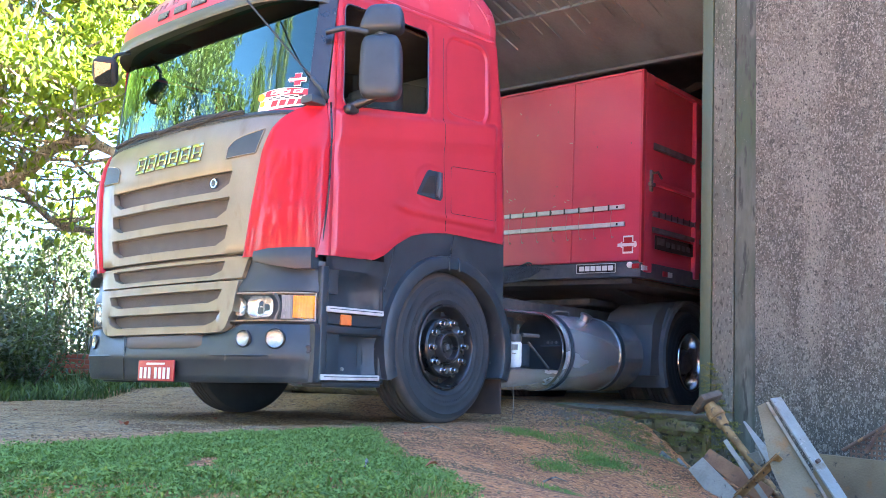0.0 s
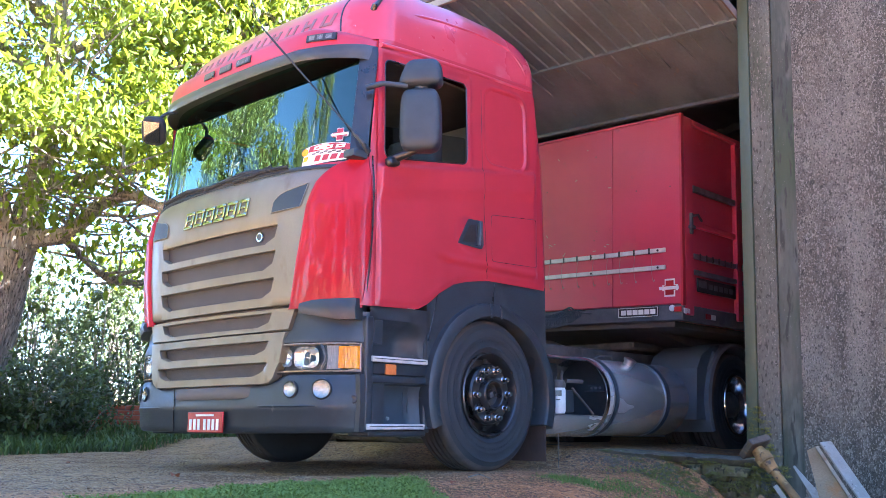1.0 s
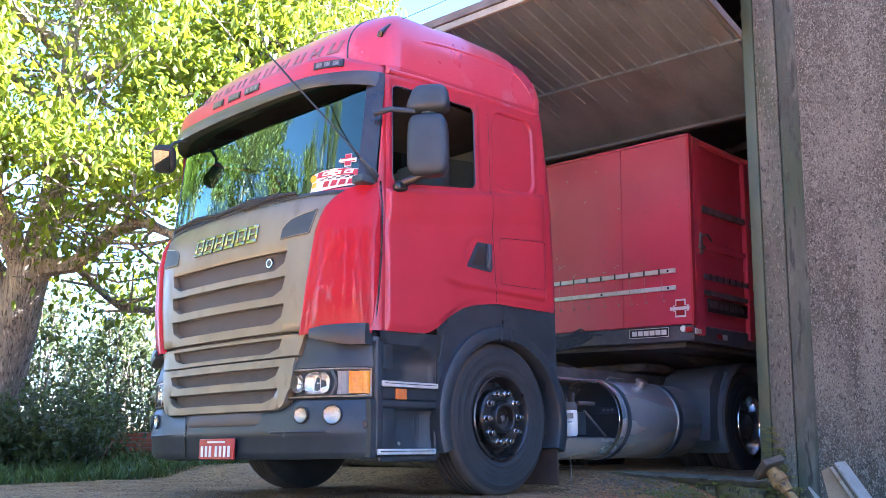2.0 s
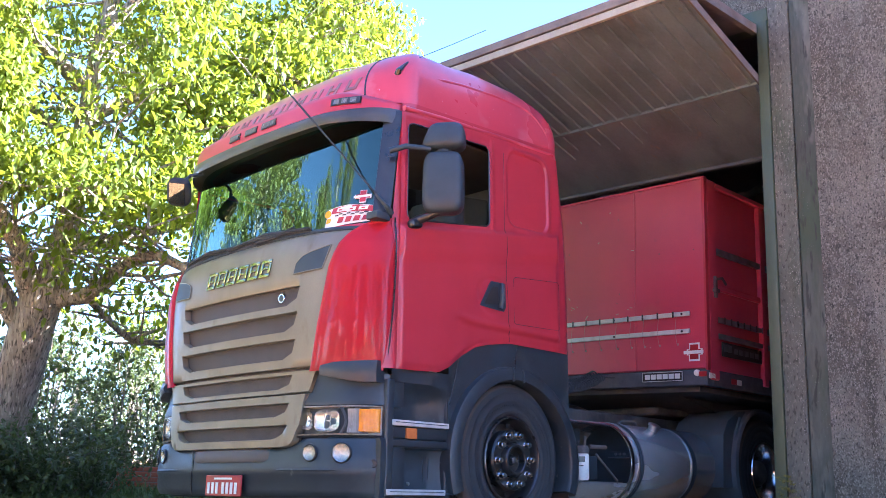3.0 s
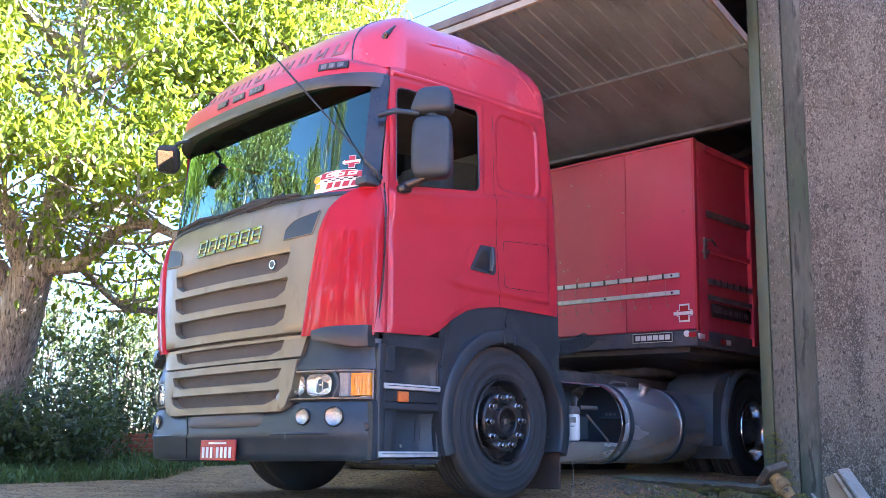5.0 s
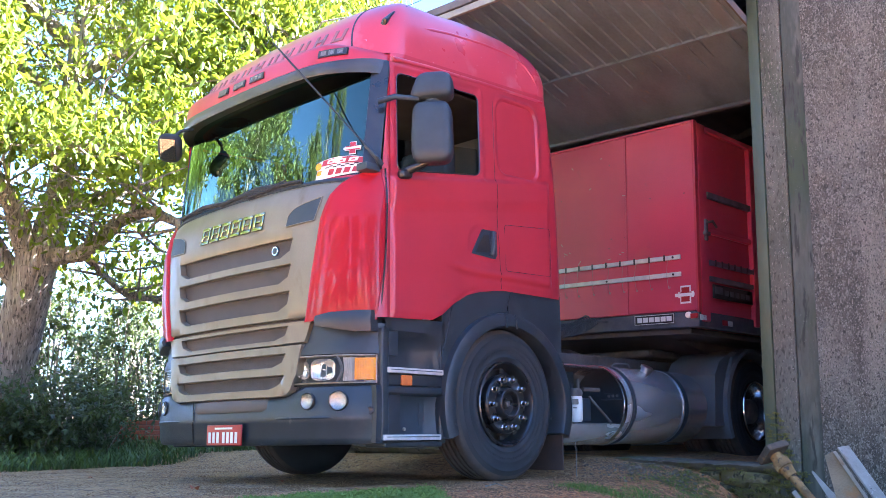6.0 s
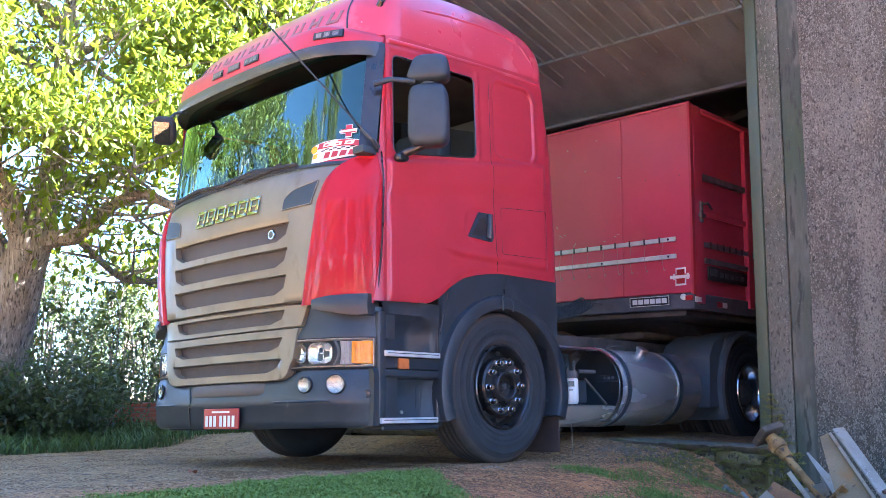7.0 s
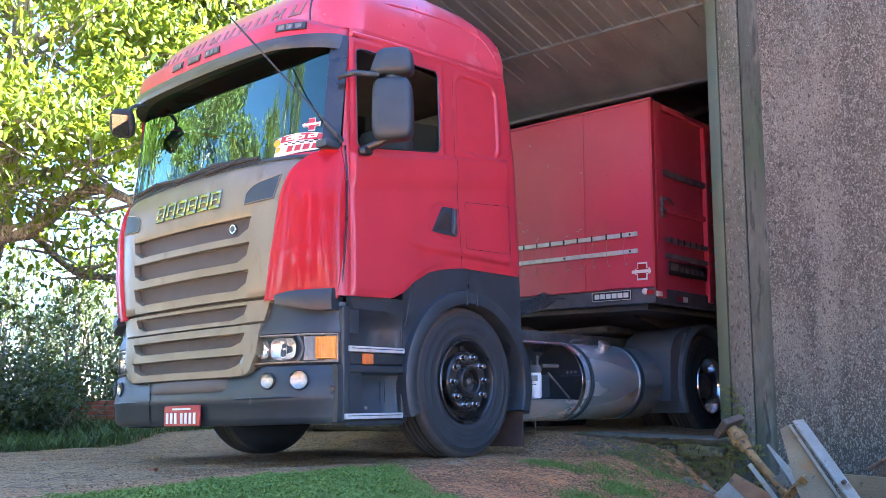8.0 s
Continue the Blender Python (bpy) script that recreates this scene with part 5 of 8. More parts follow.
def build_windscreen():
    bm = bmesh.new()
    rings = []
    xs = np.concatenate([np.linspace(-1.10, -0.70, 9), np.linspace(-0.6, 0.6, 13), np.linspace(0.70, 1.10, 9)])
    for z in np.linspace(1.925, 2.72, 7):
        rings.append([(x, face_y(x, z) + 0.006, z) for x in xs])
    loft(bm, rings, False, False)
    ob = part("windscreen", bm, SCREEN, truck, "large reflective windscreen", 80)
    ob.visible_shadow = False
    # black pillars between glass and door
    for sgn in (1, -1):
        bm = bmesh.new()
        rings = []
        for z in np.linspace(1.90, 2.72, 9):
            ring = []
            for d in (0.0, 0.33, 0.66, 1.0):
                x = 1.085 + (1.170 - 1.085) * d
                x = min(x, lerp(z, WIDE) - 0.006)
                ring.append((sgn * x, face_y(x, z) - 0.005, z))
            ring += [(sgn * (ring[-1][0] * sgn - 0.03), ring[-1][1] + 0.03, z), (sgn * 1.06, face_y(1.06, z) + 0.03, z)]
            rings.append(ring)
        loft(bm, rings)
        part("pillar_cover", bm, BLACKPAINT, truck, "black windscreen pillar cover")
    # wipers
    for a, b, c in (((-0.86, 1.945), (-0.50, 1.968), (-0.16, 1.945)), ((-0.24, 1.938), (0.20, 1.975), (0.66, 1.945)), ((0.02, 1.955), (0.3, 1.958), (0.62, 1.948)), ((0.10, 1.930), (0.34, 1.945), (0.50, 1.975))):
        bm = T(([(x, face_y(x, z) - 0.025, z) for x, z in (a, b, c)], [0.012, 0.014, 0.010]), ([(x, face_y(x, z) - 0.012, z - 0.014) for x, z in (a, b, c)], 0.009), n=6)
        part("wiper", bm, RUBBER, truck, "black wiper")
    # stickers on the glass, plain shapes in their colours
    def patch(name, pts, out, mat, parent, label=""):
        bm = bmesh.new()
        bm.faces.new([bm.verts.new((x, face_y(x, z) + out * 2.0 - 0.008, z)) for x, z in pts])
        return part(name, bm, mat, parent, label)

    outline = [(0.765, 1.925), (0.85, 1.93), (0.93, 1.937), (1.01, 1.943), (1.092, 1.95), (1.094, 2.052), (1.02, 2.066), (0.93, 2.07), (0.85, 2.064), (0.785, 2.05)]
    st = patch("banner", outline, 0.0022, WHITE, truck, "red and white banner on the windscreen")
    patch("banner_mark", [(0.81, 2.018), (0.90, 2.022), (1.0, 2.020), (1.088, 2.012), (1.088, 2.050), (1.0, 2.064), (0.90, 2.064), (0.82, 2.056)], 0.0016, PLATERED, st)
    for k in range(3):
        x = 0.85 + 0.075 * k
        patch("banner_mark", [(x, 2.028), (x + 0.055, 2.028), (x + 0.062, 2.052), (x + 0.008, 2.052)], 0.0008, WHITE, st)
        patch("banner_mark", [(x + 0.018, 2.035), (x + 0.042, 2.035), (x + 0.044, 2.044), (x + 0.021, 2.044)], 0.0002, PLATERED, st)
    for k in range(9):
        x, z = 0.84 + 0.028 * k, 1.999 + 0.009 * (k % 2)
        patch("banner_mark", [(x, z), (x + 0.026, z), (x + 0.028, z + 0.008), (x + 0.002, z + 0.008)], 0.0016, BLACKPAINT, st)
    for k in range(4):
        x = 0.86 + 0.055 * k
        patch("banner_mark", [(x, 1.950 + 0.002 * k), (x + 0.040, 1.952 + 0.002 * k), (x + 0.050, 1.990), (x + 0.012, 1.990)], 0.0016, PLATERED, st)
    patch("banner_mark", [(0.785 + 0.026 * math.cos(a), 2.02 + 0.026 * math.sin(a)) for a in (math.pi * k / 6 for k in range(12))], 0.0012, AMBER, st, "round orange mark")
    patch("banner_mark", [(0.775, 1.955), (0.81, 1.96), (0.815, 1.99), (0.78, 1.99)], 0.0012, AMBER, st)
    cross = [(0.958, 2.112), (0.995, 2.112), (0.995, 2.079), (1.045, 2.079), (1.045, 2.112), (1.078, 2.112), (1.078, 2.148), (1.045, 2.148), (1.045, 2.182), (0.995, 2.182), (0.995, 2.148), (0.958, 2.148)]
    cross = [(1.018 + (x - 1.018) * 0.74, 2.118 + (z - 2.13) * 0.74) for x, z in cross]
    cs = patch("cross_sticker", [(1.018 + (x - 1.018) * 1.14, 2.13 + (z - 2.13) * 1.14) for x, z in cross], 0.0022, WHITE, truck, "red cross shaped sticker with a white edge")
    patch("cross_field", cross, 0.0014, PLATERED, cs)
    patch("cross_band", [(0.968, 2.106), (1.075, 2.112), (1.075, 2.128), (0.968, 2.121)], -0.003, WHITE, cs)


build_windscreen()


def build_visor():
    xs = sorted(set(np.round(np.concatenate([np.linspace(-1.145, -0.7, 17), np.linspace(-0.6, 0.6, 13), np.linspace(0.7, 1.145, 17)]), 4)))
    vy = lambda x: plan(x, 1.15, 0.53, 0.30) + 0.06

    def sweep(prof, name, mat, label, ends=1.0):
        bm = bmesh.new()
        rings = []
        for x in xs:
            t = ease(abs(x), 0.8, 1.145)
            rings.append([(x, vy(x) + (y - 0.0) * (1 - 0.35 * t), z + 0.035 - drop * t) for y, z, drop in prof])
        loft(bm, rings)
        return part(name, bm, mat, truck, label, 45)

    sweep([(0.24, 2.86, 0.07), (0.07, 2.85, 0.085), (0.0, 2.835, 0.085), (-0.03, 2.815, 0.08), (-0.045, 2.78, 0.055), (-0.055, 2.685, 0.0), (0.10, 2.68, 0.0), (0.24, 2.72, 0.0)], "roof_band", RED, "red band over the windscreen")
    sweep([(-0.05, 2.687, -0.01), (-0.075, 2.67, -0.015), (-0.085, 2.615, -0.02), (-0.075, 2.592, 0.0), (-0.05, 2.605, 0.0), (0.0, 2.63, 0.0), (0.14, 2.665, 0.0), (0.14, 2.675, 0.0), (0.0, 2.675, 0.0)], "sun_visor", VISOR, "dark tinted sun visor")
    # marker lamps
    for x0, x1 in ((-0.30, -0.17), (-0.10, 0.04), (0.10, 0.26), (0.80, 0.99)):
        bm = bmesh.new()
        rings = []
        for x in np.linspace(x0, x1, 5):
            t = ease(abs(x), 0.8, 1.145)
            y = vy(x)
            zt, zb = 2.807, 2.757
            rings.append([(x, y - 0.040, zt), (x, y - 0.052, zt), (x, y - 0.060, zb), (x, y - 0.045, zb)])
        loft(bm, rings)
        lamp = part("marker_lamp", bm, BLACKPAINT, truck, "small marker lamp with three cells")
        for k in range(3):
            a = x0 + (x1 - x0) * (0.12 + 0.29 * k)
            bm = bmesh.new()
            b = a + (x1 - x0) * 0.2
            t = ease(abs(a), 0.8, 1.145)
            bm.faces.new([bm.verts.new((q, vy(q) - 0.0535 - 0.008 * (2.807 - h) / 0.05 - 0.002, h)) for q, h in ((a, 2.765), (b, 2.765), (b, 2.799), (a, 2.799))])
            part("lamp_cell", bm, LAMPCELL, lamp)
    # roof lettering as plain raised bars, two uprights and a crossbar each
    def on_roof(q, h):
        hit = roof_tree.ray_cast(Vector((q, -2, h)), Vector((0, 1, 0)))[0]
        return Vector((q, hit.y if hit else 0.4, h))

    for k in range(10):
        x = -0.80 + 0.172 * k
        bm = bmesh.new()
        for u0, u1, h0, h1 in ((0.0, 0.026, 2.925, 3.02), (0.074, 0.10, 2.925, 3.02), (0.0265, 0.0735, 2.925 if k % 2 else 2.96, 2.948 if k % 2 else 2.983)):
            front = [bm.verts.new(on_roof(x + u, h) + Vector((0, -0.006, 0.002))) for u, h in ((u0, h0), (u1, h0), (u1 + 0.012, h1), (u0 + 0.012, h1))]
            back = [bm.verts.new(v.co + Vector((0, 0.02, -0.012))) for v in front]
            bm.faces.new(front)
            for a in range(4):
                bm.faces.new((front[a], back[a], back[(a + 1) % 4], front[(a + 1) % 4]))
        part("roof_mark", bm, GREYMARK, truck, "worn grey block mark")


build_visor()


def build_bumper():
    low = lambda x: 0.245 + 0.01 * abs(x)
    bm = bmesh.new()
    rings = []
    xs = sorted(set(np.round(np.concatenate([np.linspace(-1.2, -0.66, 17), np.linspace(-0.6, 0.6, 13), np.linspace(0.66, 1.2, 17)]), 4)))

    def top(x):
        a = abs(x)
        return lerp(a, [(0, 0.545), (0.60, 0.55), (0.70, 0.575), (0.78, 0.61), (1.2, 0.605)])

    byy = lambda x: plan(x, 1.205, 0.52, 0.26)
    for x in xs:
        y, t = byy(x), top(x)
        rings.append([(x, y + 0.12, t), (x, y - 0.015, t), (x, y - 0.035, t - 0.02), (x, y - 0.050, 0.43), (x, y - 0.055, 0.40), (x, y - 0.045, 0.385), (x, y - 0.040, 0.30), (x, y - 0.025, low(x) + 0.01), (x, y - 0.01, low(x)), (x, y + 0.12, low(x) + 0.01)])
    loft(bm, rings)
    bumper = part("bumper", bm, PLASTIC, truck, "dark grey plastic bumper, scuffed", 45)
    # side return of the bumper back to the step unit
    for sgn in (1, -1):
        bm = bmesh.new()
        loft(bm, [[(sgn * 1.205, y, 0.605), (sgn * 1.215, y, 0.58), (sgn * 1.218, y, 0.42), (sgn * 1.21, y, 0.265), (sgn * 1.1, y, 0.26), (sgn * 1.1, y, 0.60)] for y in (0.22, 0.262)])
        part("bumper_end", bm, PLASTIC, bumper)
        bm = bmesh.new()
        spin(bm, [(0.0, 0.0), (0.004, 0.02), (0.0, 0.026), (-0.008, 0.026)], 20, "x", (0, 0, 0))
        ob = part("tow_cap", bm, BLACKPAINT, bumper)
        x = 1.19
        ob.matrix_local = pose(sgn * 1.172, byy(1.172) - 0.045, 0.455, 0, 0, -50 if sgn > 0 else 230)
    # central flap with seams
    part("flap_seam", T(([(-0.36, byy(0.36) - 0.05, 0.425), (-0.372, byy(0.36) - 0.052, 0.40), (-0.375, byy(0.37) - 0.04, 0.26)], 0.005), ([(-0.36, byy(0.36) - 0.05, 0.425), (-0.385, byy(0.37) - 0.046, 0.54)], 0.005), n=6), BLACKPAINT, bumper)
    bm = bmesh.new()
    rings = []
    for x in np.linspace(-0.37, 0.47, 15):
        y = byy(x) + 0.016 * ease(abs(x - 0.05), 0.33, 0.42)
        rings.append([(x, y - 0.012, 0.552), (x, y - 0.036, 0.545), (x, y - 0.050, 0.530), (x, y - 0.0575, 0.478), (x, y - 0.0515, 0.462), (x, y - 0.03, 0.462)])
    loft(bm, rings)
    part("step_flap", bm, FLAPDUST, bumper, "smooth dusty fold-down step", 60)
    for sgn in (1, -1):
        pts = [(sgn * x, byy(x) - 0.050, 0.415) for x in np.linspace(0.56, 1.0, 12)]
        part("bumper_crease", T((pts, [0.004] + [0.010] * 10 + [0.004]), n=6), PLASTIC, bumper)
    # number plate with its characters as plain bars
    bm = bmesh.new()
    box(bm, -0.145, 0.255, -0.072, -0.060, 0.252, 0.384, 0.004)
    plate = part("number_plate", bm, PLATERED, bumper, "red number plate with white bars")
    bm = bmesh.new()
    for k in range(7):
        x = -0.117 + 0.047 * k + (0.022 if k > 2 else 0)
        box(bm, x, x + 0.026, -0.0755, -0.0725, 0.268, 0.338)
    box(bm, -0.045, 0.155, -0.0755, -0.0725, 0.356, 0.368)
    part("plate_bars", bm, WHITE, plate)
    # fog lamps: ring, bowl and lens
    for sgn in (1, -1):
        for xc, r in ((0.835, 0.049), (1.035, 0.058)):
            y = byy(xc)
            slope = math.degrees(math.atan((byy(xc + 0.01) - byy(xc - 0.01)) / 0.02))
            m = pose(sgn * xc, y - 0.060, 0.515, 0, 0, sgn * slope)
            bm = bmesh.new()
            spin(bm, [(0.014, r + 0.005), (0.006, r + 0.004), (0.004, r), (0.012, r - 0.004)], 28, "y")
            lamp = part("fog_lamp", bm, BLACKPAINT, bumper, "round fog lamp")
            lamp.matrix_local = m
            bm = bmesh.new()
            spin(bm, [(0.004, r - 0.004), (0.012, r * 0.6), (0.014, 0.0)], 24, "y")
            part("reflector", bm, FOGBOWL, lamp)
            bm = bmesh.new()
            spin(bm, [(0.0, r - 0.002), (-0.006, r * 0.6), (-0.008, 0.0)], 24, "y")
            part("lens", bm, LENS, lamp)
    # panels over the headlamps
    for sgn in (1, -1):
        bm = bmesh.new()
        rings = []
        for x in np.concatenate([np.linspace(0.70, 1.0, 6), np.linspace(1.04, 1.195, 7)]):
            y = byy(x)
            top_z = lerp(x, [(0.70, 0.83), (0.76, 0.93), (0.83, 1.0), (1.2, 0.98)])
            rings.append([(sgn * x, y + 0.12, top_z), (sgn * x, y + 0.0, top_z), (sgn * x, y - 0.005, 0.88), (sgn * x, y - 0.03, 0.82), (sgn * x, y - 0.03, 0.797), (sgn * x, y + 0.12, 0.79)])
        loft(bm, rings)
        part("headlamp_brow", bm, PLASTIC, bumper, "dark panel above the headlamp", 45)
        bm = bmesh.new()
        rings = []
        for x in np.concatenate([np.linspace(0.86, 1.0, 4), np.linspace(1.03, 1.168, 8)]):
            y = byy(x)
            b = lerp(x, [(0.86, 0.972), (0.90, 0.965), (1.0, 0.945), (1.10, 0.925), (1.2, 0.93)])
            t = lerp(x, [(0.86, 1.035), (0.95, 1.052), (1.2, 1.062)])
            rings.append([(sgn * x, y + 0.06, t), (sgn * (x + 0.03), y - 0.058, t - 0.005), (sgn * (x + 0.038), y - 0.070, (t + b) / 2), (sgn * (x + 0.03), y - 0.060, b), (sgn * x, y + 0.06, b)])
        loft(bm, rings)
        part("air_deflector", bm, PLASTIC, bumper, "dark corner air deflector", 45)
        # headlamp: dark-edged box, bowls, divider, ribbed lens and turn signal under one clear cover
        bm = bmesh.new()
        xs2 = np.concatenate([np.linspace(0.685, 1.0, 8), np.linspace(1.03, 1.186, 9)])
        loft(bm, [[(sgn * x, byy(x) - 0.02, 0.79), (sgn * x, byy(x) + 0.022, 0.778), (sgn * x, byy(x) + 0.022, 0.630), (sgn * x, byy(x) - 0.02, 0.618)] for x in xs2], False, False)
        lampm = part("headlamp", bm, LAMPLINING, bumper, "clear headlamp with chrome bowls and amber turn signal")
        frame_pts = [(sgn * x, byy(x) - 0.028, 0.786) for x in xs2] + [(sgn * x, byy(x) - 0.028, 0.622) for x in xs2[::-1]]
        part("bezel", T((frame_pts + [frame_pts[0]], 0.005), n=6), LAMPLINING, lampm, "thin pale bezel")
        outer_pts = [(sgn * x, byy(x) - 0.022, 0.797) for x in xs2] + [(sgn * (xs2[-1] + 0.008), byy(xs2[-1]), 0.70)] + [(sgn * x, byy(x) - 0.022, 0.611) for x in xs2[::-1]] + [(sgn * (xs2[0] - 0.01), byy(xs2[0]) - 0.022, 0.70)]
        part("lamp_gap", T((outer_pts + [outer_pts[0]], 0.006), n=6), BLACKPAINT, lampm)
        bm = bmesh.new()
        loft(bm, [[(sgn * x, byy(x) - 0.034, 0.786), (sgn * x, byy(x) - 0.040, 0.70), (sgn * x, byy(x) - 0.034, 0.622)] for x in xs2], False, False)
        lens = part("lens", bm, LENS, lampm)
        lens.visible_shadow = False
        for xc, r, h, deep in ((0.768, 0.040, 0.055, 0.016), (0.905, 0.083, 0.066, 0.020)):
            bm = bmesh.new()
            rings = []
            for q, dy in ((1.0, -0.018), (0.96, -0.012), (0.80, 0.45 * deep), (0.5, 0.8 * deep), (0.2, deep), (0.02, deep)):
                rings.append([(sgn * (xc + r * q * math.copysign(abs(math.cos(a)) ** 0.55, math.cos(a))), byy(xc + r * q * math.cos(a)) + dy, 0.704 + h * q * math.copysign(abs(math.sin(a)) ** 0.55, math.sin(a))) for a in (2 * math.pi * k / 28 for k in range(28))])
            loft(bm, rings, True, False)
            bowl = part("bowl", bm, LAMP, lampm, "chrome reflector bowl")
            bm = bmesh.new()
            spin(bm, [(-0.012, 0.0), (-0.011, 0.005), (deep, 0.008)], 16, "y", (sgn * xc, byy(xc), 0.704))
            part("bulb_cap", bm, CHROME, bowl)
            for q in (-0.5, 0.0, 0.5) if r > 0.05 else ():
                u = xc + r * q
                part("bowl_facet", T(([(sgn * u, byy(u) + deep * 0.75, 0.655), (sgn * u, byy(u) + deep * 0.75, 0.753)], 0.003), n=5), CHROME, bowl)
        # curved divider between bowl and ribbed lens
        pts = [(sgn * (0.998 + 0.030 * math.sin(math.pi * k / 8)), byy(1.0 + 0.03 * math.sin(math.pi * k / 8)) - 0.022, 0.784 - 0.020 * k) for k in range(9)]
        part("divider", T((pts, 0.009), n=8), PALERPLASTIC, lampm, "dark curved divider")
        bm = bmesh.new()
        rings = []
        for x in np.linspace(1.098, 1.172, 9):
            y = byy(x)
            rings.append([(sgn * x, y + 0.03, 0.775), (sgn * x, y - 0.026, 0.77), (sgn * x, y - 0.028, 0.64), (sgn * x, y + 0.03, 0.634)])
        loft(bm, rings)
        signal = part("turn_signal", bm, AMBER, lampm, "amber turn signal")
        for k in range(6):
            x = 1.105 + 0.011 * k
            part("signal_rib", T(([(sgn * x, byy(x) - 0.029, 0.768), (sgn * x, byy(x) - 0.031, 0.642)], 0.0022), n=5), AMBER, signal)
        bm = bmesh.new()
        rings = []
        for k in range(13):
            x = 1.025 + 0.070 * k / 12
            d = 0.010 if k % 2 else -0.008
            rings.append([(sgn * x, byy(x) + d, 0.775), (sgn * x, byy(x) + d + 0.010, 0.70), (sgn * x, byy(x) + d, 0.634)])
        loft(bm, rings, False, False)
        part("side_bowl", bm, RIBBED, lampm, "", 20)


build_bumper()


def build_steps():
    """Entry steps: a moulded surround with a scooped upper hollow and a shallow lower recess."""
    for sgn in (1, -1):
        X = lambda a, b: (min(sgn * a, sgn * b), max(sgn * a, sgn * b))
        bm = bmesh.new()
        rows = []
        for y in np.linspace(0.30, 0.83, 14):
            out = 0.105 * ease(y, 0.62, 0.80) + 0.02 * ease(y, 0.36, 0.30)
            rows.append([(sgn * min(1.205, x + out * (1 if z > 0.69 else 0.35)), y, z) for x, z in ((1.205, 1.03), (1.202, 0.945), (1.17, 0.925), (1.10, 0.885), (1.075, 0.82), (1.075, 0.70), (1.075, 0.665))])
        loft(bm, rows, False, False)
        unit = part("step_unit", bm, PLASTIC, truck, "dark moulded entry step unit", 50)
        bm = bmesh.new()
        rows = []
        for y in np.linspace(0.29, 0.83, 15):
            out = 0.05 * ease(y, 0.70, 0.78)
            rows.append([(sgn * (x + out), y, z) for x, z in ((1.19, 0.56), (1.14, 0.545), (1.125, 0.50), (1.12, 0.40), (1.135, 0.30), (1.19, 0.285))])
        loft(bm, rows, False, False)
        part("step_recess", bm, PLASTIC_MAT, unit, "", 50)
        for y in (0.665, 0.705):
            part("recess_rib", T(([(sgn * 1.126, y, 0.53), (sgn * 1.122, y + 0.004, 0.32)], 0.006), n=6), PLASTIC_MAT, unit)
        part("recess_bolt", T(([(sgn * 1.125, 0.53, 0.345), (sgn * 1.139, 0.53, 0.345)], [0.013, 0.010]), n=10), GALV, unit)
        for y0, y1, z0, z1, d in ((0.262, 0.325, 0.262, 0.955, 1.216), (0.30, 0.815, 0.605, 0.682, 1.208), (0.30, 0.815, 0.555, 0.604, 1.216), (0.30, 0.80, 0.235, 0.272, 1.205), (0.775, 0.83, 0.255, 0.56, 1.205), (0.795, 0.86, 0.56, 0.93, 1.196)):
            bm = bmesh.new()
            box(bm, *X(1.02, d), y0, y1, z0, z1, 0.014, 3)
            part("step_frame", bm, PLASTIC, unit)
        for z, y0, y1 in ((0.700, 0.305, 0.79), (0.296, 0.272, 0.765)):
            bm = bmesh.new()
            box(bm, *X(1.05, 1.228), y0, y1, z - 0.018, z + 0.016, 0.006, 2)
            tread = part("tread", bm, WHITESTRIP, unit, "worn aluminium step edge")
            part("tread_groove", T(([(sgn * 1.229, y0 + 0.02, z + 0.002), (sgn * 1.229, y1 - 0.02, z + 0.002)], 0.0025), n=5), PLASTIC_MAT, tread)
        bm = bmesh.new()
        box(bm, *X(1.206, 1.222), 0.425, 0.515, 0.607, 0.672, 0.006, 2)
        part("reflector", bm, ORANGE, unit, "orange side reflector")
        bm = bmesh.new()
        spin(bm, [(0.02, 0.0), (0.022, 0.022), (0.014, 0.036), (0.012, 0.046), (-0.02, 0.050)], 24, "x", (0, 0, 0))
        ob = part("knob", bm, PLASTIC, unit)
        ob.matrix_local = pose(sgn * 1.095, 0.375, 0.80, 0, 0, 0 if sgn > 0 else 180)
        part("knob_grip", T(([(sgn * 1.12, 0.345, 0.785), (sgn * 1.122, 0.405, 0.815)], 0.008), n=6), PLASTIC_MAT, unit)


build_steps()


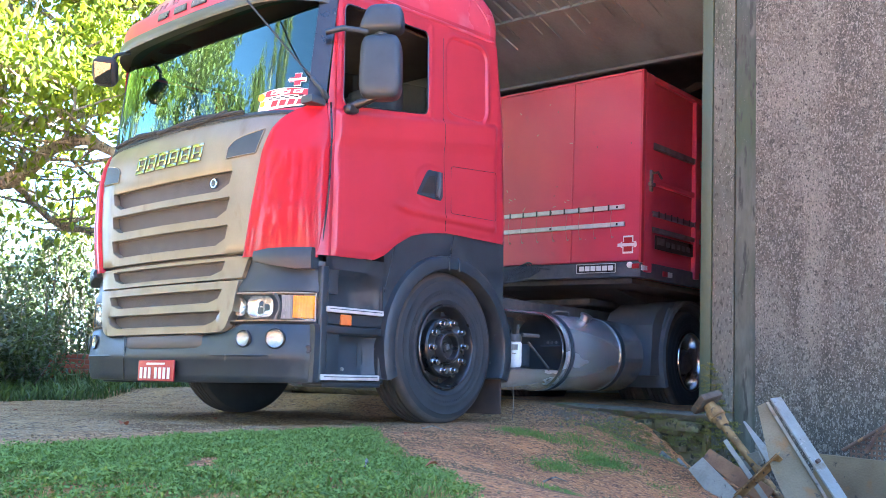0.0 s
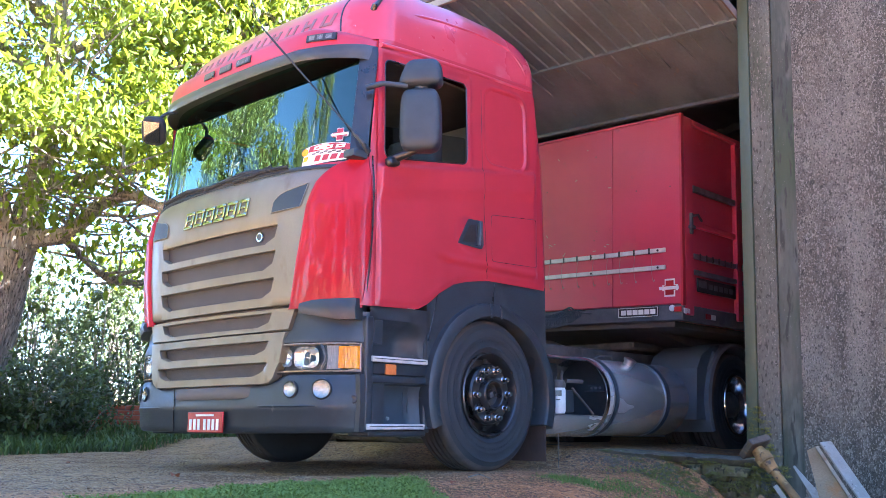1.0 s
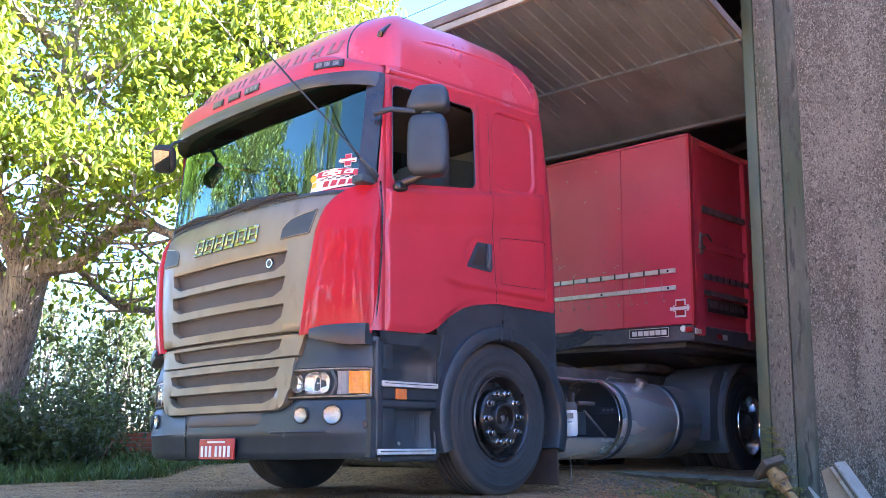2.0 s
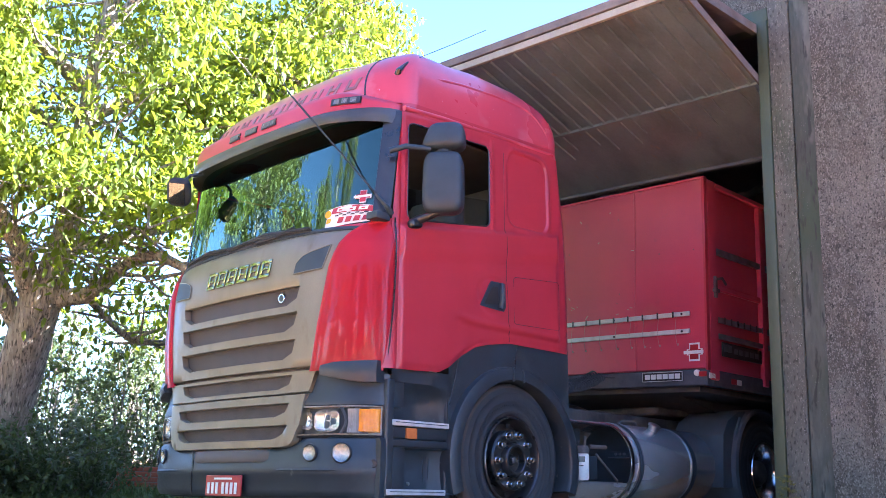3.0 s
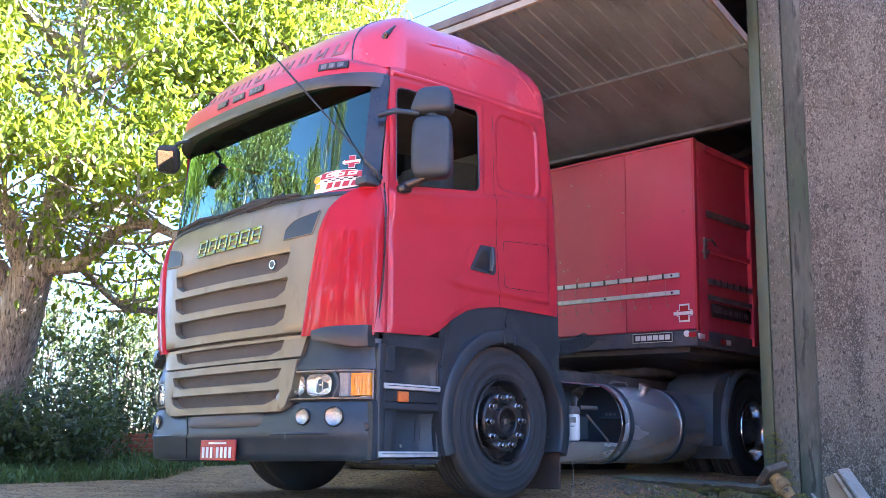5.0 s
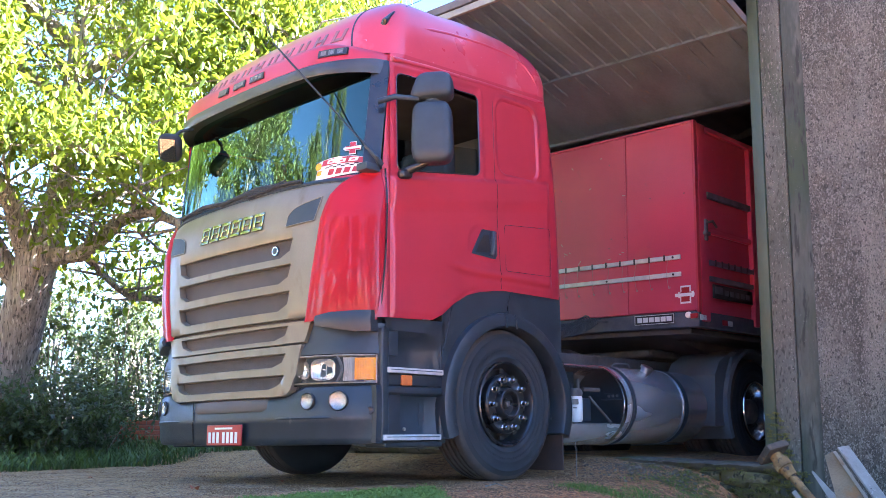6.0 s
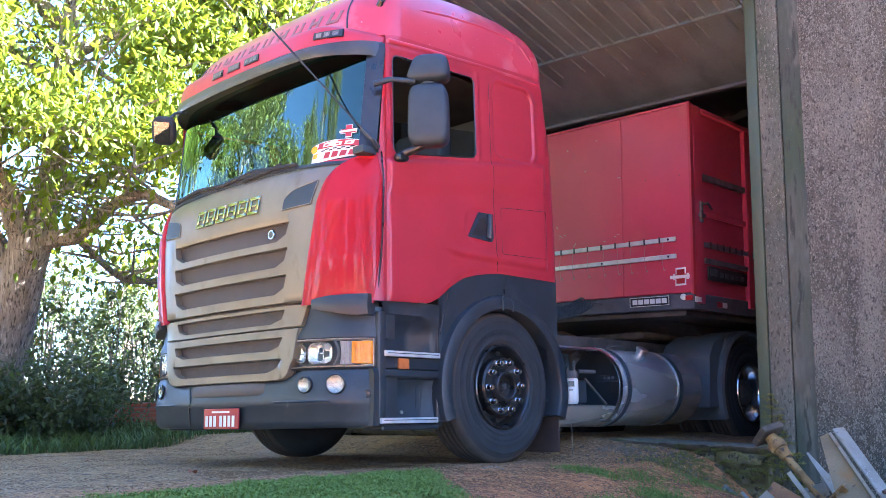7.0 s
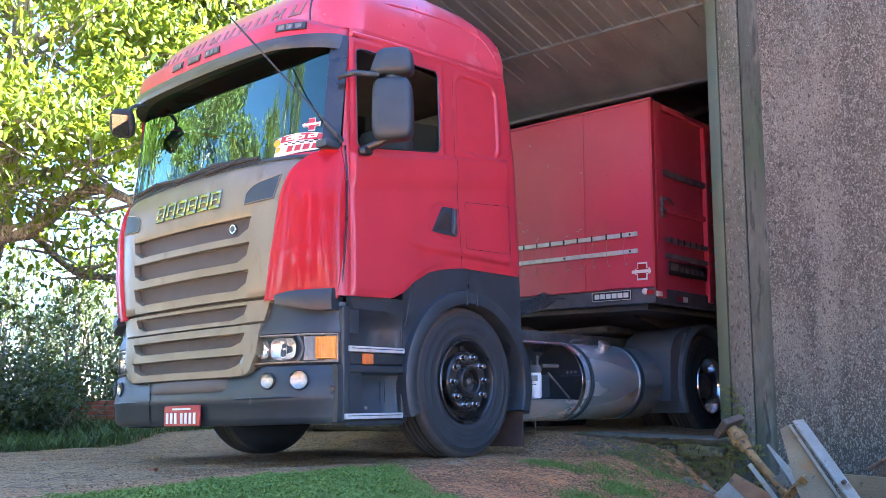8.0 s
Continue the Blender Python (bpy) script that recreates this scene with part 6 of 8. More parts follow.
def build_arches():
    for sgn in (1, -1):
        yc, zc = 1.445, 0.50
        bm = bmesh.new()
        rings = []
        for k in range(31):
            a = radians(200 - 220 * k / 30)
            ri, ro = 0.565, 0.665
            ca, sa = math.cos(a), math.sin(a)
            back = 1.0 + 0.055 * max(0.0, ca)
            f = (lambda r: (yc + r * ca * back, zc + (r * 0.955) * sa))
            pi, po, pm = f(ri), f(ro), f((ri + ro) / 2 + 0.01)
            rings.append([(sgn * 0.85, *f(ri + 0.03)), (sgn * 1.235, *pi), (sgn * 1.255, *f(ri + 0.012)), (sgn * 1.262, *pm), (sgn * 1.245, *po), (sgn * 1.18, *f(ro + 0.012)), (sgn * 0.85, *f(ro))])
        loft(bm, rings)
        arch = part("wheel_arch", bm, PLASTIC, truck, "dark plastic front wheel arch", 45)
        # filler between arch and cab, behind the steps
        bm = bmesh.new()
        out = [(0.80, 0.40), (0.80, 1.085), (0.92, 1.185), (1.09, 1.275), (1.40, 1.325), (2.09, 1.325), (2.09, 0.80), (2.04, 0.70)]
        inner = [(yc + 0.60 * math.cos(radians(a)), zc + 0.60 * 0.955 * math.sin(radians(a))) for a in (20, 45, 70, 90, 110, 135, 160, 185)]
        prism(bm, out + inner, sgn * 1.10, sgn * 1.205, "yz")
        part("arch_filler", bm, PLASTIC, arch, "", 30)
        part("filler_seam", T(([(sgn * 1.207, 1.50, 1.29), (sgn * 1.209, 1.47, 1.20), (sgn * 1.25, 1.42, 1.125)], 0.004), n=6), BLACKPAINT, arch)
        part("filler_seam", T(([(sgn * 1.207, 0.90, 1.155), (sgn * 1.207, 0.855, 0.98), (sgn * 1.207, 0.81, 0.84)], 0.004), n=6), BLACKPAINT, arch)
        for ya in (1.39, 1.50):
            part("arch_rib", T(([(sgn * 1.262, ya, 1.035), (sgn * 1.267, ya, 1.09), (sgn * 1.25, ya, 1.135)], 0.006), n=6), PLASTIC, arch)
        if sgn < 0:
            continue
        bm = bmesh.new()
        box(bm, 0.86, 1.22, 2.045, 2.06, 0.05, 0.42, 0.004)
        part("mud_flap", bm, FLAP, arch, "dusty rubber mud flap")


build_arches()


def build_wheels():
    R, rim = 0.52, 0.292
    tyre_me = finish(tyre_mesh(0.29, R, rim, 72), "tyre", [RUBBER, TREAD], 50)
    # ring of small marks on the sidewall
    bm = bmesh.new()
    for k in range(120):
        a = 2 * math.pi * k / 120
        box(bm, 0.0005, 0.004, -0.003, 0.003, rim + 0.072, rim + 0.088, 0.0, m=Matrix.Rotation(a, 4, "X"))
    marks_me = finish(bm, "sidewall_ribs", RUBBER, 30)
    bm = bmesh.new()
    spin(bm, [(-0.02, rim), (-0.002, rim - 0.002), (0.002, rim - 0.012), (-0.012, rim - 0.024), (-0.05, rim - 0.032), (-0.085, rim - 0.05), (-0.075, rim - 0.09), (-0.02, 0.205), (-0.005, 0.195), (-0.005, 0.125), (-0.03, 0.12), (-0.03, 0.0)], 60)
    rim_me = finish(bm, "rim", BLACKPAINT, 35)
    bm = bmesh.new()
    box(bm, -0.062, -0.05, -0.022, 0.022, 0.215, 0.245, 0.008, 2)
    vent_me = finish(bm, "hand_hole", BLACKPAINT, 30)
    bm = bmesh.new()
    for x0, x1, r in ((-0.006, 0.004, 0.027), (0.004, 0.034, 0.021), (0.034, 0.046, 0.015)):
        tube(bm, [(x0, 0, 0.168), (x1, 0, 0.168)], [r, r * 0.93], 12)
    nut_me = finish(bm, "wheel_nut", CHROME, 40)
    bm = bmesh.new()
    spin(bm, [(-0.03, 0.118), (0.026, 0.110), (0.036, 0.102), (0.036, 0.090), (0.030, 0.084), (-0.012, 0.078), (-0.018, 0.040), (-0.004, 0.034), (-0.004, 0.0)], 40)
    hub_me = finish(bm, "hub", BLACKPAINT, 35)
    bm = bmesh.new()
    box(bm, -0.006, 0.010, -0.018, 0.018, -0.018, 0.018, 0.003)
    cap_me = finish(bm, "hub_cap", CHASSIS, 30)

    def put(name, me, parent, m=None):
        ob = new(name, me)
        ob.parent = parent
        if m is not None:
            ob.matrix_local = m
        return ob

    for sgn in (1, -1):
        w = new("front_wheel")
        w.parent = truck
        w.matrix_local = pose(sgn * 1.195, 1.46, 0.515, 20, 0, (0 if sgn > 0 else 180) - 0.5)
        tagged(w, "front wheel with dark rim and chrome nuts")
        put("tyre", tyre_me, w), put("sidewall_ribs", marks_me, w), put("hub", hub_me, w), put("hub_cap", cap_me, w)
        put("rim", rim_me, w)
        for k in range(10):
            put("wheel_nut", nut_me, w, Matrix.Rotation(2 * math.pi * k / 10, 4, "X"))
            put("hand_hole", vent_me, w, Matrix.Rotation(2 * math.pi * (k + 0.4) / 10, 4, "X"))
    # rear pairs with bright deep rims
    bm = bmesh.new()
    spin(bm, [(-0.015, rim), (0.004, rim - 0.001), (0.006, rim - 0.012), (-0.01, rim - 0.022), (-0.06, rim - 0.03), (-0.14, rim - 0.055), (-0.15, 0.20), (-0.15, 0.0)], 60)
    deep_me = finish(bm, "rim", RIMSTEEL, 35)
    bm = bmesh.new()
    spin(bm, [(-0.15, 0.13), (-0.06, 0.12), (-0.03, 0.10), (-0.02, 0.06), (-0.02, 0.0)], 36)
    rhub_me = finish(bm, "hub", CHASSIS, 35)
    bm = bmesh.new()
    spin(bm, [(0.004, rim - 0.014), (0.012, rim - 0.008), (0.012, rim + 0.002), (0.004, rim + 0.006), (-0.006, rim + 0.004)], 60)
    lip_me = finish(bm, "rim_lip", CHROME, 35)
    for sgn in (1, -1):
        w = new("rear_wheel")
        w.parent = truck
        w.matrix_local = pose(sgn * 1.155, 5.36, 0.515, 8, 0, 0 if sgn > 0 else 180)
        tagged(w, "twin rear wheel with bright deep rim")
        put("tyre", tyre_me, w), put("tyre", tyre_me, w, pose(-0.33, 0, 0)), put("rim", deep_me, w), put("rim_lip", lip_me, w), put("hub", rhub_me, w), put("sidewall_ribs", marks_me, w)
        for k in range(10):
            put("wheel_nut", nut_me, w, Matrix.Rotation(2 * math.pi * k / 10, 4, "X") @ Matrix.Translation((-0.145, 0, 0)))
            put("hand_hole", vent_me, w, Matrix.Rotation(2 * math.pi * (k + 0.5) / 10, 4, "X") @ Matrix.Translation((-0.090, 0, -0.005)))
        # rear mudguard
        bm = bmesh.new()
        rings = []
        for k in range(19):
            a = radians(205 - 230 * k / 18)
            f = lambda r: (5.36 + r * math.cos(a), 0.515 + r * 0.98 * math.sin(a))
            rings.append([(sgn * 0.55, *f(0.60)), (sgn * 1.165, *f(0.585)), (sgn * 1.18, *f(0.60)), (sgn * 1.165, *f(0.63)), (sgn * 0.55, *f(0.63))])
        loft(bm, rings)
        guard = part("mudguard", bm, PALERPLASTIC, truck, "dark plastic rear mudguard", 45)
        bm = bmesh.new()
        prism(bm, [(4.56, 0.37), (4.83, 0.37), (4.80, 0.62), (4.86, 0.84), (4.98, 1.0), (5.1, 1.09), (4.95, 1.08), (4.72, 0.98), (4.62, 0.85)], sgn * 0.6, sgn * 1.12, "yz")
        part("guard_front", bm, PALERPLASTIC, guard, "", 30)
        part("guard_edge", T(([(sgn * 1.125, 4.80, 0.38), (sgn * 1.125, 4.77, 0.62), (sgn * 1.125, 4.84, 0.86), (sgn * 1.125, 4.96, 1.02)], 0.018), n=8), PALERPLASTIC, guard)


build_wheels()


def build_tank():
    for sgn in (1, -1):
        cx, cz, r = sgn * 0.86, 0.545, 0.325
        bm = bmesh.new()
        prof = [(3.20, r - 0.012), (2.95, r - 0.010), (2.95, r), (3.02, r), (4.30, r), (4.335, r - 0.012), (4.35, r - 0.04), (4.36, r - 0.12), (4.365, 0.0)]
        spin(bm, prof, 56, "y", (cx, 0, cz))
        tank = part("fuel_tank", bm, TANK, truck, "dull round aluminium fuel tank with straps", 40)
        bm = bmesh.new()
        spin(bm, [(3.12, 0.0), (3.12, r - 0.06), (3.14, r - 0.011)], 48, "y", (cx, 0, cz))
        part("end_plate", bm, PLASTIC_MAT, tank, "dark recessed end plate", 40)
        for y in (3.09, 3.93):
            bm = bmesh.new()
            spin(bm, [(y - 0.03, r + 0.001), (y - 0.03, r + 0.007), (y - 0.012, r + 0.007), (y - 0.012, r + 0.003), (y + 0.012, r + 0.003), (y + 0.012, r + 0.007), (y + 0.03, r + 0.007), (y + 0.03, r + 0.001)], 56, "y", (cx, 0, cz))
            part("tank_strap", bm, PLASTIC_MAT, tank, "dark tank strap")
            bm = bmesh.new()
            spin(bm, [(y - 0.045, r + 0.001), (y - 0.045, r + 0.005), (y - 0.031, r + 0.005), (y - 0.031, r + 0.001)], 56, "y", (cx, 0, cz))
            part("strap_edge", bm, ALU, tank, "bright strap edge")
        bm = bmesh.new()
        spin(bm, [(2.945, r - 0.006), (2.943, r), (2.95, r + 0.004), (2.985, r + 0.004), (2.99, r)], 56, "y", (cx, 0, cz))
        part("end_ring", bm, CHROME, tank, "polished end ring")
        a = radians(62)
        q = Vector((cx + sgn * r * math.cos(a), 3.56, cz + r * math.sin(a)))
        o = Vector((sgn * math.cos(a), 0, math.sin(a)))
        bm = T(([q - o * 0.01, q + o * 0.03], 0.045), ([q + o * 0.03, q + o * 0.05, q + o * 0.055], [0.055, 0.055, 0.045]), n=16)
        part("filler_cap", bm, ALU, tank, "round filler cap")
        part("vent_pipe", T(([(sgn * 0.92, 3.18, 0.872), (sgn * 0.93, 3.22, 0.895), (sgn * 0.93, 3.42, 0.90), (sgn * 0.92, 3.46, 0.875)], 0.010), n=6), CHASSIS, tank)
        bm = bmesh.new()
        arc = [radians(a) for a in range(-150, -24, 7)]
        rows = [[(cx + sgn * q * math.cos(a), y, cz + q * math.sin(a)) for a in arc] for y, q in ((2.31, r - 0.05), (2.31, r - 0.012), (2.33, r), (2.949, r), (2.949, r - 0.012), (2.33, r - 0.014))]
        loft(bm, rows, False, False)
        part("lower_skin", bm, TANK, tank, "tank skin running on below the tray", 40)
        bm = bmesh.new()
        arc = [radians(a) for a in range(66, 134, 6)]
        rows = [[(cx + sgn * q * math.cos(a), y, cz + q * math.sin(a)) for a in arc] for y, q in ((2.949, r - 0.012), (2.36, r - 0.012), (2.36, r), (2.949, r))]
        loft(bm, rows, False, False)
        part("top_cover", bm, TANK, tank, "rolled cover over the valves", 40)
        bm = bmesh.new()
        loft(bm, [[(cx + sgn * (r - 0.016) * math.cos(a), y, cz + (r - 0.016) * math.sin(a)) for a in arc] for y in (2.37, 2.945)], False, False)
        part("cover_lining", bm, CHASSIS, tank, "dark inside of the cover", 40)
        # gear in front of the tank: tray, batteries, air drier, filter
        X = lambda a, b: (min(sgn * a, sgn * b), max(sgn * a, sgn * b))
        bm = B((*X(0.45, 1.10), 2.28, 2.94, 0.36, 0.392), bevel=0.006)
        tray = part("equipment_tray", bm, CHASSIS, truck, "dark tray with valves and pipes before the tank")
        for x, y, z, sx, sy, sz in ((0.62, 2.55, 0.52, 0.30, 0.28, 0.24), (0.60, 2.80, 0.62, 0.30, 0.14, 0.40), (0.88, 2.74, 0.50, 0.16, 0.12, 0.18), (0.86, 2.56, 0.46, 0.12, 0.16, 0.12)):
            bm = bmesh.new()
            box(bm, sgn * x - sx / 2, sgn * x + sx / 2, y - sy / 2, y + sy / 2, z - sz / 2, z + sz / 2, 0.012, 2)
            part("valve_box", bm, PLASTIC_MAT, tray)
        part("brace", T(([(sgn * 1.04, 2.66, 0.60), (sgn * 1.06, 2.92, 0.40)], 0.010), ([(sgn * 0.95, 2.62, 0.40), (sgn * 0.97, 2.62, 0.74)], 0.012), ([(sgn * 0.88, 2.46, 0.42), (sgn * 0.90, 2.60, 0.60), (sgn * 0.84, 2.72, 0.70)], 0.010), ([(sgn * 0.98, 2.66, 0.66), (sgn * 1.0, 2.86, 0.66)], 0.016), n=8), CHASSIS, tray)
        bm = bmesh.new()
        spin(bm, [(0.40, 0.0), (0.40, 0.045), (0.42, 0.054), (0.585, 0.056), (0.60, 0.050), (0.60, 0.0)], 24, "z", (sgn * 1.0, 2.53, 0))
        can = part("filter", bm, WHITE, tray, "white spin-on filter canister")
        bm = bmesh.new()
        spin(bm, [(0.601, 0.0), (0.601, 0.055), (0.63, 0.060), (0.66, 0.045), (0.66, 0.0)], 24, "z", (sgn * 1.0, 2.53, 0))
        part("filter_head", bm, CHASSIS, can)
        bm = bmesh.new()
        box(bm, -0.024, 0.024, -0.0585, -0.050, 0.535, 0.578, 0.001, m=pose(sgn * 1.0, 2.53, 0, 0, 0, sgn * 36))
        box(bm, -0.020, 0.012, -0.0580, -0.052, 0.505, 0.512, 0.0, m=pose(sgn * 1.0, 2.53, 0, 0, 0, sgn * 36))
        part("filter_mark", bm, BLACKPAINT, can)
        bm = B((*X(0.97, 1.13), 2.99, 3.0, 0.585, 0.635), (*X(0.97, 1.13), 2.93, 3.0, 0.580, 0.586), bevel=0.002)
        panel = part("valve_panel", bm, PLASTIC_MAT, tray, "dark valve bracket with round ports")
        for q in (1.01, 1.05, 1.09):
            part("port", T(([(sgn * q, 2.992, 0.612), (sgn * q, 2.980, 0.612)], 0.011), n=10), DULLRAIL, panel)


build_tank()


def build_chassis():
    bm = B((-0.44, -0.36, 0.3, 6.3, 0.74, 1.02), (0.36, 0.44, 0.3, 6.3, 0.74, 1.02), (-0.36, 0.36, 2.4, 2.5, 0.78, 0.98), (-0.36, 0.36, 4.3, 4.42, 0.78, 0.98), (-0.36, 0.36, 6.1, 6.2, 0.78, 0.98), bevel=0.008)
    ch = part("chassis_frame", bm, CHASSIS, truck, "dirty black chassis rails")
    bm = B((-0.42, 0.42, 0.5, 1.9, 0.55, 1.05), (-1.0, 1.0, 1.38, 1.54, 0.42, 0.58), (-0.3, 0.3, 0.35, 0.6, 0.44, 0.7), bevel=0.03)
    part("engine_block", bm, CHASSIS, ch)
    bm = bmesh.new()
    tube(bm, [(-1.0, 5.36, 0.515), (-0.25, 5.36, 0.515), (0, 5.36, 0.515), (0.25, 5.36, 0.515), (1.0, 5.36, 0.515)], [0.10, 0.10, 0.24, 0.10, 0.10], 16)
    part("rear_axle", bm, CHASSIS, ch)
    bm = bmesh.new()
    box(bm, -0.45, 0.45, 4.6, 5.5, 1.06, 1.14, 0.02)
    part("fifth_wheel", bm, CHASSIS, ch, "greasy coupling plate")
    # cab floor and back wall
    bm = B((-1.16, 1.16, 0.35, 2.05, 1.30, 1.34), (-1.05, 1.05, 0.12, 0.5, 1.02, 1.06), (-1.0, 1.0, 0.3, 0.36, 1.02, 1.34), bevel=0.006)
    part("cab_floor", bm, CABIN, ch)
    bm = B((0.35, 1.0, 2.20, 2.36, 0.30, 0.45), (0.62, 1.02, 1.62, 1.95, 0.21, 0.30), bevel=0.02)
    part("under_parts", bm, CHASSIS, ch)
    # coiled air lines behind the cab
    for dx, dz in ((0.0, 0.0), (0.07, -0.035), (-0.08, -0.05)):
        p0, p1 = Vector((0.50 + dx, 2.80, 1.21 + dz)), Vector((0.13 + dx, 4.0, 1.42 + dz))
        axis = (p1 - p0).normalized()
        u = axis.cross(Vector((0, 0, 1))).normalized()
        w = u.cross(axis)
        pts = []
        for i in range(261):
            t = i / 260
            a = t * 2 * math.pi * 19
            pts.append(p0.lerp(p1, t) + (u * math.cos(a) + w * math.sin(a)) * 0.038 - Vector((0, 0, 0.05 * math.sin(math.pi * t))))
        pts += [p1 + Vector((0.03, 0.03, 0.0)), p1 + Vector((0.12, 0.055, -0.01))]
        part("coiled_air_line", T((pts, 0.0075), n=5), PLASTIC_MAT, truck, "black coiled air line")


build_chassis()


def pod(bm, cx, cy, cz, sx, sy, sz, e=3.2, taper=0.0):
    """A rounded mirror housing."""
    n, mrow = 24, 12
    rings = []
    for i in range(mrow + 1):
        v = -math.pi / 2 + math.pi * i / mrow
        ring = []
        for k in range(n):
            u = 2 * math.pi * k / n
            f = lambda c, p: math.copysign(abs(c) ** (2 / p), c)
            x, y, z = f(math.cos(v), e) * f(math.cos(u), e), f(math.cos(v), e) * f(math.sin(u), e), f(math.sin(v), e)
            t = 1 + taper * z
            ring.append((cx + sx * x * t, cy + sy * y * t, cz + sz * z))
        rings.append(ring)
    loft(bm, rings, True, True)
    bmesh.ops.remove_doubles(bm, verts=bm.verts[:], dist=1e-5)


def build_mirrors():
    for sgn in (1,):
        holder = new("door_mirror")
        holder.parent = truck
        tagged(holder, "large dark grey door mirror on two arms")
        holder.matrix_local = pose(sgn * 1.40, 0.525, 0, 0, 0, sgn * 34)
        bm = bmesh.new()
        pod(bm, 0, 0, 2.205, 0.130, 0.085, 0.205, 5.0, -0.03)
        part("housing", bm, PLASTIC_MAT, holder, "", 60)
        bm = bmesh.new()
        pod(bm, 0.008, 0.0, 2.515, 0.130, 0.085, 0.092, 4.0, -0.06)
        for v in bm.verts:
            f = (v.co.z - 2.515) / 0.092
            if v.co.x < 0:
                v.co.x *= 1.0 - 0.22 * f
        part("upper_housing", bm, PLASTIC_MAT, holder, "", 60)
        bm = T(([(0, 0.0, 2.38), (0, 0, 2.45)], 0.05), n=12)
        part("neck", bm, PLASTIC_MAT, holder)
        for z, h in ((2.205, 0.17), (2.515, 0.055)):
            bm = bmesh.new()
            box(bm, -0.10, 0.10, 0.083, 0.088, z - h, z + h, 0.002)
            part("mirror_glass", bm, MIRROR, holder)
        inv = pose(sgn * 1.40, 0.525, 0, 0, 0, sgn * 34).inverted()
        def loc(x, y, z):
            return inv @ Vector((sgn * x, y, z))
        bm = T(([loc(1.19, 0.24, 2.40), loc(1.27, 0.31, 2.43), loc(1.36, 0.44, 2.425)], [0.020, 0.018, 0.018]), n=10)
        part("upper_arm", bm, PLASTIC_MAT, holder)
        bm = T(([loc(1.21, 0.43, 1.955), loc(1.26, 0.45, 1.975), loc(1.33, 0.48, 1.995), loc(1.40, 0.52, 2.03)], [0.030, 0.030, 0.026, 0.022]), n=10)
        part("lower_arm", bm, BLACKPAINT, holder, "black lower arm")
        bm = bmesh.new()
        pod(bm, 0, 0, 0, 0.030, 0.055, 0.032, 3.0)
        bmesh.ops.transform(bm, matrix=inv @ pose(sgn * 1.245, 0.43, 1.945, 12, 0, 0), verts=bm.verts[:])
        part("arm_foot", bm, BLACKPAINT, holder, "black arm foot on the door", 60)
    # front mirror on the far corner and the far kerb mirror
    fm = new("front_mirror")
    fm.parent = truck
    tagged(fm, "dark front mirror on a bent arm")
    bm = bmesh.new()
    pod(bm, 0, 0, 0, 0.090, 0.048, 0.109, 3.4)
    h = part("housing", bm, RUBBER, fm, "", 60)
    h.matrix_local = pose(-0.80, -0.08, 2.469, 31, 6, 42)
    bm = bmesh.new()
    box(bm, -0.060, 0.060, -0.054, -0.047, -0.080, 0.080, 0.004, 2)
    g = part("mirror_glass", bm, MIRROR, fm)
    g.matrix_local = pose(-0.80, -0.08, 2.469, 31, 6, 42)
    part("arm", T(([(-0.72, 0.06, 2.63), (-0.74, -0.03, 2.60), (-0.78, -0.07, 2.54)], 0.014), n=8), PLASTIC_MAT, fm)


build_mirrors()


def build_antennas():
    an = new("whip_antenna")
    an.parent = truck
    tagged(an, "long black whip antenna on a corner bracket")
    b, m_, t_ = Vector((1.22, 0.20, 2.02)), Vector((0.767, -0.10, 2.655)), Vector((0.52, -0.095, 2.90))
    part("rod", T(([b, b.lerp(m_, 0.5), m_, t_], [0.008, 0.006, 0.008, 0.0065]), n=6), RUBBER, an)
    part("tip", T(([t_, Vector((0.415, -0.095, 3.10)), Vector((0.343, -0.095, 3.305))], [0.0035, 0.003, 0.002]), n=5), BLACKPAINT, an)
    part("foot", T(([Vector((1.20, 0.26, 1.985)), b, b.lerp(m_, 0.12)], [0.022, 0.016, 0.013]), n=10), PLASTIC_MAT, an)
    bm = bmesh.new()
    box(bm, 1.10, 1.20, 0.14, 0.26, 1.935, 1.985, 0.012, 2)
    part("bracket", bm, PLASTIC_MAT, an)
    ra = new("roof_antenna")
    ra.parent = truck
    tagged(ra, "short roof antenna with a thin whip")
    part("foot", T(([(1.075, 0.395, 3.015), (1.100, 0.385, 3.035), (1.095, 0.43, 3.085), (1.09, 0.475, 3.13)], [0.024, 0.020, 0.013, 0.007]), n=8), BLACKPAINT, ra)
    part("whip", T(([(1.09, 0.475, 3.13), (1.0, 1.0, 3.49), (0.90, 1.5, 3.84)], 0.0025), n=5), BLACKPAINT, ra)


build_antennas()


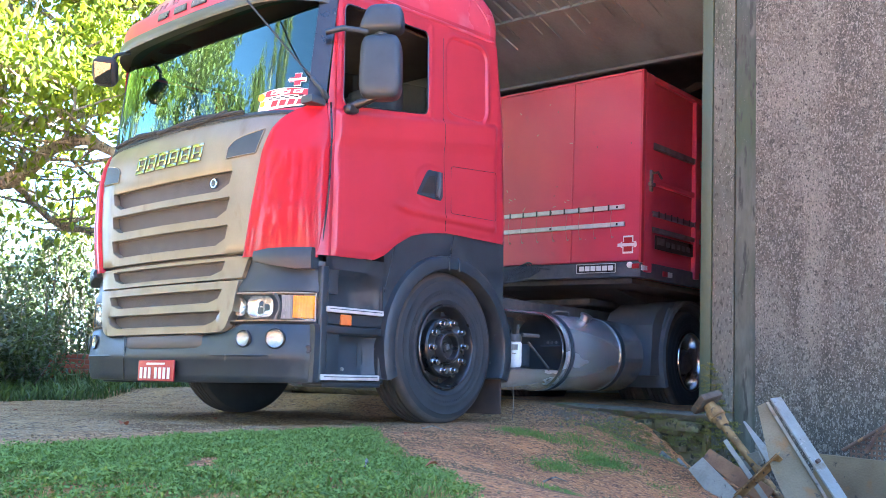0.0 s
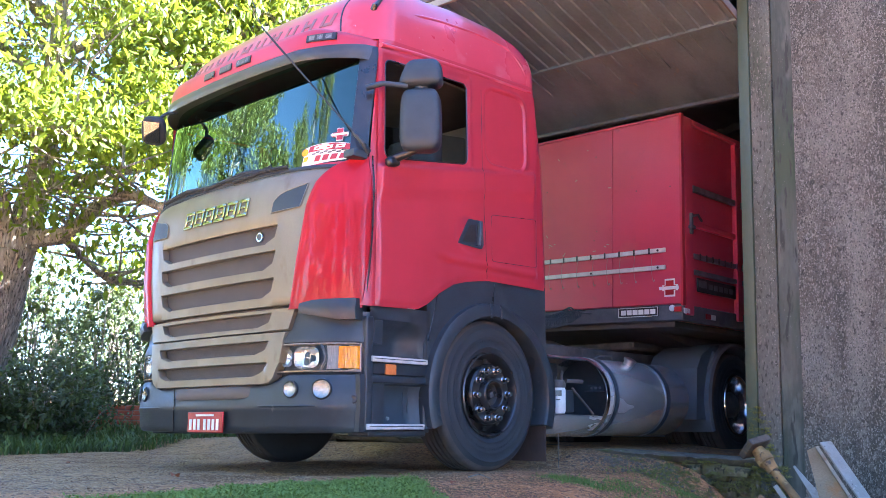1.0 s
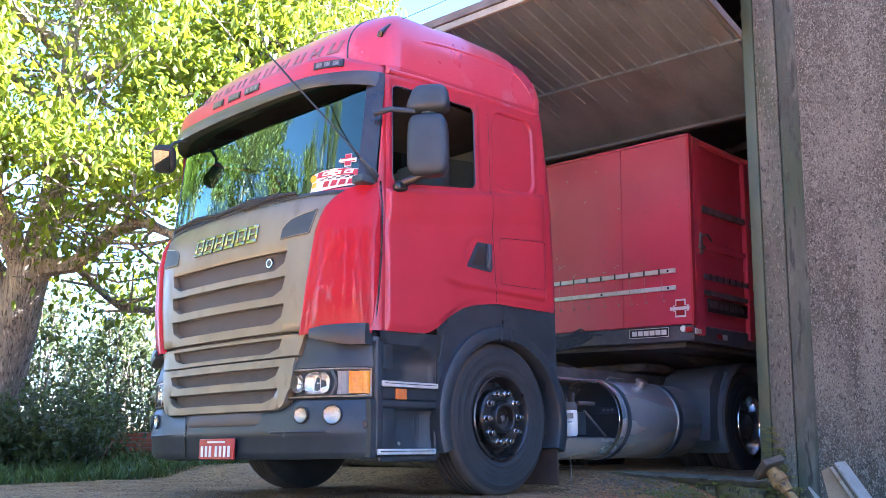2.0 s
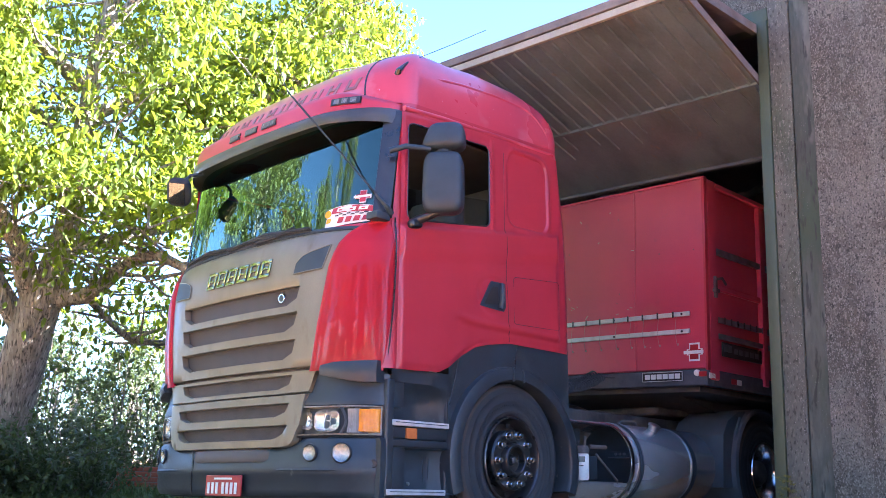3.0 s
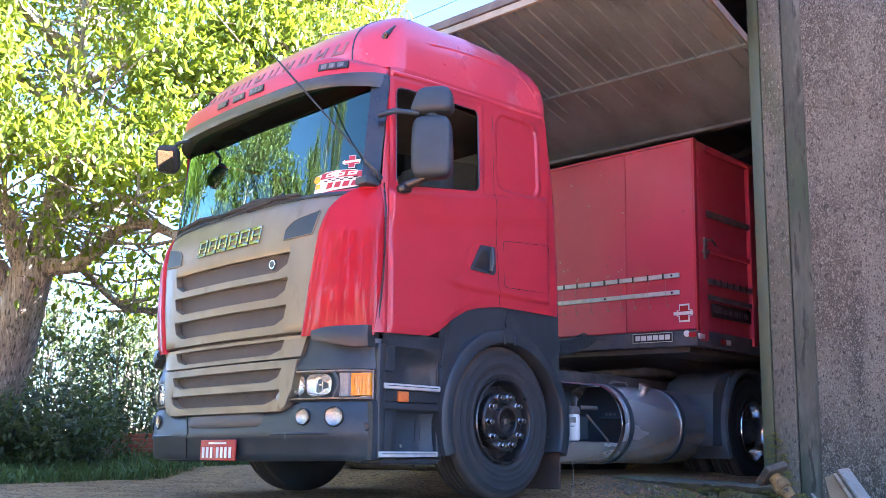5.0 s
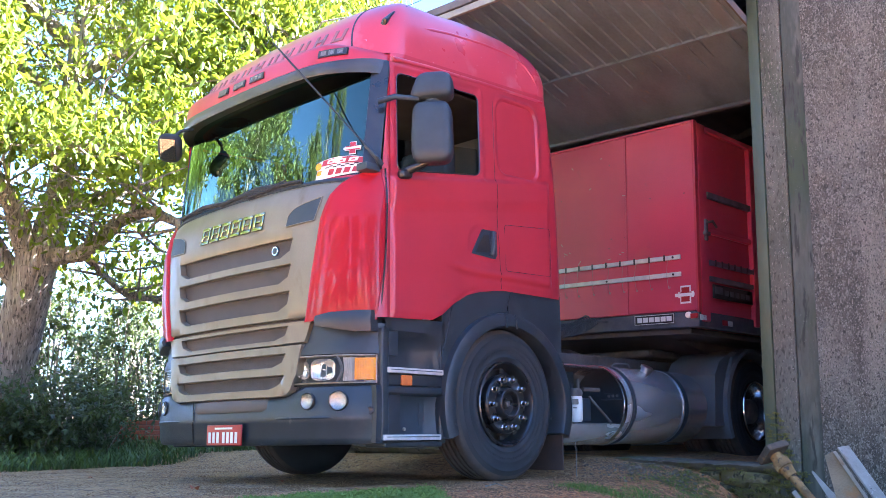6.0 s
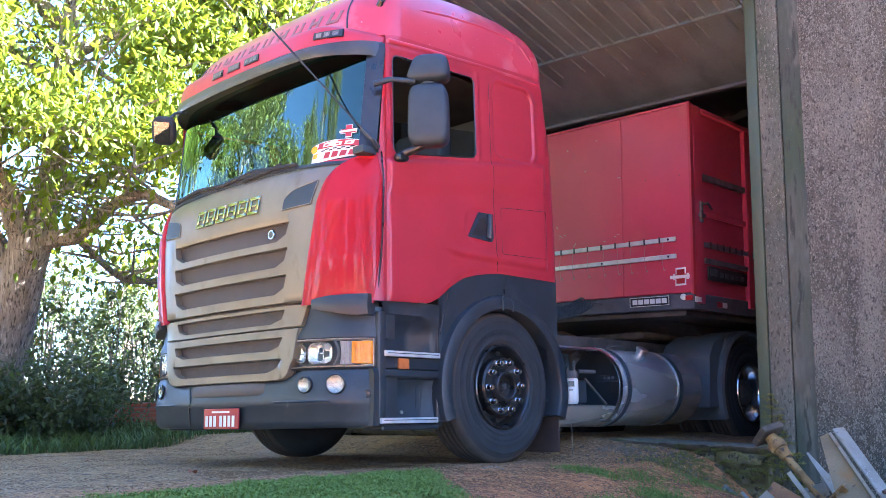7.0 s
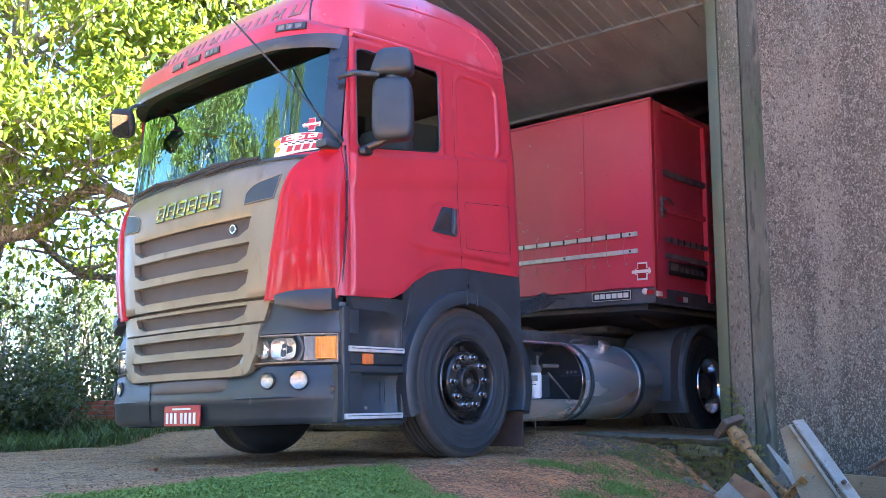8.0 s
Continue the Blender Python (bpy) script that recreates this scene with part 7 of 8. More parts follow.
def build_interior():
    bm = bmesh.new()
    rings = []
    for x in np.linspace(-1.08, 1.08, 15):
        y = face_y(x, 1.93) + 0.05
        rings.append([(x, y, 1.80), (x, y, 1.925), (x, y + 0.25, 1.93), (x, y + 0.42, 1.88), (x, y + 0.45, 1.60), (x, y, 1.6)])
    loft(bm, rings)
    part("dashboard", bm, CABIN, truck, "dark dashboard")
    part("headliner", B((-1.10, 1.10, 0.42, 1.92, 2.69, 2.71), bevel=0.005), CABIN, truck, "dark cab headliner")
    for x in (0.62, -0.62):
        s = new("seat")
        s.parent = truck
        tagged(s, "dark grey driver's seat")
        bm = bmesh.new()
        box(bm, x - 0.25, x + 0.25, 0.78, 1.28, 1.66, 1.82, 0.05, 3)
        part("cushion", bm, CABINGREY, s)
        bm = bmesh.new()
        box(bm, x - 0.24, x + 0.24, 1.20, 1.34, 1.80, 2.42, 0.05, 3)
        part("backrest", bm, CABINGREY, s)
        bm = bmesh.new()
        box(bm, x - 0.14, x + 0.14, 1.24, 1.33, 2.40, 2.62, 0.04, 3)
        part("headrest", bm, CABINGREY, s)
        bm = B((x - 0.2, x + 0.2, 0.85, 1.25, 1.34, 1.66), bevel=0.02)
        part("pedestal", bm, CABIN, s)
    bm = T(([(0.62 + 0.22 * math.cos(a), 0.66 + 0.07 * math.sin(a), 1.98 + 0.20 * math.sin(a)) for a in (2 * math.pi * k / 28 for k in range(29))], 0.016), n=8)
    part("steering_wheel", bm, PLASTIC_MAT, truck, "black steering wheel")
    bm = B((-1.12, 1.12, 1.45, 1.99, 1.55, 1.75), (-1.12, 1.12, 1.93, 1.97, 1.34, 2.75), bevel=0.03)
    part("bunk", bm, CABINGREY, truck, "grey bunk at the back of the cab")


build_interior()


# ---------------------------------------------------------------- vegetation
def leaf_cloud(centres, radii, per, size, droop=0.4, seed=1, keep=None, flat=0.8):
    """Folded leaves scattered in clumps: numpy points and faces of small two-part blades."""
    r = np.random.default_rng(seed)
    c = np.repeat(np.asarray(centres, float), per, axis=0)
    rad = np.repeat(np.asarray(radii, float), per)
    d = r.normal(size=c.shape)
    d /= np.linalg.norm(d, axis=1)[:, None]
    p = c + d * (rad * r.random(len(c)) ** 0.45)[:, None] * np.array([1, 1, flat])
    if keep is not None:
        ok = keep(p)
        p = p[ok]
    n = len(p)
    s = size * r.uniform(0.55, 1.25, n)
    az = r.uniform(0, 2 * np.pi, n)
    tilt = r.normal(-droop, 0.55, n)
    fwd = np.stack([np.cos(az) * np.cos(tilt), np.sin(az) * np.cos(tilt), np.sin(tilt)], 1)
    side = np.stack([-np.sin(az), np.cos(az), r.normal(0, 0.5, n)], 1)
    side /= np.linalg.norm(side, axis=1)[:, None]
    up = np.cross(fwd, side)
    w = 0.27
    k = s[:, None]
    edge = [p + (fwd * u + side * (w * q) - up * (0.13 * abs(q) + 0.22 * u * u)) * k for u, q in ((0.0, 0), (0.26, 1.0), (0.66, 0.82), (1.0, 0), (0.66, -0.82), (0.26, -1.0))]
    v = np.stack(edge, 1).reshape(-1, 3)
    i = np.arange(n)[:, None] * 6
    f = np.concatenate([i + [[0, 1, 2, 3]], i + [[0, 3, 4, 5]]], 1).reshape(-1, 4)
    return v, f


def grow(bm, pts, r0, r1, n=9, knots=3, wob=0.05, seed=0):
    """A limb through points, tapered and a little crooked."""
    pts = [Vector(p) for p in pts]
    out, rr = [], []
    m = len(pts) - 1
    for i in range(m):
        for k in range(knots):
            t = k / knots
            p = pts[i].lerp(pts[i + 1], t)
            g = (i + t) / m
            p += Vector((noise.noise(p * 1.3 + Vector((seed, 0, 0))), noise.noise(p * 1.3 + Vector((0, seed, 7))), noise.noise(p * 1.3 + Vector((3, 0, seed))))) * wob * (0.3 + g)
            out.append(p)
            rr.append(r0 + (r1 - r0) * g ** 0.8)
    out.append(pts[-1])
    rr.append(r1)
    tube(bm, out, rr, n)
    return out


BOUGHS = [
    ([(-5.66, 1.02, 2.17), (-5.3, 1.34, 2.25), (-4.65, 1.43, 2.52), (-4.08, 1.53, 2.61), (-3.65, 1.72, 2.44)], 0.13, 0.045),
    ([(-5.72, 1.05, 2.3), (-5.59, 1.12, 2.87), (-5.47, 1.62, 3.01), (-5.3, 2.3, 3.3), (-4.9, 3.1, 3.7)], 0.14, 0.04),
    ([(-5.75, 0.95, 2.15), (-5.58, 0.59, 2.77), (-5.4, 0.21, 3.13), (-5.21, -0.24, 3.71), (-5.0, -0.9, 4.4)], 0.16, 0.04),
    ([(-5.70, 1.02, 2.1), (-5.68, 1.15, 2.96), (-5.79, 1.24, 4.01), (-5.84, 1.26, 5.03), (-5.72, 1.36, 5.9), (-5.49, 1.37, 6.89), (-5.4, 1.5, 8.2)], 0.21, 0.05),
    ([(-5.72, 1.2, 2.2), (-5.72, 1.45, 2.38), (-5.93, 1.92, 2.11), (-5.99, 2.53, 1.89), (-5.9, 3.1, 1.85)], 0.08, 0.02),
    ([(-5.89, 1.19, 5.0), (-5.45, 0.39, 5.3), (-5.17, -0.26, 5.47), (-4.9, -1.2, 5.9)], 0.11, 0.04),
    ([(-5.95, 0.9, 1.9), (-5.98, 0.45, 2.5), (-6.0, 0.0, 3.1), (-6.0, -0.5, 3.9), (-5.9, -1.0, 4.9)], 0.15, 0.06),
    ([(-5.79, 1.2, 3.1), (-4.56, 0.53, 3.31), (-4.03, 0.8, 3.18), (-3.52, 1.07, 2.99)], 0.055, 0.02),
    ([(-5.84, 1.26, 4.6), (-5.1, 2.2, 5.3), (-4.5, 3.2, 5.9), (-4.0, 4.2, 6.5)], 0.10, 0.03),
    ([(-5.8, 1.3, 5.4), (-6.6, 2.2, 6.2), (-7.2, 3.2, 7.0)], 0.10, 0.03),
    ([(-5.8, 1.25, 4.2), (-6.7, 0.6, 5.0), (-7.6, 0.2, 5.7)], 0.10, 0.03),
    ([(-5.75, 1.3, 5.7), (-4.9, 1.6, 6.5), (-4.1, 2.1, 7.2)], 0.08, 0.03),
    ([(-4.2, 3.9, 6.3), (-4.5, 4.6, 6.8), (-4.8, 5.4, 7.2)], 0.035, 0.015),
    ([(-5.8, 1.2, 3.7), (-5.0, 2.0, 4.3), (-4.3, 2.7, 4.9), (-3.7, 3.4, 5.2)], 0.08, 0.025),
]


def build_tree():
    tree = empty("broadleaf_tree", pose(0, 0, 0), "large old tree with sunlit yellow-green leaves beside the yard", "tree")
    bm = bmesh.new()
    grow(bm, [(-6.42, 0.97, -0.35), (-6.32, 0.97, 0.5), (-6.12, 0.97, 1.2), (-5.92, 1.0, 1.75), (-5.74, 1.02, 2.3)], 0.32, 0.24, 18, 5, 0.05, 2)
    part("trunk", bm, BARK, tree, "thick grey brown trunk")
    r = np.random.default_rng(11)
    centres, radii = [], []
    for k, (pts, a, b) in enumerate(BOUGHS):
        bm = bmesh.new()
        line = grow(bm, pts, a, b, 8, 4, 0.10, k + 5)
        for i in range(3, len(line)):
            for _ in range(2 if a > 0.06 else 1):
                d = Vector(r.normal(size=3))
                d.z = abs(d.z) * 0.5 - 0.1
                ln = r.uniform(0.7, 1.5)
                q = line[i] + d.normalized() * ln
                midp = line[i].lerp(q, 0.5) + Vector(r.normal(size=3)) * 0.12
                tube(bm, [line[i], midp, q], [0.022, 0.014, 0.006], 5)
                for f in (0.55, 1.0):
                    centres.append(line[i].lerp(q, f) + Vector(r.normal(size=3)) * 0.15)
                    radii.append(r.uniform(0.28, 0.55))
        part("limb", bm, BARK, tree)
    # the outer crown in clumps about the limb ends
    for cx, cy, cz, sx, sy, sz, n in ((-5.2, 0.6, 4.6, 1.5, 1.7, 1.3, 48), (-4.6, 2.0, 5.2, 1.4, 1.6, 1.4, 56), (-6.6, 1.4, 6.6, 1.8, 1.8, 1.5, 40), (-4.4, 3.6, 5.6, 1.1, 1.5, 1.2, 46), (-4.8, -0.6, 3.9, 1.2, 1.3, 1.0, 34), (-6.8, 2.8, 4.6, 1.6, 1.8, 1.8, 30), (-4.2, 1.6, 3.5, 0.9, 1.2, 0.7, 26), (-5.2, 1.4, 7.6, 1.8, 2.2, 1.2, 40), (-4.9, 4.9, 6.9, 0.9, 1.2, 0.9, 34)):
        for _ in range(n):
            d = r.normal(size=3)
            d /= np.linalg.norm(d)
            q = np.array([cx, cy, cz]) + d * np.array([sx, sy, sz]) * r.uniform(0.35, 1.0)
            centres.append(Vector(q))
            radii.append(r.uniform(0.25, 0.5))

    def keep(p):
        under = 3.2 - 0.24 * (p[:, 0] + 5.7)
        thin = np.random.default_rng(77).random(len(p)) < np.clip((p[:, 2] - under) / 0.55, 0.13, 1)
        axis = np.hypot(p[:, 0] + 5.75, p[:, 1] - 1.2)
        ahead = (p[:, 0] + 5.75) * 0.93 - (p[:, 1] - 1.2) * 0.37
        aside = np.abs((p[:, 0] + 5.75) * 0.37 + (p[:, 1] - 1.2) * 0.93)
        stem = (p[:, 2] > 3.9) & ((axis < 0.9) | ((ahead > 0) & (aside < 0.60)))
        thin &= ~stem | (np.random.default_rng(78).random(len(p)) < 0.14)
        return ~((p[:, 1] > 2.6) & (p[:, 0] > -3.4)) & (p[:, 2] > 1.5) & (p[:, 0] < -2.6) & thin

    v, f = leaf_cloud([tuple(c) for c in centres], radii, 72, 0.114, 0.65, 3, keep)
    ob = cloud("crown", v.tolist(), f.tolist(), LEAF, tree)
    tagged(ob, "yellow-green leaves in loose clumps")


build_tree()


def build_plain_tree(name, x, y, h, spread, mat, leaf, n, seed, label, narrow=False, base=None, per=60):
    """A tree farther off: trunk, limbs and a clumped crown."""
    r = np.random.default_rng(seed)
    z0 = ground_z(x, y) - 0.1
    tree = empty(name, pose(x, y, z0), label, "tree")
    bm = bmesh.new()
    grow(bm, [(0, 0, 0), (0.1, 0.05, h * 0.3), (0, 0.1, h * 0.6), (0.05, 0, h * 0.95)], 0.05 + h * 0.02, 0.03, 8, 3, 0.08, seed)
    part("trunk", bm, BARK, tree)
    cs, rs = [], []
    for _ in range(n):
        t = r.uniform(0.06 if narrow else (base or 0.25), 1.0)
        prof = (math.sin(min(1, t * 1.6) * math.pi / 2) * (1 - t) ** 0.6 * 1.3) if narrow else math.sin(math.pi * min(1, t * 0.85 + 0.1)) ** 0.6
        a = r.uniform(0, 2 * math.pi)
        q = spread * prof * r.uniform(0.3, 1.0)
        cs.append((q * math.cos(a), q * math.sin(a), h * t))
        rs.append(r.uniform(0.25, 0.55) * (0.7 if narrow else 1.0) * max(1.0, h / 7))
    bm = bmesh.new()
    for c in cs[:: max(1, n // 14)]:
        tube(bm, [(0, 0, max(0.2, c[2] - 1.0)), (c[0] * 0.5, c[1] * 0.5, c[2] - 0.3), c], [0.05, 0.03, 0.01], 5)
    part("brushwood", bm, BARK, tree)
    v, f = leaf_cloud(cs, rs, per, leaf, 0.3, seed)
    cloud("crown", v.tolist(), f.tolist(), mat, tree)
    return tree


# trees across the yard, seen as reflections in the windscreen and paint
for k, (x, y, h, s) in enumerate(((-8.6, -5.2, 9.0, 2.8), (-11.5, -7.5, 10.5, 3.4), (-6.8, -8.6, 8.0, 2.6), (-14.0, -4.6, 10.5, 3.2), (-11.0, -14.0, 11.0, 3.8), (3.5, -19.0, 7.0, 3.2), (0.2, -15.0, 8.0, 2.2), (5.2, -14.0, 7.0, 1.7), (9.0, -13.5, 8.0, 2.2), (15.0, -10.5, 12.0, 3.6), (19.5, -8.0, 12.5, 4.0), (12.5, -16.0, 9.0, 2.8), (18.5, -2.5, 11.0, 3.4), (17.5, -6.0, 11.5, 3.4))):
    build_plain_tree("yard_tree", x, y, h, s, REFLTREE if x < 3 else SHRUB, 0.15 if x < 3 else 0.24, 90 if x < 3 else 130, 40 + k, "leafy green tree across the yard", base=0.12, per=140 if x < 3 else 60)
for k, (x, y, h) in enumerate(((-4.4, -9.2, 11.5), (-3.3, -10.4, 10.5), (-2.2, -10.8, 12.5))):
    build_plain_tree("cypress", x, y, h, 0.75, REFLTREE, 0.12, 110, 60 + k, "tall narrow dark green cypress", True, per=110)
for k, (x, y) in enumerate(((-10.5, -6.0), (-13.0, -9.5), (-9.5, -9.5), (-15.5, -7.0), (-8.0, -12.0), (-12.5, -12.5), (-17.0, -10.5), (-5.5, -13.0))):
    build_plain_tree("hedge_tree", x, y, 3.4, 2.6, REFLTREE, 0.22, 50, 140 + k, "low dense green bush across the yard", base=0.03)
# hedge trees far behind the verge
for k, (x, y, h) in enumerate(((-17.0, 2.0, 2.6), (-18.5, 4.5, 3.0), (-17.5, 7.0, 2.5), (-19.5, 9.5, 3.2), (-16.5, 10.5, 2.4), (-20.0, 6.0, 3.4), (-17.0, -0.5, 2.8))):
    build_plain_tree("hedge_tree", x, y, h, 1.5, SHRUB, 0.13, 26, 80 + k, "low hazy green bush far behind the verge", base=0.1)
# a tree beyond the shed
build_plain_tree("shed_tree", 4.0, 25.0, 16.0, 3.5, REFLTREE, 0.3, 110, 71, "tree rising behind the shed roof")


def build_shrubs():
    r = np.random.default_rng(21)
    spots = [(-5.9, 0.2, 1.15), (-5.6, 0.95, 1.2), (-5.55, 1.75, 1.1), (-5.5, 1.3, 0.8), (-6.5, -0.3, 1.3), (-6.9, 0.6, 1.5), (-7.4, 1.9, 1.7), (-7.2, 3.1, 1.6), (-7.9, 4.3, 1.8), (-6.4, 4.9, 1.4), (-8.6, 3.2, 2.0), (-8.9, 1.2, 1.9), (-7.3, -0.6, 1.4), (-6.6, 2.4, 1.1), (-8.2, 5.9, 1.7), (-5.6, 6.0, 1.3), (-9.5, 5.0, 2.3), (-10.2, 2.6, 2.4), (-9.2, 0.2, 1.6), (-10.6, 4.4, 2.0), (-8.0, 0.6, 1.3), (-7.0, 4.0, 1.2), (-9.0, 2.2, 1.6), (-11.6, 1.2, 2.2), (-12.4, 3.4, 2.6), (-11.4, 6.4, 2.4), (-7.6, -1.6, 1.5)]
    for k, (x, y, h) in enumerate(spots):
        z0 = ground_z(x, y) - 0.05
        sh = empty("shrub", pose(x, y, z0), "loose dark green shrub with bare twigs behind the verge", "shrub", "shrubs along the verge")
        bm = bmesh.new()
        cs, rs = [], []
        for _ in range(9):
            a, q = r.uniform(0, 2 * math.pi), r.uniform(0.2, 0.9)
            top = Vector((q * math.cos(a), q * math.sin(a), h * r.uniform(0.5, 1.0) * (1.5 if r.random() < 0.25 else 1.0)))
            mid = top * 0.5 + Vector((r.normal(0, 0.12), r.normal(0, 0.12), h * 0.05))
            tube(bm, [(0.1 * math.cos(a), 0.1 * math.sin(a), 0), mid, top], [0.011, 0.007, 0.003], 5)
            for f in (0.35, 0.6, 0.8, 1.0):
                if r.random() < (0.85 if top.z * f < 0.9 * h else 0.55):
                    cs.append(tuple(top * f))
                    rs.append(r.uniform(0.20, 0.46))
        part("brushwood", bm, BARK, sh)
        v, f = leaf_cloud(cs, rs, 66, 0.075, 0.2, 100 + k)
        cloud("foliage", v.tolist(), f.tolist(), SHRUB, sh)


build_shrubs()


def build_saplings():
    """Thin leggy bushes before the bright distance, more twig than leaf."""
    r = np.random.default_rng(29)
    for k, (x, y, h) in enumerate(((-7.2, 1.9, 2.9), (-7.0, 2.8, 2.6), (-7.6, 3.6, 3.0), (-6.8, 4.4, 2.4), (-8.0, 0.6, 2.8), (-6.3, 3.5, 1.9), (-8.8, 2.6, 2.9), (-8.2, 5.2, 2.8), (-9.4, 4.2, 3.0))):
        sp = empty("sapling", pose(x, y, ground_z(x, y) - 0.05), "thin leggy bush with sparse leaves and bare twigs", "bush", "thin bushes by the tree")
        bm = bmesh.new()
        cs, rs = [], []
        for _ in range(8):
            a, q = r.uniform(0, 2 * math.pi), r.uniform(0.1, 0.8)
            top = Vector((q * math.cos(a), q * math.sin(a), h * r.uniform(0.6, 1.05)))
            mid = Vector((top.x * 0.35, top.y * 0.35, top.z * 0.55))
            tube(bm, [(0.05 * math.cos(a), 0.05 * math.sin(a), 0), mid, top], [0.014, 0.009, 0.003], 5)
            for _ in range(4):
                f = r.uniform(0.3, 1.0)
                base = mid.lerp(top, f)
                tw = base + Vector((r.normal(0, 0.22), r.normal(0, 0.22), r.uniform(0.05, 0.3)))
                tube(bm, [base, base.lerp(tw, 0.5) + Vector((0, 0, 0.03)), tw], [0.006, 0.004, 0.002], 4)
                cs += [tuple(tw), tuple(base.lerp(tw, 0.5))]
                rs += [r.uniform(0.10, 0.22), r.uniform(0.08, 0.16)]
        part("brushwood", bm, BARK, sp)
        v, f = leaf_cloud(cs, rs, 11, 0.095, 0.4, 300 + k)
        cloud("foliage", v.tolist(), f.tolist(), SHRUB, sp)


build_saplings()


def blades(name, pts, hmin, hmax, wide, mat, seed, label, category, lean=0.5):
    r = np.random.default_rng(seed)
    n = len(pts)
    h = r.uniform(hmin, hmax, n)
    az, ln = r.uniform(0, 2 * np.pi, n), np.abs(r.normal(0, lean, n))
    up = np.stack([np.cos(az) * ln, np.sin(az) * ln, np.ones(n)], 1)
    up /= np.linalg.norm(up, axis=1)[:, None]
    sd = np.stack([-np.sin(az), np.cos(az), np.zeros(n)], 1) * (wide * r.uniform(0.6, 1.3, n))[:, None]
    p = np.asarray(pts)
    mid = p + up * (h * 0.55)[:, None]
    tip = p + up * h[:, None] + np.stack([np.cos(az), np.sin(az), np.zeros(n)], 1) * (h * 0.35)[:, None]
    v = np.stack([p - sd * 0.6, p + sd * 0.6, mid + sd, mid - sd, tip], 1).reshape(-1, 3)
    i = np.arange(n)[:, None] * 5
    quads = (i + [[0, 1, 2, 3]]).tolist()
    tris = (i + [[3, 2, 4]]).tolist()
    ob = cloud(name, v.tolist(), quads + tris, mat)
    return tagged(ob, label, category, kind="stuff")


def turf_edge(x, y):
    """Positive inside the turf hump, which ends in a ragged line before the gravel and the red soil."""
    w = 0.16 * noise.noise(Vector((x * 1.3, y * 1.3, 3))) + 0.06 * noise.noise(Vector((x * 5, y * 5, 9)))
    a = x - 1.40 - 0.5 * max(0.0, -0.9 - y)
    b = (2.86 - x - 1.37 * (y + 0.61)) * 0.7
    return min(a, b) + w


def scatter_turf():
    r = np.random.default_rng(31)
    pts = []
    while len(pts) < 90000:
        x, y = r.uniform(1.2, 4.6), r.uniform(-3.6, 0.6)
        e = turf_edge(x, y)
        thin = noise.noise(Vector((x * 2.2, y * 2.2, 17)))
        if e > 0 and r.random() < min(1, 0.25 + e * 3) and thin > -0.42 and math.hypot(x - 5.3, y + 3.5) > 0.9:
            pts.append((x, y, ground_z(x, y) - 0.005))
    blades("lawn", pts[:80000], 0.012, 0.042, 0.0018, GRASS, 5, "short green grass with clover on a low hump", "grass", 1.0)
    some = np.array([p for p in pts if noise.noise(Vector((p[0] * 6, p[1] * 6, 2))) > -0.15])[:: 2]
    lift = np.array([0.020 + 0.020 * noise.noise(Vector((p[0] * 9, p[1] * 9, 5))) for p in some])
    v, f = leaf_cloud(some + np.stack([lift * 0, lift * 0, lift], 1), np.full(len(some), 0.022), 4, 0.0155, 0.1, 9, None, 0.6)
    tagged(cloud("clover", v.tolist(), f.tolist(), GRASS), "small round clover leaves in the turf", "clover", kind="stuff")
    # tufts on the soil and before the footing
    pts = []
    for cx, cy, s, n in ((1.72, 1.55, 0.07, 260), (1.86, 1.52, 0.07, 260), (2.0, 1.54, 0.05, 90), (1.94, 1.95, 0.07, 180), (2.1, 1.75, 0.07, 150), (2.38, 1.5, 0.09, 620), (2.47, 1.38, 0.07, 420), (2.46, 0.92, 0.07, 420), (2.52, 0.80, 0.05, 160), (2.98, 0.12, 0.04, 120), (2.85, 1.42, 0.07, 160), (2.05, 2.3, 0.14, 260), (2.3, 2.15, 0.10, 200), (1.75, 2.5, 0.12, 200)):
        for _ in range(n):
            for _ in range(3):
                x, y = cx + r.normal(0, s), cy + r.normal(0, s * 1.3)
                pts.append((x, y, ground_z(x, y) - 0.005))
    blades("weed_tufts", pts, 0.008, 0.030, 0.0030, GRASS, 8, "sparse low weeds on the red soil", "weeds", 1.8)


scatter_turf()


def scatter_moss():
    """Moss and small weeds on the bank and the footing below the slab."""
    r = np.random.default_rng(37)
    cs, rs = [], []
    for _ in range(900):
        x = r.uniform(1.25, 2.6)
        y = r.uniform(2.35, 3.1)
        if x < 1.7 and r.random() < 0.86 or y < 2.7 and r.random() < 0.6:
            continue
        z = ground_z(x, y)
        if y > 2.95 and x > 1.7:
            z = r.uniform(-0.2, 0.08)
            y = r.uniform(3.02, 3.09)
        cs.append((x, y, z))
        rs.append(r.uniform(0.02, 0.06))
    for _ in range(120):
        z = -0.25 + 0.75 * r.random() ** 1.8
        cs.append((r.uniform(2.26, 2.34 + 0.30 * (0.6 - z)), FACADE - 0.03, z))
        rs.append(r.uniform(0.015, 0.04))
    v, f = leaf_cloud(cs, rs, 80, 0.010, 0.0, 38, None, 0.35)
    m = leafy("moss_leaves", (0.260, 0.255, 0.060), (0.170, 0.150, 0.050), (0.22, 0.23, 0.04), 0.2, 0.9)
    tagged(cloud("moss", v.tolist(), f.tolist(), m), "yellow-green moss on the footing and bank", "moss", kind="stuff")


scatter_moss()


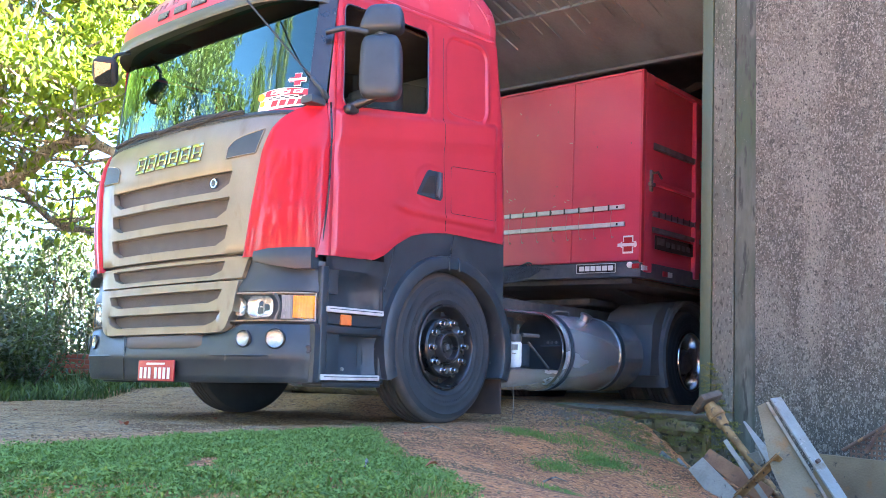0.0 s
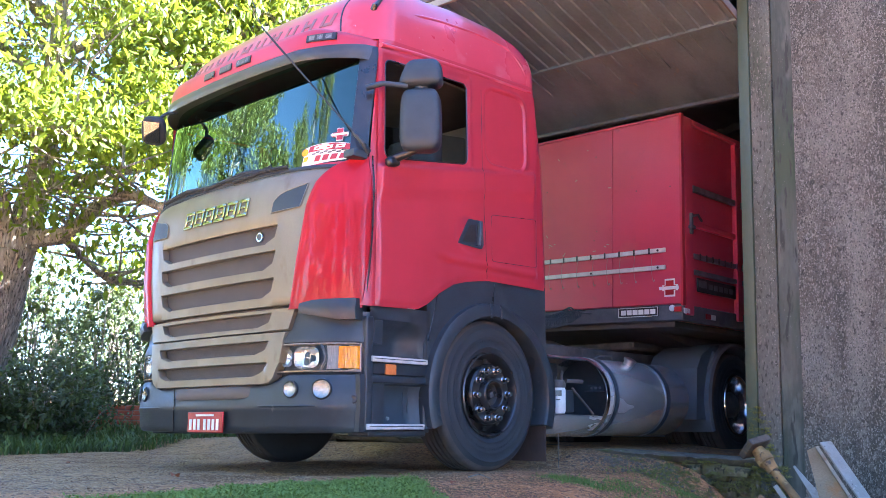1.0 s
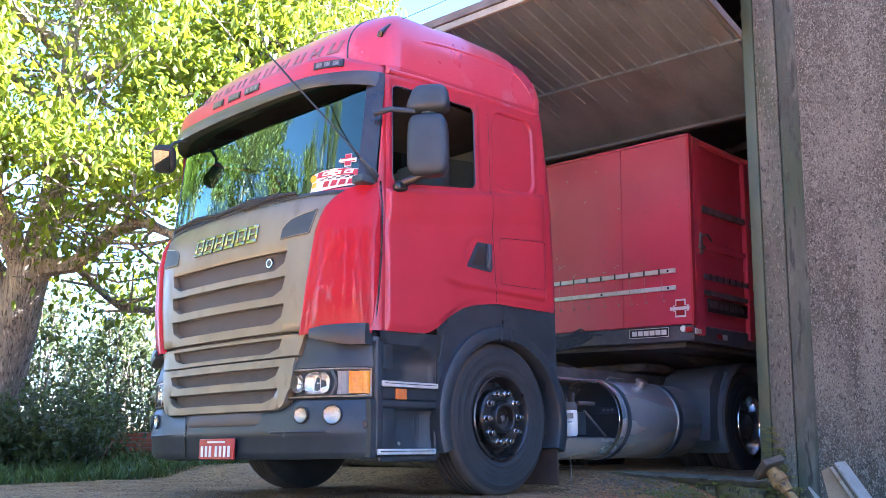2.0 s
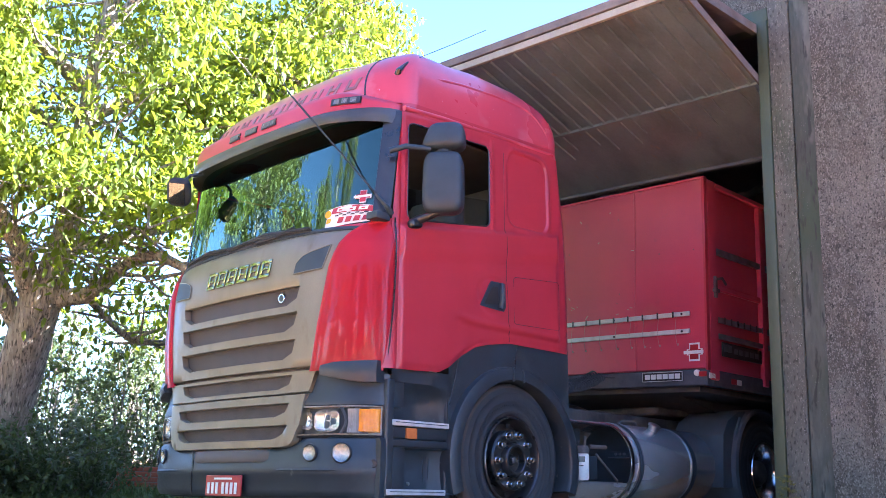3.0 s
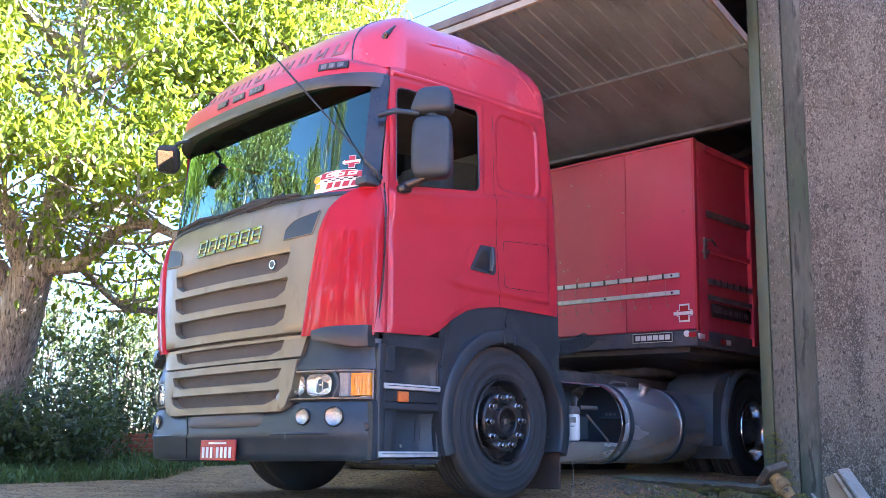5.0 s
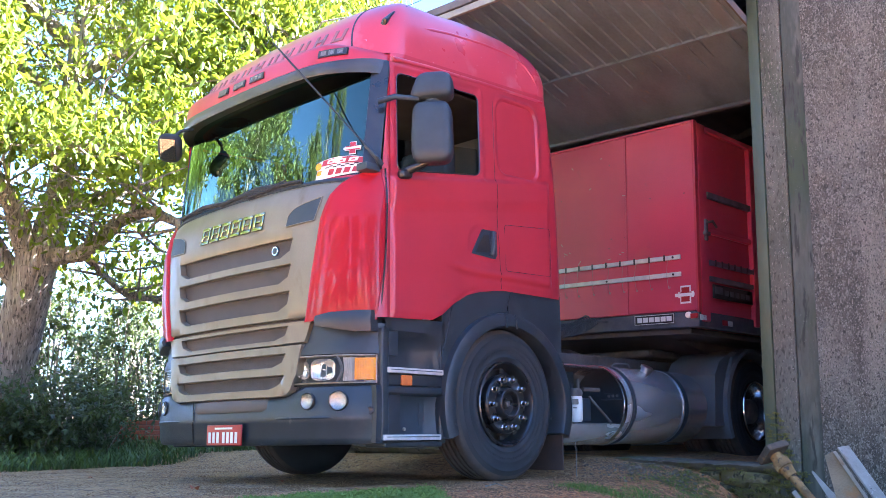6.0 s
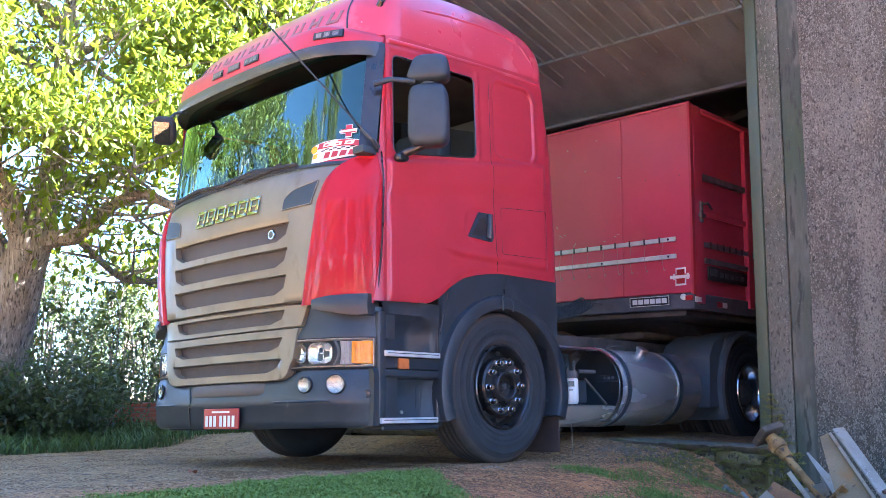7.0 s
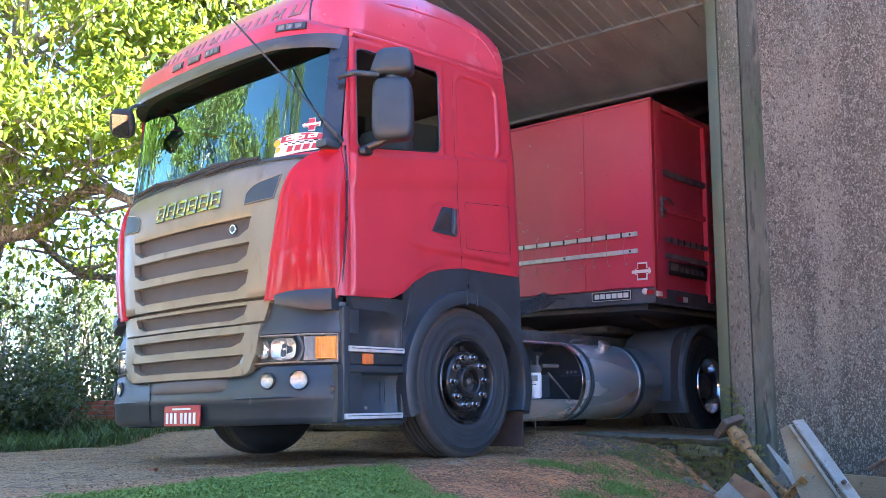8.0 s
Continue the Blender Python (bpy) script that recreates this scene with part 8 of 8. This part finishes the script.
def scatter_verge():
    r = np.random.default_rng(33)
    pts = []
    while len(pts) < 26000:
        x, y = r.uniform(-11, -2.5), r.uniform(-3, 9)
        e = (-4.0 - 0.22 * y - x) + 0.35 * noise.noise(Vector((x, y, 2)))
        if e > 0 and r.random() < max(0.12, 1 - e * 0.18):
            pts.append((x, y, ground_z(x, y) - 0.01))
    blades("verge_grass", pts, 0.07, 0.24, 0.009, VERGE, 6, "rough green verge grass below the shrubs", "grass", 0.5)


scatter_verge()


def scatter_stones():
    """Loose gravel over the yard and on the soil."""
    r = np.random.default_rng(35)
    v, f = [], []
    base = np.array([(1, 0, 0), (0, 1, 0), (-1, 0, 0), (0, -1, 0), (0.2, -0.1, 0.50), (0, 0, -0.6)], float)
    tri = [(0, 1, 4), (1, 2, 4), (2, 3, 4), (3, 0, 4), (1, 0, 5), (2, 1, 5), (3, 2, 5), (0, 3, 5)]
    count = 0
    while count < 64000:
        x, y = (r.uniform(-5.0, 3.6), r.uniform(-2.2, 3.0)) if count % 2 else (r.uniform(0.2, 3.2), r.uniform(-0.6, 2.9))
        if turf_edge(x, y) > 0.05:
            continue
        s = 0.002 + 0.007 * r.random() ** 4
        a = r.uniform(0, 6.28)
        m = np.array([[math.cos(a), -math.sin(a), 0], [math.sin(a), math.cos(a), 0], [0, 0, 1]])
        q = (base * r.uniform(0.6, 1.3, (6, 1)) * s) @ m.T + (x, y, ground_z(x, y) + s * 0.1)
        k = len(v)
        v += q.tolist()
        f += [(k + i, k + j, k + l) for i, j, l in tri]
        count += 1
    m = surface("gravel_stones", (0.31, 0.185, 0.085), (0.13, 0.072, 0.036), 60, 0.9, 0, 0.3, 150)
    tagged(cloud("gravel", v, f, m), "loose pale gravel on the yard", "gravel", kind="stuff")


scatter_stones()


def scatter_rubble():
    """Pale broken stone and brick crumbs where the soil meets the slab."""
    r = np.random.default_rng(57)
    v, f = [], []
    base = np.array([(1, 0, 0), (0, 1, 0), (-1, 0, 0), (0, -1, 0), (0.5, 0.3, 0.6), (-0.5, -0.2, 0.55), (0, 0, -0.5)], float)
    tri = [(0, 1, 4), (1, 5, 4), (1, 2, 5), (2, 3, 5), (3, 4, 5), (3, 0, 4), (1, 0, 6), (2, 1, 6), (3, 2, 6), (0, 3, 6)]
    for _ in range(900):
        x, y = r.normal(1.55, 0.30), min(2.98, 2.72 + abs(r.normal(0, 0.20)) * (1 if r.random() < 0.3 else -1))
        s = 0.004 + 0.014 * r.random() ** 4
        a = r.uniform(0, 6.28)
        m = np.array([[math.cos(a), -math.sin(a), 0], [math.sin(a), math.cos(a), 0], [0, 0, 1]])
        q = (base * r.uniform(0.6, 1.3, (7, 1)) * s) @ m.T + (x, y, ground_z(x, y) + s * 0.15 + 0.006)
        k = len(v)
        v += q.tolist()
        f += [(k + i, k + j, k + l) for i, j, l in tri]
    m = surface("broken_stone", (0.25, 0.185, 0.125), (0.12, 0.084, 0.056), 22, 0.9, 0, 0.3, 150, spots=[((0.36, 0.15, 0.08), 9, 0.66, 0.05)])
    tagged(cloud("rubble", v, f, m), "pale broken stone crumbs beside the slab", "rubble", kind="stuff")


scatter_rubble()


def build_far_wall():
    """Low orange-red brick wall seen through the shrubs, with real courses."""
    brick = surface("orange_brick", (0.42, 0.125, 0.070), (0.30, 0.085, 0.050), 9, 0.9, 0, 0.5, 60)
    mortar = surface("brick_mortar", (0.30, 0.22, 0.18), (0.22, 0.15, 0.12), 20, 0.95, 0, 0.4, 90)
    bm = bmesh.new()
    m = pose(-6.55, 2.95, 0, 0, 0, 63)
    box(bm, -0.55, 1.75, -0.045, 0.05, -0.6, 0.30, 0.004, m=m)
    wall = thing("low_wall", bm, mortar, "low orange-red brick wall behind shrubs", "wall", kind="structure")
    bm = bmesh.new()
    box(bm, -0.095, 0.095, -0.012, 0.010, -0.028, 0.028, 0.004)
    me = finish(bm, "brick", brick, 30)
    for row in range(9):
        for k in range(12):
            u = -0.45 + 0.2 * k + (0.1 if row % 2 else 0.0)
            if u > 1.66:
                continue
            ob = new("brick", me)
            ob.parent = wall
            ob.matrix_world = m @ pose(u, -0.048, 0.264 - 0.067 * row)


build_far_wall()


# ---------------------------------------------------------------- scrap pile by the wall
def bar_between(bm, a, b, wide, thick, facing, taper=1.0):
    """A flat bar from a to b; facing: the way its broad side looks."""
    a, b, f = Vector(a), Vector(b), Vector(facing)
    d = (b - a).normalized()
    s = d.cross(f).normalized()
    o = s.cross(d).normalized()
    rings = []
    for p, w in ((a, wide), (b, wide * taper)):
        rings.append([p + s * w / 2 + o * thick / 2, p - s * w / 2 + o * thick / 2, p - s * w / 2 - o * thick / 2, p + s * w / 2 - o * thick / 2])
    loft(bm, rings)


def scrap(name, runs, mat, label, category, bevel=0.002):
    bm = bmesh.new()
    for a, b, wide, thick, facing, taper in runs:
        bar_between(bm, a, b, wide, thick, facing, taper)
    if bevel:
        bmesh.ops.bevel(bm, geom=bm.edges[:], offset=bevel, segments=1, affect="EDGES")
    return thing(name, bm, mat, label, category, "scrap leaning by the wall")


VIEW = (0.42, -0.88, 0.1)


def build_scrap():
    # steel channel with a galvanised face
    ch = empty("steel_channel", pose(0, 0, 0), "large rusty steel channel with a worn galvanised edge, leaning", "scrap metal", "scrap leaning by the wall")
    bm = bmesh.new()
    a0, b0 = Vector((3.225, 1.92, 0.262)), Vector((3.86, 1.62, -0.52))
    rings = []
    for p, w in ((a0, 0.06), (a0.lerp(b0, 0.35), 0.17), (b0, 0.24)):
        d = (b0 - a0).normalized()
        s = d.cross(Vector(VIEW)).normalized()
        o = s.cross(d).normalized()
        if s.x > 0:
            s = -s
        rings.append([p, p + s * w, p + s * w + o * 0.012, p + o * 0.012])
    loft(bm, rings)
    part("web", bm, TIMBER, ch, "brown stained web")
    bm = bmesh.new()
    bar_between(bm, a0 + Vector((0.055, -0.02, 0.03)), b0 + Vector((0.075, -0.02, 0.03)), 0.075, 0.014, (0.75, -0.55, 0.45))
    bmesh.ops.bevel(bm, geom=bm.edges[:], offset=0.003, segments=1, affect="EDGES")
    part("flange", bm, GALV, ch, "pitted galvanised flange")
    bm = bmesh.new()
    bar_between(bm, a0 + Vector((0.012, -0.03, 0.0)), b0 + Vector((0.012, -0.03, 0.0)), 0.016, 0.02, VIEW)
    part("edge", bm, PALE, ch, "bright bent edge")
    d = b0 - a0
    for t in (0.42, 0.74):
        q = a0 + d * t + Vector((0.065, -0.03, 0.035))
        part("bolt", T(([q, q + Vector((0.75, -0.55, 0.45)) * 0.02], 0.012), n=8), RUST, ch)
    # pipe with coupling and square flange
    pp = empty("rusty_pipe", pose(0, 0, 0), "rusty pipe with a coupling and a square flange, leaning", "pipe", "scrap leaning by the wall")
    p0, p1, p2 = Vector((2.665, 2.35, 0.225)), Vector((2.80, 2.33, 0.075)), Vector((3.32, 2.22, -0.46))
    ax = (p1 - p0).normalized()
    part("pipe", T(([p1 - ax * 0.02, p2], 0.026), n=14), OCHRE, pp)
    part("coupling", T(([p0 + ax * 0.02, p0 + ax * 0.06, p0 + ax * 0.065, p0 + ax * 0.12, p0 + ax * 0.125, p0 + ax * 0.19], [0.040, 0.044, 0.054, 0.056, 0.046, 0.036]), n=16), OCHRE, pp, "ochre coupling")
    bm = bmesh.new()
    m = Matrix.Translation(p0 - ax * 0.005) @ ax.to_track_quat("Z", "X").to_matrix().to_4x4() @ pose(0, 0, 0, 0, 0, 20)
    box(bm, -0.082, 0.082, -0.082, 0.082, -0.024, 0.024, 0.006, 1, m=m)
    part("flange", bm, IRON, pp, "square dark rusty flange")
    # loose boards and strips
    scrap("board", [((2.79, 1.92, -0.13), (3.22, 1.72, -0.42), 0.115, 0.016, VIEW, 1.3)], PALE, "pale grey coated board lying askew", "board")
    scrap("board", [((2.72, 2.22, -0.095), (3.16, 2.12, -0.30), 0.085, 0.016, VIEW, 1.35)], ORANGEWOOD, "orange brown stained board lying askew", "board")
    scrap("strip", [((2.895, 2.10, 0.012), (3.22, 2.0, -0.34), 0.028, 0.012, VIEW, 1.2)], PALE, "narrow whitish strip leaning on scrap", "strip")
    scrap("strip", [((2.965, 2.22, 0.13), (3.19, 2.12, -0.10), 0.012, 0.006, VIEW, 5.5)], GALV, "pointed offcut of galvanised sheet", "sheet metal")
    scrap("sheet_offcut", [((2.90, 2.30, -0.15), (3.06, 2.26, -0.08), 0.10, 0.004, VIEW, 0.8)], GALV, "bent offcut of grey sheet metal", "sheet metal")
    scrap("sheet_offcut", [((3.02, 2.32, -0.06), (3.17, 2.30, 0.02), 0.10, 0.004, VIEW, 0.7)], GALV, "bent offcut of grey sheet metal", "sheet metal")
    scrap("angle_iron", [((3.00, 1.84, -0.37), (3.36, 1.75, -0.02), 0.046, 0.006, VIEW, 1.0), ((3.00, 1.825, -0.355), (3.36, 1.735, -0.005), 0.006, 0.046, VIEW, 1.0)], OCHRE, "rusty angle iron across the pile", "angle iron", 0.0)
    scrap("strip", [((3.22, 2.02, -0.06), (3.50, 1.94, -0.34), 0.085, 0.006, VIEW, 0.9)], GALV, "bluish galvanised strip in the pile", "sheet metal")
    scrap("plank", [((2.30, 2.42, -0.14), (2.66, 2.30, -0.36), 0.055, 0.014, VIEW, 1.7)], CONCRETE, "weathered grey plank end", "plank")
    scrap("strip", [((2.47, 2.30, -0.235), (2.66, 2.24, -0.33), 0.022, 0.014, VIEW, 1.0)], PALE, "short whitish stick on the soil", "strip")
    scrap("strip", [((2.46, 2.36, -0.155), (2.62, 2.30, -0.27), 0.02, 0.006, VIEW, 1.4)], GALV, "thin grey strip on the soil", "strip")
    # brown sheet and perforated guard farther along the wall
    bm = bmesh.new()
    box(bm, 3.36, 4.3, 2.30, 2.315, -0.42, 0.01, 0.004, m=pose(0, 0, 0.02, 0, 1, 0))
    thing("brown_sheet", bm, TIMBER, "brown stained sheet standing by the wall", "sheet", "scrap leaning by the wall")
    bm = bmesh.new()
    box(bm, 3.62, 4.4, 1.96, 1.985, -0.55, -0.15, 0.004, m=pose(0, 0, 0.0, 0, 3, 0))
    thing("red_sheet", bm, RUST, "dark red rusty sheet lying on edge", "sheet", "scrap leaning by the wall")
    guard = empty("perforated_guard", pose(0, 0, 0), "rusty perforated metal guard with a bent rim", "guard", "scrap leaning by the wall")
    bm = bmesh.new()
    for k in range(15):
        x = 3.48 + 0.03 * k
        top = lerp(x, [(3.48, -0.01), (3.70, 0.15), (3.95, 0.16)])
        box(bm, x, x + 0.012, 2.60, 2.604, -0.35, top)
    for k in range(17):
        z = -0.34 + 0.03 * k
        x0 = lerp(z, [(-0.01, 3.48), (0.15, 3.70)])
        box(bm, x0, 3.92, 2.6005, 2.6035, z, z + 0.012)
    part("mesh", bm, RUST, guard)
    part("rim", T(([(3.44, 2.59, -0.02), (3.70, 2.59, 0.155), (3.95, 2.59, 0.17)], 0.012), ([(3.58, 2.585, -0.02), (3.64, 2.58, 0.09), (3.72, 2.58, 0.15)], 0.012), n=8), RUST, guard)


build_scrap()


def build_litter():
    # dry leaves and twigs on the yard and turf
    for x, y, s, t in ((0.62, -0.62, 0.065, 6), (3.05, -0.85, 0.05, 1), (1.75, 0.45, 0.04, 2), (0.2, 0.3, 0.035, 3), (2.3, 0.9, 0.03, 4), (-1.5, -0.2, 0.035, 5)):
        bm = bmesh.new()
        n = 9
        rows = []
        for k in range(n):
            u = k / (n - 1)
            w = 0.42 * math.sin(math.pi * min(1, 0.08 + u * 0.92)) * s
            lift = 0.25 * s * math.sin(2.6 * u)
            rows.append([((u - 0.5) * s, -w, lift + w * 0.5), ((u - 0.5) * s, 0, lift), ((u - 0.5) * s, w, lift + w * 0.4)])
        loft(bm, rows, False, False)
        ob = thing("dry_leaf", bm, DRY, "curled orange-brown dry leaf on the ground", "leaf", "dry leaves")
        ob.matrix_world = pose(x, y, ground_z(x, y) + 0.012 + (0.02 if t == 1 else 0), 0, 0, 50 * t)
    for (x, y), ln, a in (((3.0, -1.15), 0.16, 130), ((2.9, 0.1), 0.12, 60), ((1.6, 0.75), 0.14, 20)):
        z = ground_z(x, y) + 0.02
        d = Vector((math.cos(radians(a)), math.sin(radians(a)), 0)) * ln
        p = Vector((x, y, z))
        ob = thing("twig", T(([p, p + d * 0.5 + Vector((0, 0, 0.02)), p + d], [0.005, 0.004, 0.002]), n=5), BARK, "small dry twig on the turf", "twig", "dry twigs")
    # a dry stem beside the mud flap
    x, y = 1.22, 2.2
    z = ground_z(x, y)
    thing("dry_weed", T(([(x, y, z), (x + 0.005, y, z + 0.12), (x - 0.004, y, z + 0.25)], [0.004, 0.003, 0.002]), n=5), BARK, "thin dry stem growing from the gravel", "weed")


build_litter()
